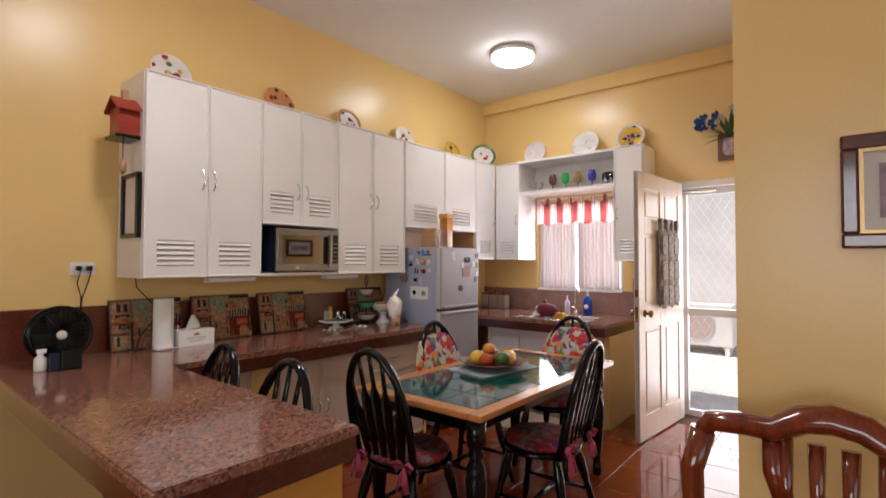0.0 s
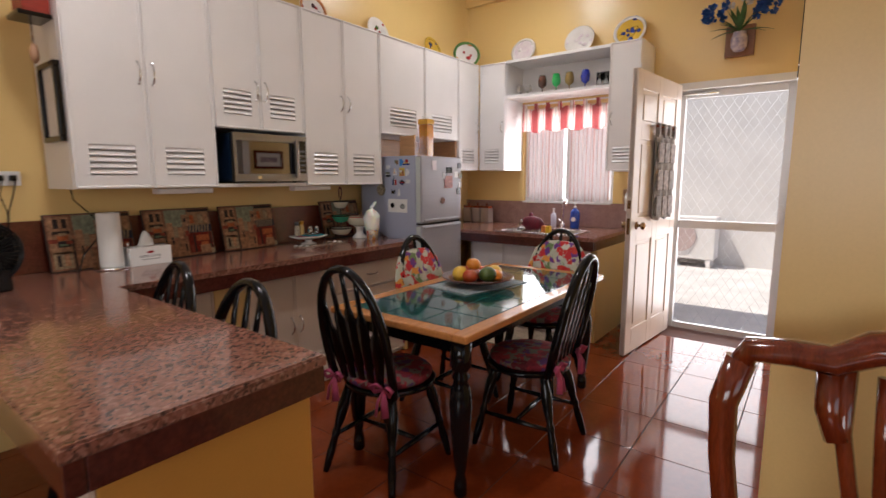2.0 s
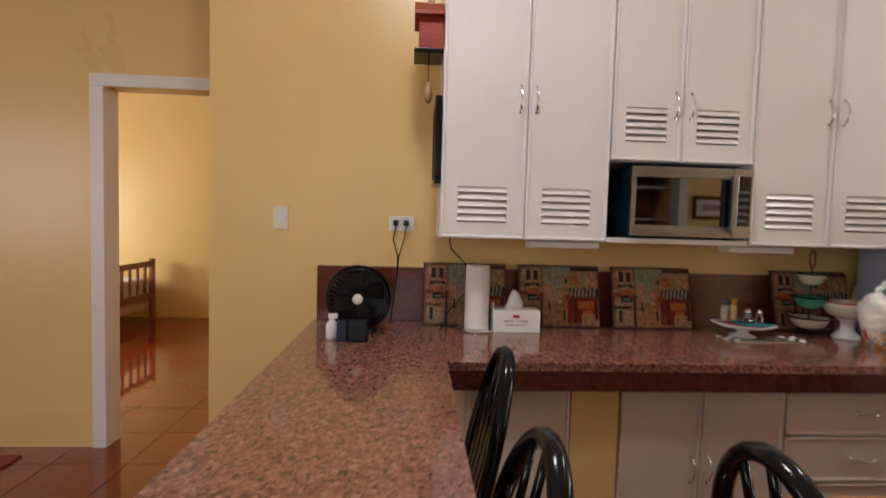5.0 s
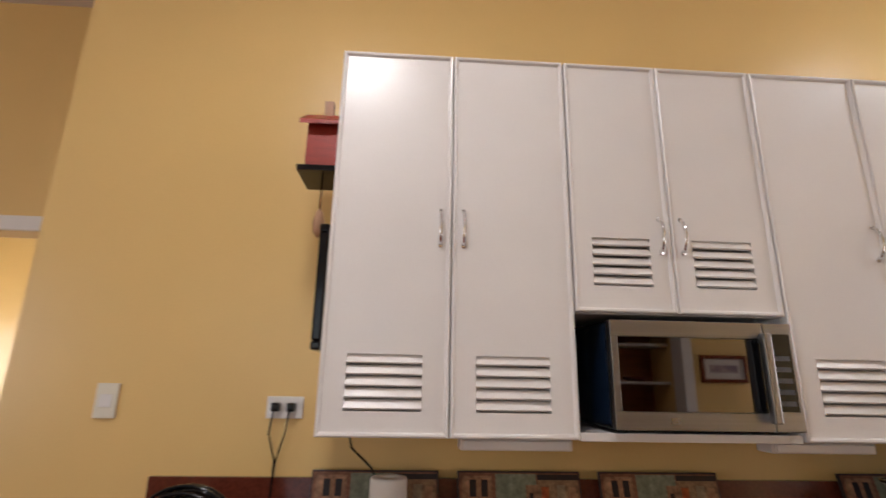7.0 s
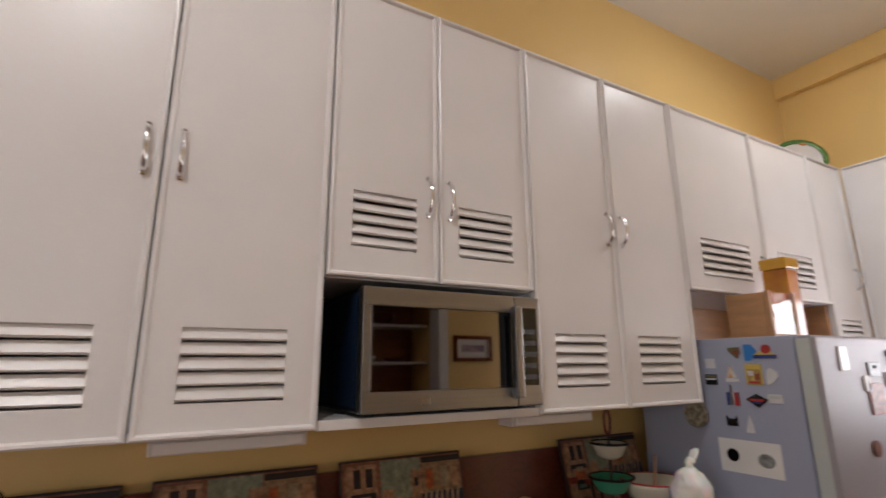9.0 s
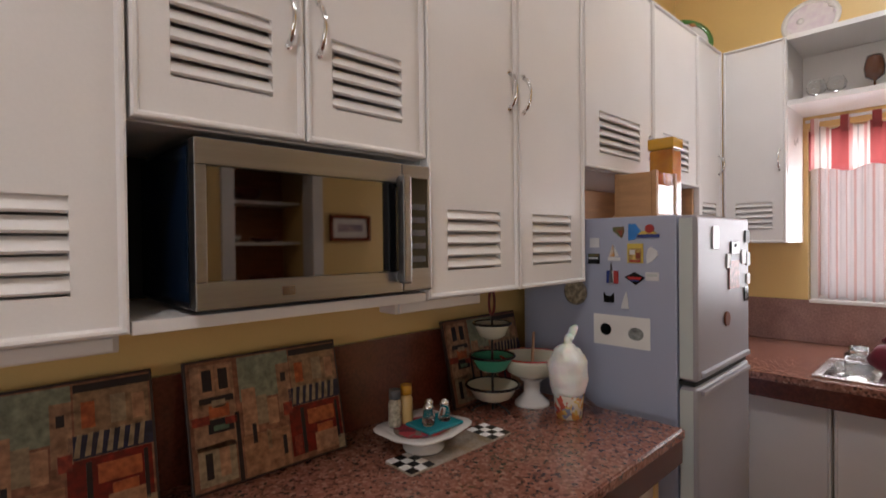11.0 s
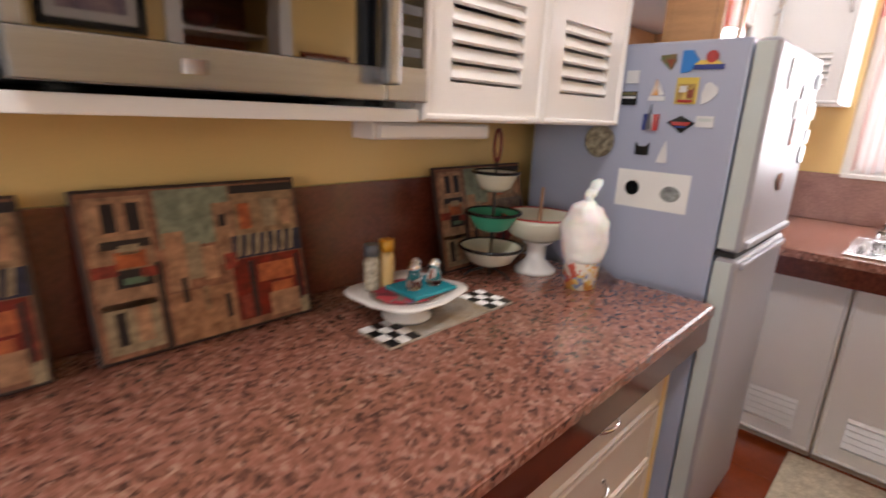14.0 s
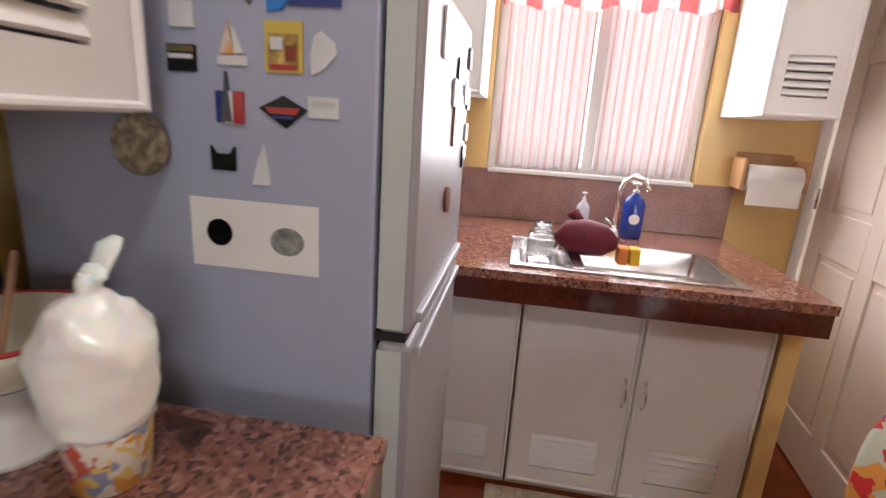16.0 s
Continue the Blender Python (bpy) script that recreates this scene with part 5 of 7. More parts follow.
# ---- decorative plates ----
def plate(m, r, base, rim, motif, label, spots=7, seed=1):
    ob = thing("decorative_plate", (0, 0, 0), label, "plate", "plates on the cabinets")
    part("dish", lathe(bmesh.new(), [(r * 0.55, 0.0), (r * 0.62, 0.004), (r * 0.97, 0.016), (r, 0.019), (r * 0.97, 0.021), (r * 0.62, 0.010), (0.001, 0.009)], (0, 0, 0), 36), base, ob)
    part("rim", lathe(bmesh.new(), [(r * 0.985, 0.0215), (r * 0.985, 0.0235), (r * 0.80, 0.0185), (r * 0.80, 0.0162)], (0, 0, 0), 36, hollow=True), rim, ob) if rim else None
    rr = random.Random(seed)
    for k in range(spots):
        a = 6.2831853 * k / spots + rr.uniform(-0.3, 0.3)
        d = r * rr.uniform(0.15, 0.55) if rr.random() < 0.6 else r * 0.86
        zz = 0.0185 if d > r * 0.6 else 0.0115
        part("painted_motif", lathe(bmesh.new(), [(r * rr.uniform(0.10, 0.17), 0), (r * 0.07, 0.0012)], (d * math.cos(a), d * math.sin(a), zz), 10, sx=rr.uniform(0.8, 1.4)), motif[k % len(motif)], ob)
    ob.matrix_basis = m @ Matrix.Translation((0, r, 0))
    return ob


C_w = mat("plate_white", (0.78, 0.74, 0.70), 0.15, coat=0.4)
C_y = mat("plate_yellow", (0.72, 0.45, 0.06), 0.18, coat=0.4)
C_o = mat("plate_orange", (0.62, 0.28, 0.10), 0.18, alt=(0.5, 0.2, 0.08), coat=0.4)
C_l = mat("plate_lilac", (0.66, 0.55, 0.60), 0.18, alt=(0.74, 0.68, 0.66), scale=30, coat=0.4)
C_b = mat("plate_blue", (0.02, 0.04, 0.22), 0.2, coat=0.4)
C_r = mat("plate_red", (0.42, 0.03, 0.03), 0.2, coat=0.4)
C_g = mat("plate_green", (0.08, 0.20, 0.05), 0.2, coat=0.4)
C_d = mat("plate_brown", (0.10, 0.03, 0.03), 0.2, coat=0.4)


def on_north(x, r):
    return pose(x, -0.095, CAB_T + 0.002, 75, 0, 0)


def on_east(y, x=3.70, z=2.467):
    return pose(x, y, z, 72, 0, -90)


plate(on_north(0.255, 0.125), 0.125, C_w, None, [C_r, C_y, C_g, C_r], "white plate painted with red and yellow fruit", 9, 3)
plate(on_north(1.015, 0.125), 0.125, C_o, None, [C_d, C_r, C_d], "orange plate painted with dark spots", 9, 5)
plate(on_north(1.69, 0.125), 0.125, C_w, C_o, [C_b, C_r, C_d], "white plate with orange rim and purple fruit", 8, 7)
plate(on_north(2.37, 0.125), 0.125, C_w, None, [C_r, C_r, C_g], "white plate painted with red flowers", 8, 9)
plate(on_north(3.12, 0.125), 0.125, C_y, C_y, [C_b, C_b, C_y], "yellow plate with blue rim marks", 10, 2)
plate(pose(3.50, -0.22, CAB_T + 0.002, 72, 0, -45), 0.14, C_w, C_g, [C_r, C_o], "white plate painted with a red fruit", 5, 4)
plate(on_east(-0.735), 0.13, C_l, C_w, [C_l, C_w], "pale lilac patterned plate with scalloped rim", 7, 6)
plate(on_east(-1.307), 0.14, C_w, None, [C_l, C_l], "white plate with small lilac sprigs", 9, 8)
plate(on_east(-1.76), 0.14, C_y, C_w, [C_b, C_y, C_b], "yellow plate with blue and white rim", 12, 11)

# ---- glasses on the window shelf ----
def goblet(x, y, z, m, label, h=0.15, upside=True):
    ob = thing("goblet", (x, y, z), label, "glass", "goblets on the shelf")
    prof = [(0.03, 0), (0.036, 0.02), (0.042, 0.05), (0.036, 0.085), (0.012, 0.10), (0.005, 0.105), (0.005, 0.135), (0.032, 0.148), (0.034, 0.15)]
    prof = [(r, (0.15 - q) * h / 0.15) for r, q in prof[::-1]]
    part("bowl", lathe(bmesh.new(), prof, (x, y, z), 20), m, ob)


for y, c, lab in ((-1.00, (0.10, 0.035, 0.02), "brown glass goblet"), (-1.14, (0.02, 0.42, 0.10), "green glass goblet"), (-1.27, (0.30, 0.20, 0.06), "amber glass goblet"), (-1.42, (0.01, 0.03, 0.40), "cobalt blue glass goblet")):
    goblet(3.62, y, 2.141, mat(lab.replace(" ", "_"), c, 0.08, coat=0.6), lab + " standing on the shelf", 0.17)
for y in (-0.78, -0.86):
    goblet(3.60, y, 2.141, M_glass, "clear glass goblet standing on the shelf", 0.10)
for y in (-1.55, -1.61):
    tb = thing("tumbler", (3.62, y, 2.141), "clear tall drinking glass on the shelf", "glass", "tumblers")
    part("body", lathe(bmesh.new(), [(0.024, 0), (0.03, 0.13), (0.0285, 0.13), (0.022, 0.006), (0.001, 0.006)], (3.62, y, 2.141), 16), M_glass, tb)

# ---- wall vase with blue flowers ----
wv = thing("wall_vase", (3.8, -2.53, 2.22), "wooden wall plaque vase with blue artificial flowers", "vase")
part("plaque", cubes((3.80, WIN_X - 0.001, -2.63, -2.43, 2.19, 2.42), bevel=0.004), mat("plaque_wood", (0.25, 0.10, 0.045), 0.4, vary=0.15), wv)
part("pot", lathe(bmesh.new(), [(0.035, 0), (0.055, 0.03), (0.06, 0.09), (0.045, 0.13), (0.048, 0.14)], (3.765, -2.53, 2.22), 18), mat("pot_glaze", (0.62, 0.50, 0.50), 0.25, alt=(0.2, 0.18, 0.3), scale=25), wv)
M_leaf = mat("leaf_green", (0.05, 0.13, 0.03), 0.5, vary=0.2, scale=30)
M_petal = mat("blue_petal", (0.03, 0.15, 0.50), 0.6, alt=(0.02, 0.06, 0.28), scale=40)
rr = random.Random(5)
for cy, cz, n in ((-2.36, 2.53, 16), (-2.70, 2.50, 14), (-2.53, 2.55, 5)):
    for k in range(n):
        bm = bmesh.new()
        p = Vector((3.74 + rr.uniform(-0.05, 0.03), cy + rr.uniform(-0.075, 0.075), cz + rr.uniform(-0.06, 0.06)))
        for q in range(5):
            a = 6.2831853 * q / 5 + rr.random()
            d = Vector((-0.3, math.cos(a), math.sin(a))).normalized() * 0.034
            s = Vector((0, -math.sin(a), math.cos(a))) * 0.015
            vs = [bm.verts.new(v) for v in (p, p + d * 0.55 + s, p + d + Vector((-0.008, 0, 0)), p + d * 0.55 - s)]
            bm.faces.new(vs)
        bmesh.ops.solidify(bm, geom=bm.faces[:], thickness=0.0015)
        part("flower", bm, M_petal if n > 6 else C_w, wv)
for k in range(16):
    a = rr.uniform(-1.35, 1.35)
    l = rr.uniform(0.16, 0.27)
    pts = [Vector((3.76, -2.53, 2.36)) + Vector((-0.02 - 0.08 * u * u, math.sin(a) * l * u, math.cos(a) * l * 0.9 * u - 0.10 * u * u * abs(math.sin(a)))) for u in (0, 0.25, 0.5, 0.75, 1)]
    part("leaf", tube(bmesh.new(), pts, [0.003, 0.012, 0.015, 0.011, 0.002], 6, flat=0.2), M_leaf, wv)

wv.location += Vector((0, -0.055, 0.105))

# ---- things on the long worktop ----
def cafe_board(x, tilt=-13):
    """Leaning printed board, 0.39 wide; print built from flat coloured fields."""
    ob = thing("printed_board", (0, 0, 0), "dark-edged board printed with a street cafe scene, leaning on the splashback", "picture board", "cafe picture boards")
    w, h = 0.40, 0.30
    part("board", cubes((0, w, 0, 0.012, 0, h), bevel=0.003), M_bdark, ob)
    F = [(0.0, 1.0, 0.0, 1.0, 0, P_street),
         # old house with balcony and cafe umbrellas
         (0.02, 0.27, 0.30, 0.97, 1, P_house), (0.07, 0.155, 0.74, 0.95, 2, P_tan), (0.165, 0.25, 0.74, 0.95, 2, P_tan), (0.085, 0.14, 0.76, 0.93, 3, P_dark), (0.18, 0.235, 0.76, 0.93, 3, P_dark),
         (0.06, 0.26, 0.66, 0.71, 2, P_dark), (0.11, 0.23, 0.54, 0.64, 3, P_glow), (0.13, 0.21, 0.62, 0.68, 3, P_cream), (0.01, 0.11, 0.50, 0.57, 3, P_red2), (0.20, 0.27, 0.47, 0.53, 3, P_red2),
         (0.10, 0.25, 0.42, 0.53, 2, P_dark), (0.13, 0.22, 0.44, 0.48, 3, P_green), (0.03, 0.25, 0.03, 0.34, 1, P_cream), (0.07, 0.11, 0.08, 0.28, 2, P_dark), (0.15, 0.21, 0.08, 0.30, 2, P_tan), (0.26, 0.285, 0.0, 0.55, 3, P_dark),
         # the street between
         (0.30, 0.64, 0.62, 0.99, 1, P_sky), (0.31, 0.40, 0.34, 0.72, 2, P_tan), (0.40, 0.47, 0.40, 0.64, 2, P_cream), (0.47, 0.54, 0.38, 0.60, 2, P_tan), (0.55, 0.64, 0.46, 0.88, 2, P_house), (0.575, 0.61, 0.72, 0.80, 3, P_dark),
         (0.30, 0.60, 0.0, 0.33, 1, P_road), (0.36, 0.385, 0.26, 0.42, 3, P_dark), (0.45, 0.475, 0.18, 0.34, 3, P_house2), (0.55, 0.575, 0.10, 0.26, 3, P_dark),
         # corner shop under its awning
         (0.65, 0.99, 0.64, 0.93, 1, P_house2), (0.65, 1.0, 0.93, 0.985, 2, P_dark), (0.68, 0.74, 0.68, 0.86, 2, P_glow), (0.81, 0.88, 0.68, 0.88, 2, P_cream), (0.91, 0.97, 0.68, 0.86, 2, P_tan),
         (0.62, 1.0, 0.48, 0.64, 2, P_awn), (0.575, 0.635, 0.42, 0.53, 3, P_red2), (0.61, 0.99, 0.05, 0.475, 1, P_red), (0.74, 0.94, 0.29, 0.42, 2, P_glow), (0.78, 0.95, 0.03, 0.20, 2, P_tan), (0.80, 0.92, 0.20, 0.27, 3, P_glow),
         (0.69, 0.715, 0.05, 0.45, 3, P_dark), (0.95, 0.97, 0.10, 0.45, 3, P_dark), (0.63, 0.68, 0.06, 0.22, 2, P_red2), (0.95, 1.0, 0.0, 0.12, 3, P_cream)]
    for x0, x1, z0, z1, lv, m in F:
        part("print_field", cubes((0.006 + x0 * (w - 0.012), 0.006 + x1 * (w - 0.012), -0.0006 - 0.0005 * (lv + 1), -0.0004, 0.006 + z0 * (h - 0.012), 0.006 + z1 * (h - 0.012))), m, ob)
    for k in range(7):
        sb, xx = bmesh.new(), 0.262 + k * 0.0185
        for dx, zz in ((0, 0.192), (0.008, 0.192), (0.002, 0.148), (-0.008, 0.148)):
            for yy in (-0.0028, -0.0022):
                sb.verts.new((xx + dx, yy, zz))
        bmesh.ops.convex_hull(sb, input=sb.verts)
        part("awning_stripe", sb, P_cream, ob)
    ob.matrix_basis = pose(x, -0.112, TOP + 0.001, tilt, 0, 0)
    return ob


def printed(name, c, c2, sc=30):
    return mat(name, tuple(min(0.75, 0.88 * v) for v in c), 0.35, alt=tuple(0.3 * v + 0.3 * u for v, u in zip(c2, c)), scale=sc * 1.6, grain=0.3, grain_scale=70, spec=0.3)


M_bdark = mat("board_edge", (0.03, 0.012, 0.01), 0.4)
P_street, P_house, P_house2 = printed("print_street", (0.34, 0.15, 0.085), (0.05, 0.012, 0.008)), printed("print_house", (0.46, 0.26, 0.15), (0.09, 0.022, 0.012)), printed("print_house_b", (0.40, 0.24, 0.13), (0.05, 0.02, 0.012))
P_sky, P_tan, P_dark = printed("print_sky", (0.30, 0.33, 0.23), (0.18, 0.16, 0.11)), printed("print_tan", (0.55, 0.30, 0.17), (0.26, 0.09, 0.04)), printed("print_dark", (0.02, 0.016, 0.018), (0.05, 0.02, 0.02))
P_green, P_road = printed("print_green", (0.10, 0.20, 0.12), (0.3, 0.3, 0.2)), printed("print_road", (0.46, 0.23, 0.12), (0.20, 0.07, 0.03))
P_cream, P_awn = printed("print_cream", (0.42, 0.32, 0.20), (0.24, 0.15, 0.09)), printed("print_awning", (0.025, 0.025, 0.06), (0.01, 0.01, 0.02))
P_red, P_red2, P_glow = printed("print_red", (0.24, 0.012, 0.006), (0.02, 0.004, 0.004)), printed("print_red_b", (0.34, 0.05, 0.03), (0.12, 0.02, 0.02), 50), printed("print_glow", (0.55, 0.15, 0.05), (0.26, 0.02, 0.012))
board = cafe_board(-0.055)
for x in (0.405, 0.867, 1.69):
    copy_thing(board, pose(x, -0.112, TOP + 0.001, -13, 0, 0))


def desk_fan(x, y):
    ob = thing("desk_fan", (x, y, TOP), "small round black desk fan on the worktop", "fan")
    z = TOP + 0.155
    part("base", lathe(bmesh.new(), [(0.075, 0), (0.08, 0.012), (0.05, 0.03), (0.02, 0.04), (0.018, 0.06)], (x, y + 0.02, TOP), 24), M_black, ob)
    part("motor", lathe(bmesh.new(), [(0.045, -0.08), (0.06, -0.05), (0.06, 0.0)], (x, y, z), 20, axis="Y"), M_black, ob)
    for dy, r in ((0.02, 0.132), (-0.02, 0.138), (-0.045, 0.125)):
        part("guard_ring", tube(bmesh.new(), [(x + r * math.cos(6.2831853 * i / 32), y + dy, z + r * math.sin(6.2831853 * i / 32)) for i in range(32)], 0.005, 6, closed=True), M_black, ob)
    bm = bmesh.new()
    for i in range(36):
        a = 6.2831853 * i / 36
        tube(bm, [(x + 0.025 * math.cos(a), y - 0.058, z + 0.025 * math.sin(a)), (x + 0.09 * math.cos(a), y - 0.056, z + 0.09 * math.sin(a)), (x + 0.137 * math.cos(a), y - 0.02, z + 0.137 * math.sin(a))], 0.0022, 4)
    tagged(part("guard", bm, M_black, ob), kind="stuff")
    for q in range(4):
        bm = bmesh.new()
        a = 1.5708 * q
        vs = [bm.verts.new((x + r * math.cos(a + d), y - 0.02 + o, z + r * math.sin(a + d))) for r, d, o in ((0.02, 0, 0), (0.11, -0.1, 0.015), (0.118, 0.55, -0.012), (0.06, 1.0, -0.01))]
        bm.faces.new(vs)
        bmesh.ops.solidify(bm, geom=bm.faces[:], thickness=0.002)
        part("blade", bm, M_dark, ob)
    part("rear_guard", lathe(bmesh.new(), [(0.125, -0.03), (0.128, -0.02), (0.120, -0.012)], (x, y, z), 32, axis="Y"), M_black, ob)
    part("badge", lathe(bmesh.new(), [(0.022, 0.056), (0.022, 0.062), (0.012, 0.065)], (x, y, z), 18, axis="Y"), M_ivory, ob, "pale round centre badge")
    return ob


desk_fan(-0.335, -0.28)
bt = thing("spray_bottle", (-0.34, -0.40, TOP), "small white plastic spray bottle", "bottle")
part("body", lathe(bmesh.new(), [(0.022, 0), (0.025, 0.01), (0.025, 0.06), (0.012, 0.075), (0.012, 0.085)], (-0.34, -0.40, TOP), 16), M_trim, bt)
part("cap", cubes((-0.355, -0.318, -0.41, -0.39, TOP + 0.0855, TOP + 0.105), bevel=0.004), M_trim, bt)
bx = thing("small_box", (-0.26, -0.43, TOP), "dark blue and black small appliance box", "box")
part("body", cubes((-0.315, -0.275, -0.45, -0.40, TOP + 0.0005, TOP + 0.085), bevel=0.004), M_bluebl, bx)
part("front", cubes((-0.274, -0.19, -0.46, -0.40, TOP + 0.0005, TOP + 0.095), bevel=0.008), M_black, bx)

bt.location.x -= 0.09
bx.location.x -= 0.09

pr = thing("paper_towel", (0.215, -0.20, TOP), "white paper towel roll on a chrome wire holder", "paper towel")
M_paper = mat("white_paper", (0.84, 0.83, 0.80), 0.95, vary=0.03, bump=0.3)
part("roll", lathe(bmesh.new(), [(0.055, 0), (0.056, 0.004), (0.054, 0.28), (0.052, 0.285), (0.02, 0.285), (0.018, 0.22)], (0.215, -0.20, TOP + 0.012), 28), M_paper, pr)
part("base_ring", tube(bmesh.new(), [(0.215 + 0.082 * math.cos(6.2831853 * i / 28), -0.20 + 0.082 * math.sin(6.2831853 * i / 28), TOP + 0.006) for i in range(28)], 0.005, 8, closed=True), M_chrome, pr)
part("base_plate", lathe(bmesh.new(), [(0.078, 0.001), (0.078, 0.011)], (0.215, -0.20, TOP), 24), M_chrome, pr)
part("side_arm", tube(bmesh.new(), [(0.285, -0.235, TOP + 0.006), (0.285, -0.235, TOP + 0.12)], 0.003, 6), M_chrome, pr)
part("arm_ball", lathe(bmesh.new(), [(0.002, 0), (0.008, 0.008), (0.002, 0.016)], (0.285, -0.235, TOP + 0.118), 10), M_chrome, pr)

tbx = thing("tissue_box", (0.39, -0.20, TOP), "white paper towel box with red badge", "tissue box")
part("carton", cubes((0.29, 0.502, -0.265, -0.15, TOP + 0.0005, TOP + 0.10), bevel=0.002), M_paper, tbx)
part("red_badge", lathe(bmesh.new(), [(0.018, 0.0), (0.018, 0.0008)], (0.392, -0.2652, TOP + 0.073), 18, axis="Y", sy=0.4), C_r, tbx)
part("red_badge", lathe(bmesh.new(), [(0.02, 0.0), (0.02, 0.0008)], (0.392, -0.225, TOP + 0.1002), 18, sy=0.4), C_r, tbx)
part("print_bar", cubes((0.345, 0.44, -0.2662, -0.2654, TOP + 0.032, TOP + 0.035)), M_keys, tbx)
tc = bpy.data.curves.new("carton_text", "FONT")
tc.body, tc.size, tc.extrude, tc.align_x = "PAPER TOWEL", 0.0175, 0.0003, "CENTER"
tx = new("lettering", tc)
tc.materials.append(M_keys)
tx.parent = tbx
tx.matrix_basis = Matrix.Translation(-BASE[tbx.name]) @ pose(0.392, -0.2657, TOP + 0.045, 90, 0, 0)
bm = bmesh.new()
last = None
for u in range(7):
    v = u / 6
    r = 0.036 * (1 - v) ** 0.55 + 0.006
    here = ring(bm, (0.39 + 0.006 * math.sin(v * 3), -0.208, TOP + 0.1005 + 0.085 * v), (1, 0, 0), (0, 1, 0), r, r * 0.45, 14)
    for i, vert in enumerate(here):
        vert.co.x += 0.004 * math.sin(i * 2.4 + u)
    if last:
        bridge(bm, last, here)
    else:
        bm.faces.new(here[::-1])
    last = here
bm.faces.new(last)
part("tissue", bm, M_paper, tbx)

pr.location += Vector((-0.024, 0.015, 0))
tbx.location += Vector((-0.027, 0.03, 0))

# checkered glass board and cake stand
gb = thing("serving_board", (1.5, -0.335, TOP), "glass serving board with black and white checkered ends", "serving board")
part("glass_plate", cubes((1.31, 1.69, -0.388, -0.283, TOP + 0.0008, TOP + 0.006), bevel=0.001), mat("board_print", (0.30, 0.22, 0.14), 0.1, alt=(0.45, 0.42, 0.38), scale=14, grain=0.2, coat=0.6), gb)
sq = 0.026
for e in (1.311, 1.611):
    for i in range(3):
        for j in range(4):
            part("check", cubes((e + i * sq, e + (i + 1) * sq, -0.387 + j * sq, -0.387 + (j + 1) * sq, TOP + 0.0065, TOP + 0.0075)), M_paper if (i + j) % 2 else M_black, gb)

cs = thing("cake_stand", (1.40, -0.31, TOP + 0.008), "white ceramic pedestal cake stand with squared plate", "cake stand")
CZ = TOP + 0.008
part("foot", lathe(bmesh.new(), [(0.055, 0), (0.057, 0.006), (0.024, 0.016), (0.022, 0.026), (0.04, 0.036)], (1.40, -0.31, CZ), 24), C_w, cs)
bm = bmesh.new()
last = None
for r, z in ((0.04, 0.0355), (0.105, 0.043), (0.122, 0.053), (0.119, 0.057), (0.09, 0.049)):
    here = [bm.verts.new((1.40 + r * 0.95 * math.cos(a + 0.15) / (abs(math.cos(a)) ** 5 + abs(math.sin(a)) ** 5) ** 0.2, -0.31 + r * 0.84 * math.sin(a + 0.15) / (abs(math.cos(a)) ** 5 + abs(math.sin(a)) ** 5) ** 0.2, CZ + z + 0.006 * abs(math.sin(2 * a)))) for a in [6.2831853 * i / 40 for i in range(40)]]
    if last:
        bridge(bm, last, here)
    else:
        bm.faces.new(here[::-1])
    last = here
bm.faces.new(last)
part("plate", bm, C_w, cs)
CT = CZ + 0.0555
dl2 = solid("doily", lathe(bmesh.new(), [(0.088, 0.0005), (0.088, 0.003)], (1.40, -0.31, CT), 30, sy=0.8), M_cushion, (1.40, -0.31, CT), "dark red patterned cloth doily on the cake stand", "doily")
tray = thing("small_tray", (1.43, -0.325, CT + 0.0035), "small square teal tray", "tray")
part("tray_body", cubes((1.365, 1.49, -0.375, -0.275, CT + 0.0035, CT + 0.012), bevel=0.003), mat("teal_plastic", (0.01, 0.22, 0.27), 0.25), tray)
for x, y in ((1.40, -0.33), (1.425, -0.305), (1.455, -0.335)):
    s = thing("salt_shaker", (x, y, CT + 0.0125), "small glass shaker with chrome top", "shaker", "glass shakers")
    part("glass_body", lathe(bmesh.new(), [(0.016, 0), (0.018, 0.006), (0.013, 0.038), (0.012, 0.04)], (x, y, CT + 0.0125), 14), M_glass, s)
    part("cap", lathe(bmesh.new(), [(0.013, 0), (0.013, 0.01), (0.006, 0.017), (0.001, 0.018)], (x, y, CT + 0.053), 14), M_chrome, s)
for x, m1, m2, h in ((1.345, printed("pepper_label", (0.55, 0.48, 0.36), (0.12, 0.12, 0.10), 70), M_keys, 0.10), (1.385, mat("spice_yellow", (0.60, 0.40, 0.16), 0.3), mat("orange_cap", (0.62, 0.30, 0.02), 0.35), 0.105)):
    b = thing("spice_bottle", (x, -0.255, CT + 0.0035), "small labelled spice bottle on the cake stand", "bottle", "spice bottles")
    part("body", lathe(bmesh.new(), [(0.017, 0), (0.018, 0.004), (0.018, h * 0.62), (0.013, h * 0.75)], (x, -0.255, CT + 0.0035), 16), m1, b)
    part("cap", lathe(bmesh.new(), [(0.016, h * 0.752), (0.016, h)], (x, -0.255, CT + 0.0035), 16), m2, b)

gb.location += Vector((-0.03, 0.015, 0))
for ob in [cs, dl2, tray] + [o for o in bpy.data.objects if o.parent is None and o.name.startswith(("salt_shaker", "spice_bottle"))]:
    ob.location += Vector((0.005, 0.035, 0))

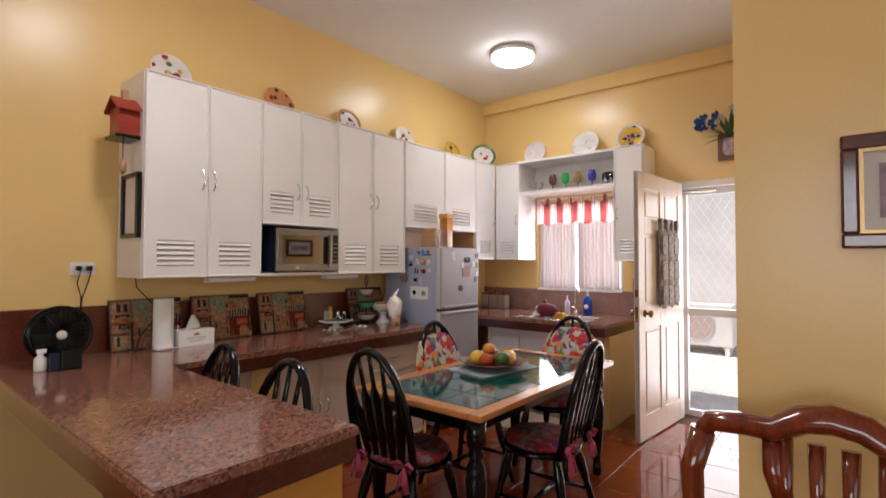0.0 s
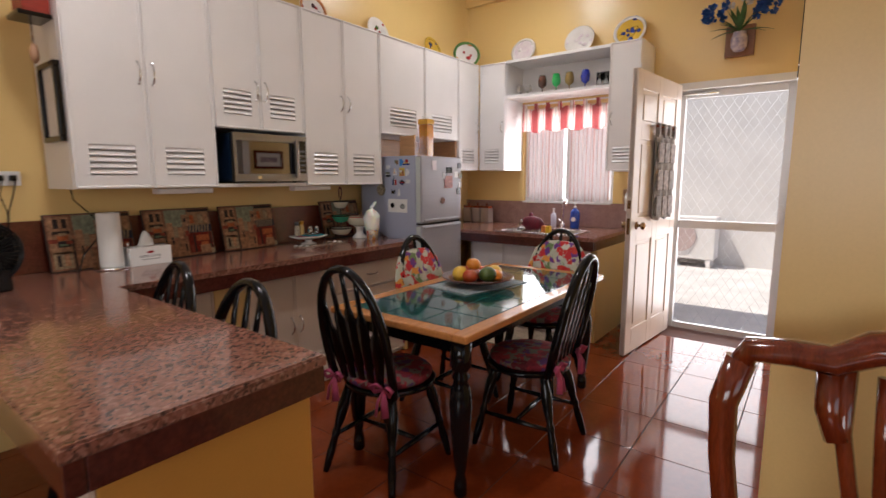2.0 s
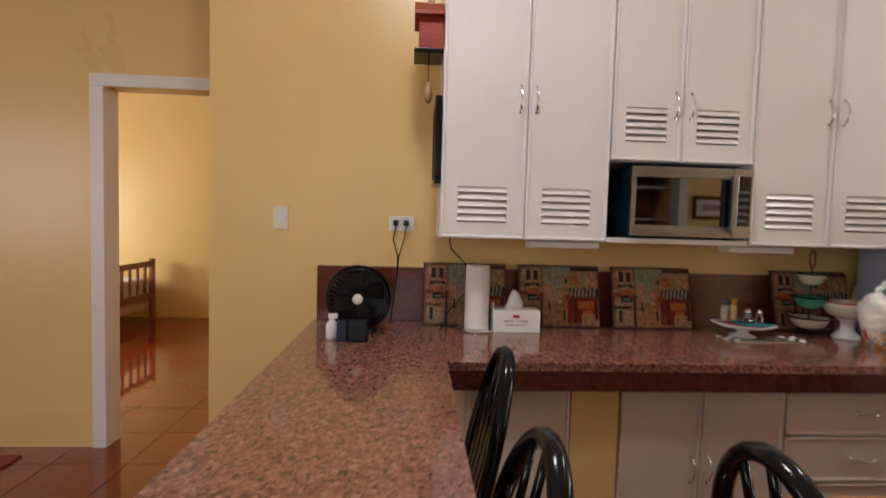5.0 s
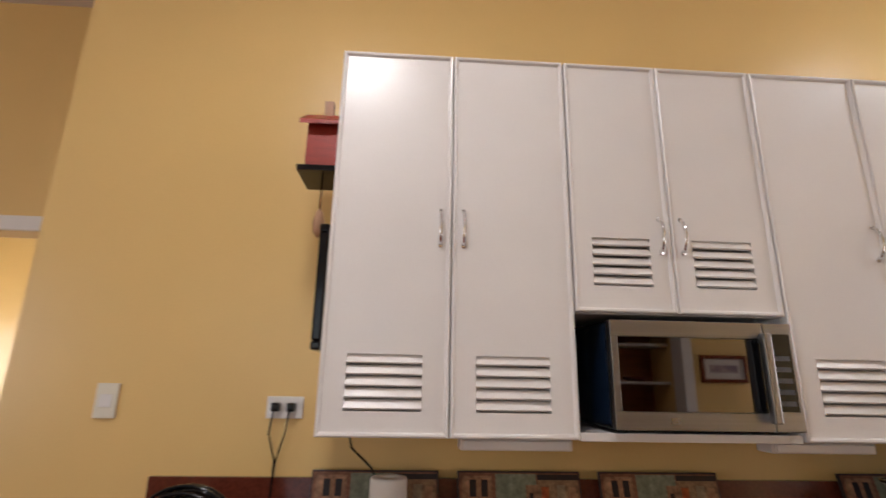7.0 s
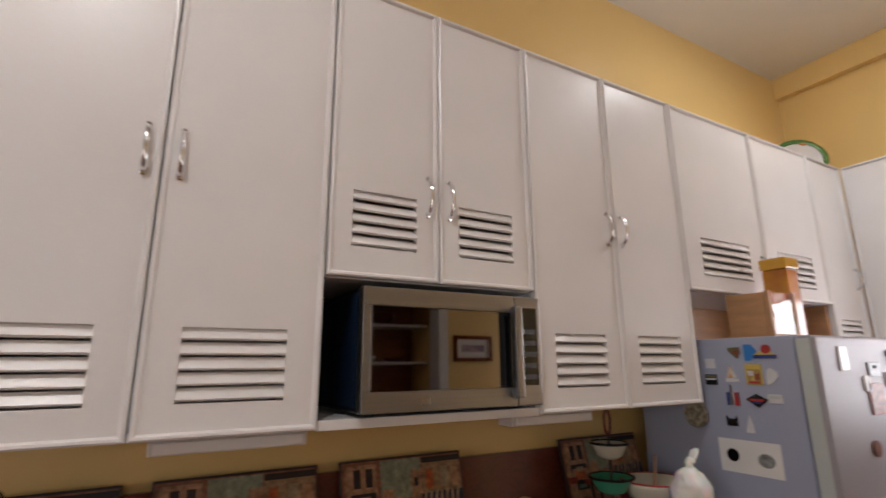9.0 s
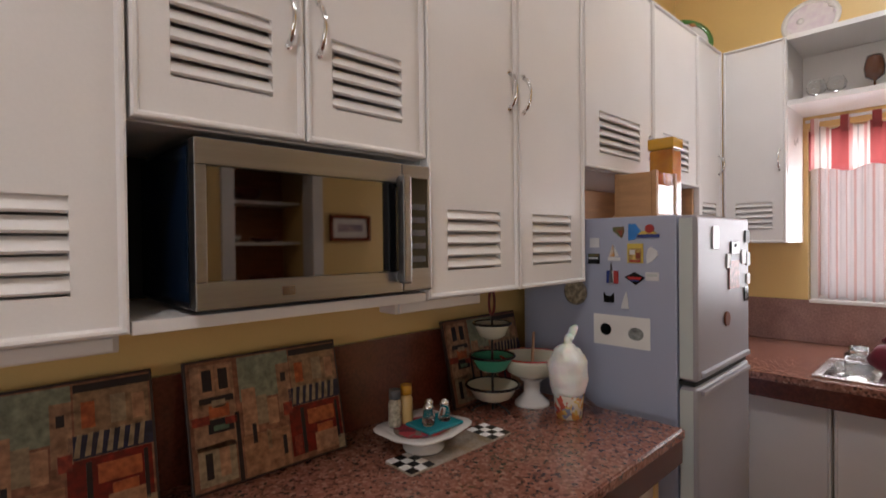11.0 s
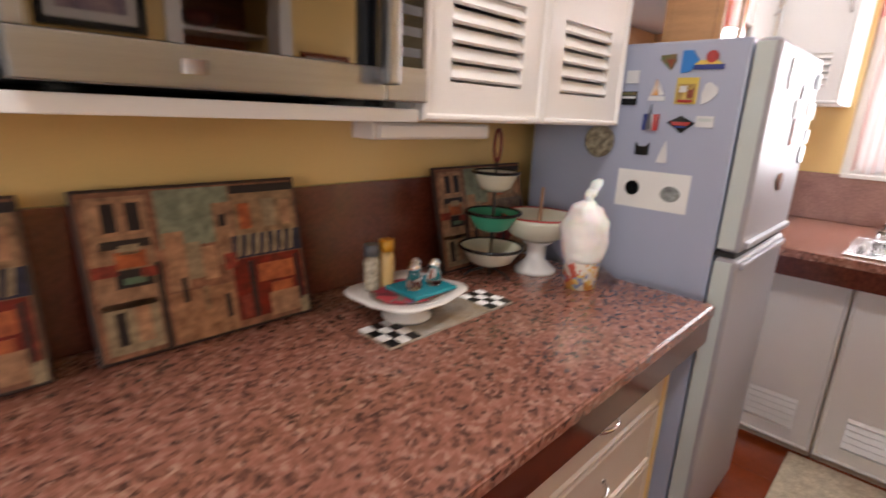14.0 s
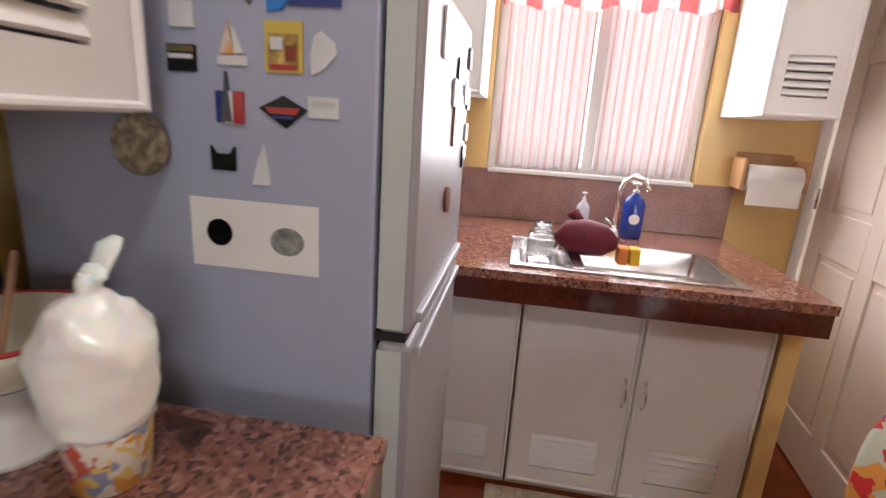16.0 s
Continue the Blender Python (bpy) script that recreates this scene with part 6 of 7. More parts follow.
# tiered stand
ts = thing("tiered_stand", (1.84, -0.20, TOP), "black wire three-tier stand with enamel bowls", "stand")
M_wire = mat("black_iron", (0.02, 0.015, 0.013), 0.45)
part("pole", tube(bmesh.new(), [(1.84, -0.20, TOP + 0.001), (1.84, -0.20, 1.203)], 0.004, 8), M_wire, ts)
part("handle", tube(bmesh.new(), [(1.84 + 0.014 * math.cos(6.2831853 * i / 18), -0.20, 1.246 + 0.042 * math.sin(6.2831853 * i / 18)) for i in range(18)], 0.0045, 8, closed=True), M_redwood0, ts, "dark brown looped handle")
for a in (0.5, 2.6, 4.7):
    part("leg", tube(bmesh.new(), [(1.84, -0.20, TOP + 0.03), (1.84 + 0.06 * math.cos(a), -0.20 + 0.06 * math.sin(a), TOP + 0.015), (1.84 + 0.075 * math.cos(a), -0.20 + 0.075 * math.sin(a), TOP + 0.003)], 0.0035, 6), M_wire, ts)
M_enamel = mat("cream_enamel", (0.74, 0.72, 0.58), 0.2, coat=0.5)
M_genamel = mat("green_enamel", (0.05, 0.36, 0.22), 0.2, coat=0.5)
for z, r, m in ((TOP + 0.035, 0.088, M_enamel), (1.015, 0.074, M_genamel), (1.125, 0.062, M_enamel)):
    bw = part("tier_bowl", lathe(bmesh.new(), [(r * 0.45, 0), (r * 0.72, 0.012), (r * 0.95, 0.045), (r, 0.052), (r * 0.95, 0.052), (r * 0.68, 0.016), (0.006, 0.008)], (1.84, -0.20, z), 28), m, ts)
    part("rim_band", tube(bmesh.new(), [(1.84 + r * 1.01 * math.cos(6.2831853 * i / 30), -0.20 + r * 1.01 * math.sin(6.2831853 * i / 30), z + 0.052) for i in range(30)], 0.0045, 6, closed=True), M_black, bw)

pb = thing("pedestal_bowl", (1.985, -0.265, TOP), "white enamel pedestal colander bowl with red rim", "bowl")
part("pedestal", lathe(bmesh.new(), [(0.062, 0.0005), (0.06, 0.01), (0.028, 0.04), (0.03, 0.08), (0.05, 0.095)], (1.985, -0.265, TOP), 24), C_w, pb)
part("basin", lathe(bmesh.new(), [(0.05, 0.096), (0.085, 0.115), (0.108, 0.155), (0.112, 0.17), (0.106, 0.17), (0.08, 0.12), (0.003, 0.108)], (1.985, -0.265, TOP), 28), M_enamel, pb)
part("rim", tube(bmesh.new(), [(1.985 + 0.111 * math.cos(6.2831853 * i / 30), -0.265 + 0.111 * math.sin(6.2831853 * i / 30), TOP + 0.17) for i in range(30)], 0.003, 6, closed=True), C_r, pb)
spoon = thing("wooden_spoon", (2.01, -0.25, TOP + 0.13), "pale wooden spoon standing in the bowl", "spoon")
part("handle", tube(bmesh.new(), [(1.98, -0.27, TOP + 0.125), (2.06, -0.22, TOP + 0.235)], [0.006, 0.005], 8), M_paleredwood, spoon)

ts.location += Vector((-0.055, 0.005, 0))
pb.location += Vector((-0.055, 0.015, 0))
spoon.location += Vector((-0.055, 0.015, 0))


def bag(x, y):
    ob = thing("bag_of_cups", (x, y, TOP), "tied translucent plastic bag holding stacked paper cups", "plastic bag")
    mb = glassy("thin_plastic", (0.96, 0.96, 0.97), 0.25, 1.08)
    b = bmesh.new()
    last = None
    prof = ((0.046, 0.072), (0.058, 0.082), (0.062, 0.10), (0.065, 0.13), (0.065, 0.165), (0.060, 0.19), (0.044, 0.212), (0.026, 0.226), (0.013, 0.236), (0.012, 0.25), (0.008, 0.258))
    fine = [(prof[i][0] + (prof[i + 1][0] - prof[i][0]) * u / 3, prof[i][1] + (prof[i + 1][1] - prof[i][1]) * u / 3) for i in range(len(prof) - 1) for u in range(3)] + [prof[-1]]
    for k, (r, z) in enumerate(fine):
        here = ring(b, (x, y, TOP + z), (1, 0, 0), (0, 1, 0), r, r * 0.92, 40)
        for v in here:
            v.co += noise.noise_vector(v.co * 17) * min(0.010, r * 0.25) + noise.noise_vector(v.co * 48) * min(0.006, r * 0.15)
        if last:
            bridge(b, last, here)
        else:
            b.faces.new(here[::-1])
        last = here
    b.faces.new(last)
    part("cover", b, M_bagw, ob)
    for d in (-1, 1):
        part("tied_ear", tube(bmesh.new(), [(x, y, TOP + 0.235), (x + 0.004 + d * 0.006, y, TOP + 0.252), (x + 0.016 + d * 0.010, y - 0.004, TOP + 0.27 + d * 0.012), (x + 0.026 + d * 0.012, y - 0.006, TOP + 0.276 + d * 0.014)], [0.008, 0.014, 0.017, 0.008], 8, flat=0.35), M_bagw, ob)
    b = bmesh.new()
    vs = [b.verts.new(p) for p in ((x + 0.05, y - 0.03, TOP + 0.06), (x + 0.12, y - 0.06, TOP + 0.002), (x + 0.05, y - 0.065, TOP + 0.002), (x + 0.085, y - 0.01, TOP + 0.004))]
    b.faces.new(vs[:3]), b.faces.new((vs[0], vs[3], vs[1]))
    bmesh.ops.solidify(b, geom=b.faces[:], thickness=0.0008)
    part("loose_corner", b, mb, ob)
    part("cup", lathe(bmesh.new(), [(0.042, 0.001), (0.048, 0.07), (0.05, 0.077)], (x, y, TOP), 22), floral("cup_print", [(0.80, 0.76, 0.66), (0.80, 0.76, 0.66), (0.72, 0.34, 0.08), (0.80, 0.76, 0.66), (0.60, 0.12, 0.08), (0.30, 0.36, 0.55), (0.78, 0.60, 0.20)], 60), ob, "paper cup with orange print")
    return ob


M_bagw = mat("milky_plastic", (0.92, 0.90, 0.86), 0.25, vary=0.03, scale=25, bump=0.4, grain_scale=55)
M_bagw.node_tree.nodes["Principled BSDF"].inputs["Subsurface Weight"].default_value = 0.4
bag(1.91, -0.41)

# ---- magnets and notes on the refrigerator ----
FXS, FYF = 2.14, -0.722


MAG, MAGZ = 0.02, -0.012      # all magnets sit this much further back and lower


C_bl = mat("magnet_blue", (0.03, 0.22, 0.62), 0.35)
C_grn = mat("magnet_green", (0.06, 0.16, 0.06), 0.4, alt=(0.22, 0.10, 0.05), scale=60)
C_wht = mat("magnet_white", (0.74, 0.74, 0.74), 0.4)
C_photo = printed("magnet_photo", (0.62, 0.45, 0.14), (0.35, 0.07, 0.04), 60)
C_org = mat("magnet_orange", (0.68, 0.30, 0.04), 0.4, alt=(0.7, 0.68, 0.62), scale=30)
def magnet(y, z, pieces, label):
    """A souvenir magnet: flat pieces (colour, outline of y and z from its centre), stacked outwards."""
    ob = thing("fridge_magnet", (FXS, y + MAG, z + MAGZ), label, "magnet", "magnets on the refrigerator")
    for k, (m, outline) in enumerate(pieces):
        b = bmesh.new()
        for dy, dz in outline:
            for x in (FXS - 0.001, FXS - 0.005 - 0.0012 * k):
                b.verts.new((x, y + MAG + dy, z + MAGZ + dz))
        bmesh.ops.convex_hull(b, input=b.verts)
        part("piece" if k else "base", b, m, ob)
    return ob


def rect(w, h, dy=0.0, dz=0.0):
    return [(dy + a * w / 2, dz + b * h / 2) for a in (-1, 1) for b in (-1, 1)]


def disc(w, h, dy=0.0, dz=0.0):
    return [(dy + w / 2 * math.cos(0.5236 * q), dz + h / 2 * math.sin(0.5236 * q)) for q in range(12)]


C_yel, C_dkred = mat("magnet_yellow", (0.70, 0.52, 0.10), 0.4), mat("magnet_rust", (0.26, 0.06, 0.03), 0.4)
magnet(-0.49, 1.492, [(C_grn, [(0.021, 0.016), (-0.018, 0.018), (-0.02, 0.0), (-0.01, -0.022), (0.02, 0.004)]), (C_dkred, [(0.004, 0.004), (-0.016, 0.006), (-0.010, -0.018)])], "green and brown map-shaped souvenir magnet")
magnet(-0.545, 1.49, [(C_bl, [(0.02, 0.028), (-0.004, 0.027), (-0.022, 0.004), (-0.018, -0.006), (0.0, -0.026), (0.02, -0.028)])], "bright blue country-shaped magnet")
magnet(-0.592, 1.488, [(C_b, rect(0.074, 0.012, 0, -0.012)), (C_yel, [(0.036, -0.006), (-0.032, -0.006), (-0.018, 0.004), (0.02, 0.004)]), (C_r, disc(0.03, 0.03, -0.006, 0.012))], "red, yellow and blue hat magnet with a name plate")
magnet(-0.472, 1.42, [(C_wht, rect(0.044, 0.012, 0, -0.022)), (C_org, [(0.018, -0.014), (0.004, 0.028), (-0.004, -0.014)]), (C_wht, [(-0.005, -0.014), (-0.002, 0.022), (-0.018, -0.012)])], "orange and white sailing boat magnet")
magnet(-0.548, 1.418, [(C_yel, rect(0.054, 0.066)), (C_photo, rect(0.044, 0.046, 0, -0.006)), (C_r, rect(0.036, 0.007, 0, -0.026)), (C_wht, rect(0.018, 0.016, 0.008, 0.004)), (C_dkred, rect(0.014, 0.02, -0.012, -0.008))], "yellow framed picture magnet")
magnet(-0.604, 1.414, [(C_wht, [(0.016, -0.03), (-0.002, -0.022), (-0.02, -0.002), (-0.018, 0.012), (0.002, 0.026), (0.012, 0.02), (0.018, -0.004)])], "white island-shaped magnet on the refrigerator")
magnet(-0.466, 1.335, [(C_b, rect(0.014, 0.044, 0.015)), (C_wht, rect(0.014, 0.044, 0.001)), (C_r, rect(0.015, 0.044, -0.0135)), (M_keys, [(0.012, -0.020), (-0.004, -0.020), (0.004, 0.048)])], "tricolour flag magnet with a tower")
magnet(-0.546, 1.333, [(M_black, [(0.036, 0.004), (0.0, 0.022), (-0.036, 0.004), (-0.004, -0.022)]), (C_r, [(0.026, 0.006), (-0.026, 0.006), (-0.02, -0.003), (0.02, -0.003)]), (C_b, rect(0.03, 0.004, 0, -0.007))], "dark diamond-shaped boat magnet with a red band")
magnet(-0.605, 1.342, [(C_wht, rect(0.044, 0.028)), (M_trim_grey, rect(0.034, 0.008, 0, 0.004))], "pale grey train magnet on the refrigerator")
magnet(-0.452, 1.262, [(M_black, rect(0.038, 0.024, 0, -0.005)), (M_black, [(0.019, 0.006), (0.010, 0.006), (0.019, 0.018)]), (M_black, [(-0.019, 0.006), (-0.010, 0.006), (-0.019, 0.018)])], "black castle-shaped magnet on the refrigerator")
magnet(-0.510, 1.258, [(C_wht, [(0.014, -0.03), (-0.014, -0.03), (-0.012, -0.005), (-0.006, 0.03), (0.006, 0.0)])], "white tower-shaped magnet on the refrigerator")
magnet(-0.398, 1.455, [(C_wht, rect(0.036, 0.034))], "small white square magnet")
magnet(-0.395, 1.398, [(M_black, rect(0.044, 0.036)), (C_grn, rect(0.04, 0.008, 0, 0.012)), (C_wht, rect(0.036, 0.006, 0, 0.002))], "dark striped bus magnet")
note = thing("paper_note", (FXS, -0.503, 1.147), "white sheet of paper with two round pictures", "paper")
part("sheet", cubes((FXS - 0.002, FXS - 0.001, -0.577, -0.372, 1.083, 1.190)), M_paper, note)
part("round_picture", lathe(bmesh.new(), [(0.021, -0.0012), (0.021, -0.0004)], (FXS - 0.002, -0.419, 1.138), 24, axis="X"), M_black, note)
part("round_picture", lathe(bmesh.new(), [(0.027, -0.0012), (0.027, -0.0004)], (FXS - 0.002, -0.528, 1.133), 24, axis="X", sy=0.8), printed("grey_photo", (0.40, 0.42, 0.40), (0.14, 0.14, 0.14), 60), note)
mitt = thing("pot_holder", (FXS - 0.02, -0.335, 1.27), "round brown and cream quilted pot holder hanging", "pot holder")
part("pad", lathe(bmesh.new(), [(0.040, -0.022), (0.048, -0.014), (0.040, -0.004)], (FXS, -0.305, 1.263), 20, axis="X"), printed("quilt_print", (0.50, 0.44, 0.32), (0.07, 0.03, 0.02), 45), mitt)
part("hook", cubes((FXS - 0.012, FXS - 0.001, -0.312, -0.298, 1.310, 1.338), bevel=0.002), C_wht, mitt)


def front_note(x, z, w, h, m, sides=0):
    b = bmesh.new()
    if sides:
        lathe(b, [(w / 2, 0.001), (w / 2, 0.007)], (x, FYF, z), sides, axis="Y")
    else:
        box(b, x - w / 2, x + w / 2, FYF - 0.0055, FYF - 0.001, z - h / 2, z + h / 2, 0.001, 1)
    return solid("fridge_magnet", b, m, (x, FYF, z), "small magnet stuck on the refrigerator door", "magnet", "magnets on the refrigerator")


front_note(2.30, 1.456, 0.055, 0.075, C_l)
front_note(2.50, 1.42, 0.085, 0.045, M_black)
front_note(2.50, 1.428, 0.03, 0.014, C_wht)
front_note(2.645, 1.46, 0.05, 0.045, M_keys)
front_note(2.49, 1.325, 0.11, 0.10, printed("pink_photo", (0.55, 0.22, 0.18), (0.30, 0.08, 0.07), 40))
front_note(2.43, 1.375, 0.04, 0.05, C_wht)
front_note(2.60, 1.385, 0.05, 0.05, C_wht)
front_note(2.655, 1.375, 0.045, 0.05, C_grn)
front_note(2.655, 1.30, 0.04, 0.04, C_wht)
front_note(2.63, 1.245, 0.045, 0.05, M_black)
front_note(2.41, 1.175, 0.05, 0.05, printed("wood_disc", (0.20, 0.06, 0.03), (0.40, 0.20, 0.12), 60), 20)

# ---- lanterns on top of the refrigerator ----
FT = 1.5305
ln = thing("lantern", (2.37, -0.46, FT), "wooden lantern box with glass sides on the refrigerator", "lantern")
for x in (2.28, 2.445):
    for y in (-0.54, -0.40):
        part("post", cubes((x, x + 0.018, y, y + 0.018, FT, FT + 0.17), bevel=0.002), M_nichewood, ln)
part("base", cubes((2.275, 2.468, -0.545, -0.377, FT + 0.0005, FT + 0.014)), M_nichewood, ln)
part("side_board", cubes((2.28, 2.292, -0.521, -0.401, FT + 0.0145, FT + 0.165)), M_nichewood, ln)
part("glass_pane", cubes((2.30, 2.444, -0.536, -0.533, FT + 0.0145, FT + 0.165)), M_glass, ln)
part("flower", lathe(bmesh.new(), [(0.006, 0), (0.03, 0.05), (0.035, 0.09), (0.01, 0.12)], (2.37, -0.46, FT + 0.0145), 12), printed("dried_flower", (0.60, 0.36, 0.28), (0.30, 0.22, 0.10), 50), ln)
jar = thing("tall_jar", (2.54, -0.53, FT), "tall square amber jar on the refrigerator", "jar")
part("body", cubes((2.46, 2.55, -0.525, -0.435, FT + 0.0005, FT + 0.27), bevel=0.008), mat("amber_jar", (0.62, 0.27, 0.02), 0.15, alt=(0.40, 0.13, 0.01), scale=10, coat=0.5), jar)
part("lid", cubes((2.455, 2.555, -0.53, -0.43, FT + 0.271, FT + 0.315), bevel=0.006), mat("amber_lid", (0.70, 0.38, 0.04), 0.2, coat=0.4), jar)

# ---- sink and things round it ----
sk = thing("sink", (3.3, -1.2, 0.80), "stainless steel sink with drainboard set in the worktop", "sink")
M_sink = mat("sink_steel", (0.62, 0.60, 0.59), 0.22, metal=1.0, vary=0.04)
part("rim", cubes((SX0 - 0.012, SX0 + 0.02, SY0 - 0.012, SY1 + 0.012, TOP + 0.001, TOP + 0.008), (SX1 - 0.02, SX1 + 0.012, SY0 - 0.012, SY1 + 0.012, TOP + 0.001, TOP + 0.008), (SX0 + 0.02, SX1 - 0.02, SY0 - 0.012, SY0 + 0.02, TOP + 0.001, TOP + 0.008), (SX0 + 0.02, SX1 - 0.02, SY1 - 0.02, SY1 + 0.012, TOP + 0.001, TOP + 0.008), (SX0 + 0.02, SX1 - 0.02, -1.10, -1.06, TOP + 0.001, TOP + 0.0075), bevel=0.002), M_sink, sk)
for nm, y0, y1, d in (("basin", SY0 + 0.02, -1.10, 0.10), ("drainboard", -1.06, SY1 - 0.02, 0.045)):
    b = bmesh.new()
    x0, x1, z1, z0, k = SX0 + 0.02, SX1 - 0.02, TOP + 0.004, TOP + 0.004 - d, 0.02
    t_ = [b.verts.new(p) for p in ((x0, y0, z1), (x1, y0, z1), (x1, y1, z1), (x0, y1, z1))]
    l_ = [b.verts.new(p) for p in ((x0 + k, y0 + k, z0), (x1 - k, y0 + k, z0), (x1 - k, y1 - k, z0), (x0 + k, y1 - k, z0))]
    b.faces.new(l_)
    for i in range(4):
        b.faces.new((t_[i], t_[(i + 1) % 4], l_[(i + 1) % 4], l_[i]))
    bmesh.ops.bevel(b, geom=[e for e in b.edges if not all(v in t_ for v in e.verts)], offset=0.018, segments=3, affect="EDGES")
    part(nm, b, M_sink, sk)
part("drain", lathe(bmesh.new(), [(0.03, 0), (0.032, 0.002), (0.012, 0.003)], (3.24, -1.34, TOP - 0.0945), 18), M_chrome, sk)
fc = thing("faucet", (3.54, -1.20, TOP), "chrome gooseneck kitchen faucet", "faucet")
part("base", lathe(bmesh.new(), [(0.024, 0), (0.024, 0.02), (0.014, 0.05)], (3.54, -1.20, TOP + 0.0005), 16), M_chrome, fc)
part("spout", tube(bmesh.new(), [(3.54, -1.20, TOP + 0.04), (3.54, -1.20, TOP + 0.20), (3.535, -1.215, TOP + 0.245), (3.50, -1.24, TOP + 0.27), (3.45, -1.27, TOP + 0.262), (3.425, -1.285, TOP + 0.225)], 0.010, 10), M_chrome, fc)
part("lever", tube(bmesh.new(), [(3.54, -1.20, TOP + 0.06), (3.54, -1.16, TOP + 0.085)], 0.006, 8), M_chrome, fc)


def pump_bottle(x, y, r, h, body, label, name="soap_bottle"):
    ob = thing(name, (x, y, TOP), label, "bottle")
    part("body", lathe(bmesh.new(), [(r * 0.9, 0.0005), (r, 0.01), (r, h * 0.62), (r * 0.75, h * 0.72), (r * 0.35, h * 0.78), (r * 0.35, h * 0.82)], (x, y, TOP), 20, sx=0.8), body, ob)
    part("pump", lathe(bmesh.new(), [(r * 0.3, h * 0.821), (r * 0.3, h * 0.87), (0.004, h * 0.88), (0.004, h * 0.96), (r * 0.4, h * 0.965), (r * 0.4, h)], (x, y, TOP), 14), M_trim, ob)
    return ob


bb = pump_bottle(3.65, -1.355, 0.046, 0.235, mat("blue_bottle", (0.01, 0.05, 0.34), 0.2, coat=0.4), "cobalt blue soap bottle with white pump")
part("label_disc", lathe(bmesh.new(), [(0.022, -0.0005), (0.022, 0.0005)], (3.612, -1.355, TOP + 0.085), 18, axis="X"), M_paper, bb)
pump_bottle(3.64, -1.145, 0.028, 0.18, mat("clear_lilac_plastic", (0.62, 0.62, 0.74), 0.2, coat=0.4), "pale lilac soap bottle with pump")
jr = thing("glass_jar", (3.36, -0.95, TOP), "clear glass jar turned upside down on the drainboard", "jar")
part("body", lathe(bmesh.new(), [(0.045, -0.034), (0.052, -0.03), (0.052, 0.05), (0.035, 0.065), (0.035, 0.085), (0.031, 0.085), (0.03, 0.06), (0.046, 0.045)], (3.36, -0.95, TOP), 20), M_glass, jr)
mk = thing("kitchen_mitt", (3.22, -1.07, TOP), "dark maroon quilted mitt by the sink", "mitt")
b = bmesh.new()
tube(b, [(3.24, -0.96, TOP + 0.045), (3.23, -1.0, TOP + 0.062), (3.22, -1.06, TOP + 0.066), (3.215, -1.13, TOP + 0.06), (3.21, -1.17, TOP + 0.052)], [0.02, 0.058, 0.066, 0.056, 0.02], 14)
tube(b, [(3.25, -1.04, TOP + 0.11), (3.27, -1.02, TOP + 0.14), (3.28, -1.0, TOP + 0.13)], [0.02, 0.022, 0.01], 10)
part("cloth", b, mat("maroon_cloth", (0.15, 0.003, 0.018), 0.7, vary=0.2, scale=25, bump=0.4), mk)
for dy, c, nm in ((-1.285, (0.72, 0.40, 0.02), "yellow"), (-1.245, (0.65, 0.20, 0.04), "orange")):
    b = cubes((3.20, 3.26, dy - 0.018, dy + 0.018, TOP - 0.012, TOP + 0.05), bevel=0.008)
    solid("sponge", b, mat(nm + "_sponge", c, 0.9, bump=0.6), (3.23, dy, TOP), nm + " kitchen sponge by the sink rim", "sponge", "sponges")
M_can = mat("canister_taupe", (0.30, 0.23, 0.20), 0.25, coat=0.3)
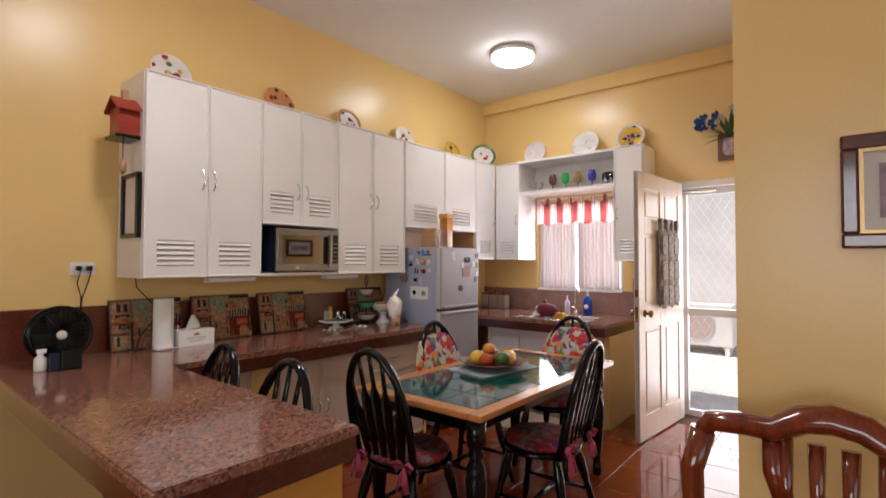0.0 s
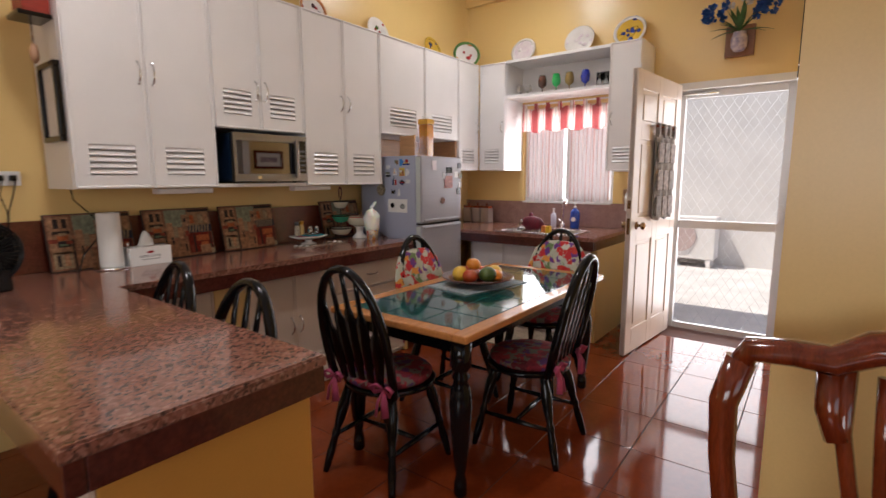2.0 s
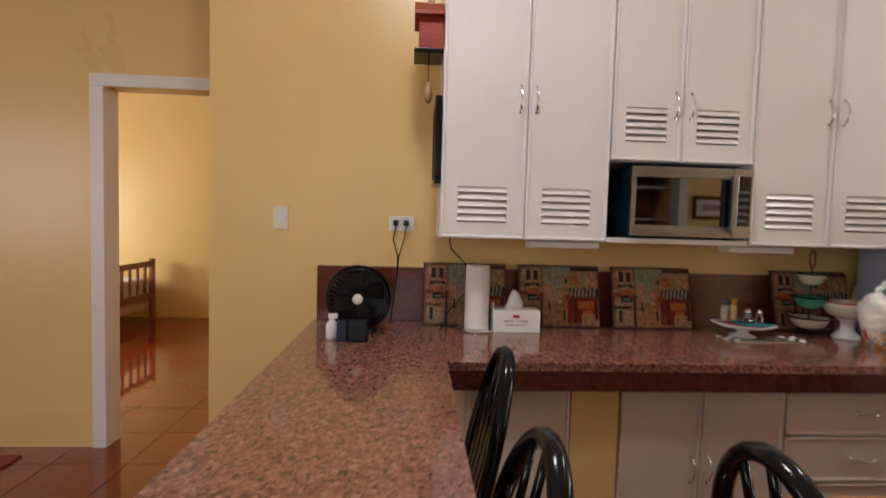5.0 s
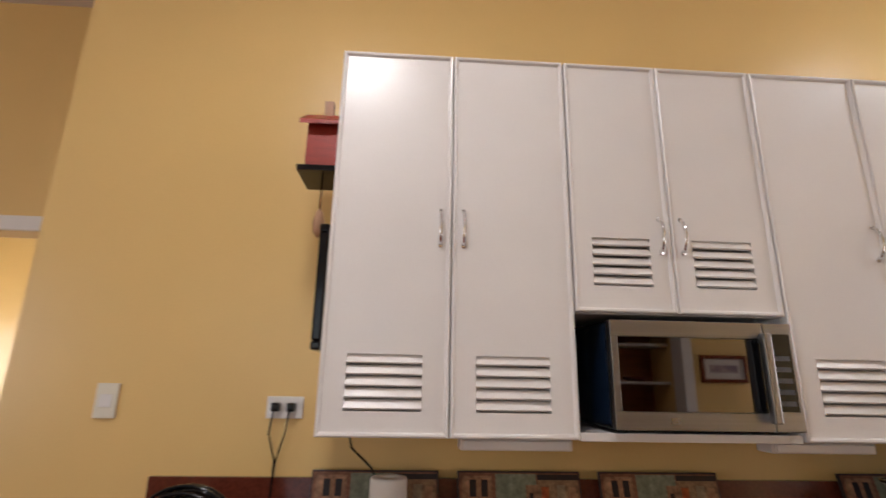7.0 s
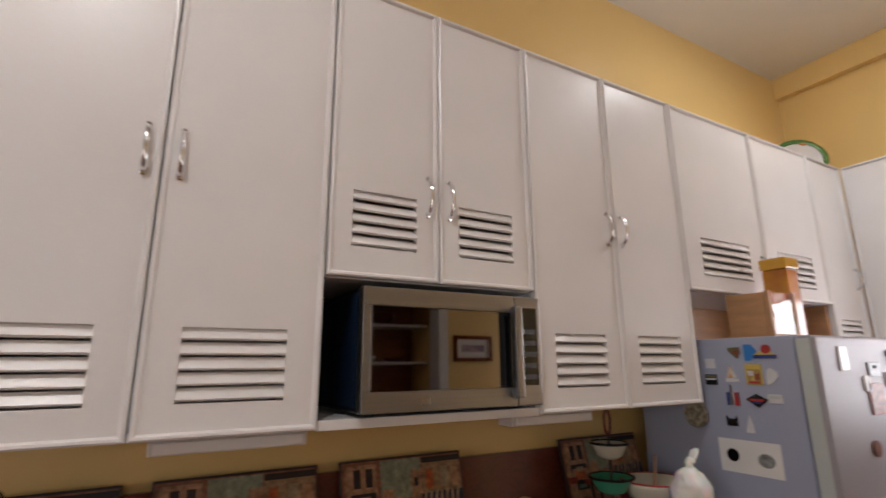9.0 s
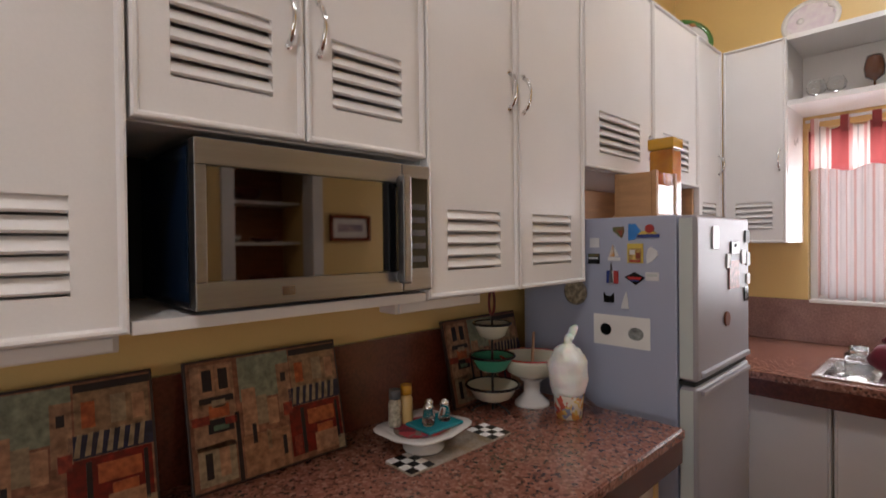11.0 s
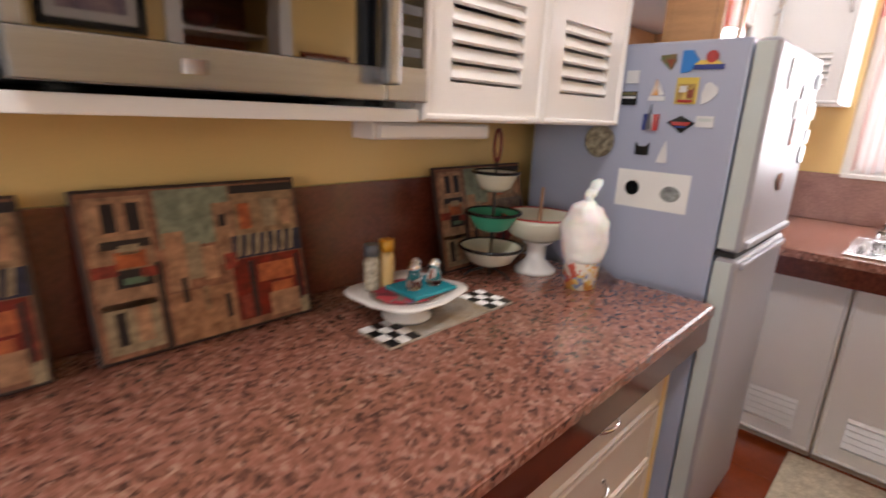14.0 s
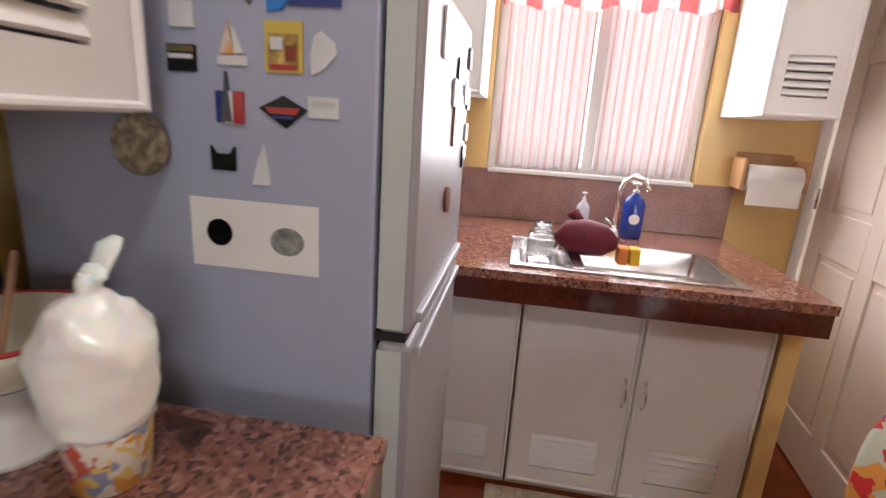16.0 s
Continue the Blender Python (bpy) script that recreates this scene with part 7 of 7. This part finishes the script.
for y in (-0.13, -0.245, -0.36):
    cn = thing("canister", (3.68, y, TOP), "taupe ceramic canister with dark lid on the sink worktop", "canister", "canisters")
    part("body", cubes((3.63, 3.73, y - 0.05, y + 0.05, TOP + 0.0005, TOP + 0.155), bevel=0.012, segs=3), M_can, cn)
    part("lid", cubes((3.635, 3.725, y - 0.045, y + 0.045, TOP + 0.156, TOP + 0.18), bevel=0.008), M_mahog, cn)
    part("finial", lathe(bmesh.new(), [(0.008, 0.18), (0.016, 0.195), (0.004, 0.21)], (3.68, y, TOP), 12), M_mahog, cn)
th = thing("paper_towel_holder", (3.74, -1.76, 1.12), "wooden wall holder with white paper towel roll", "paper towel holder")
part("back_plate", cubes((WIN_X - 0.02, WIN_X - 0.001, -1.88, -1.65, 1.17, 1.29), bevel=0.01), M_nichewood, th)
for y in (-1.895, -1.65):
    part("arm", cubes((3.70, WIN_X - 0.0205, y, y + 0.018, 1.14, 1.27), bevel=0.008), M_nichewood, th)
part("roll", tube(bmesh.new(), [(3.745, -1.872, 1.19), (3.745, -1.655, 1.19)], 0.055, 22), M_paper, th)
part("loose_sheet", cubes((3.688, 3.6895, -1.868, -1.66, 1.08, 1.19)), M_paper, th)

fc.location += Vector((0.02, -0.07, 0))
mk.location += Vector((0.03, -0.055, 0))
jr.location.y -= 0.02
th.location += Vector((0, -0.14, -0.02))

# ---- floor tiles ----
TS = 0.405
fl = bpy.data.objects["floor"]
tile_me = mesh_of("floor_tile", cubes((0.0022, TS - 0.0022, 0.0022, TS - 0.0022, -0.0035, 0.0), bevel=0.0012, segs=1), M_tile)
rest = bmesh.new()
for i in range(-15, 10):
    for j in range(-19, 12):
        x, y = i * TS - 0.02, j * TS - 0.09
        if x + TS > 4.0:
            continue
        if -5 <= i < 10 and -12 <= j < 2:
            t = new("tile", tile_me)
            t.parent = fl
            t.matrix_basis = Matrix.Translation((x, y, 0))
        else:
            box(rest, x + 0.0022, x + TS - 0.0022, y + 0.0022, y + TS - 0.0022, -0.0035, 0)
BASE["floor"] = Vector((0, 0, 0))
tagged(part("far_tiles", rest, M_tile, fl), kind="stuff")
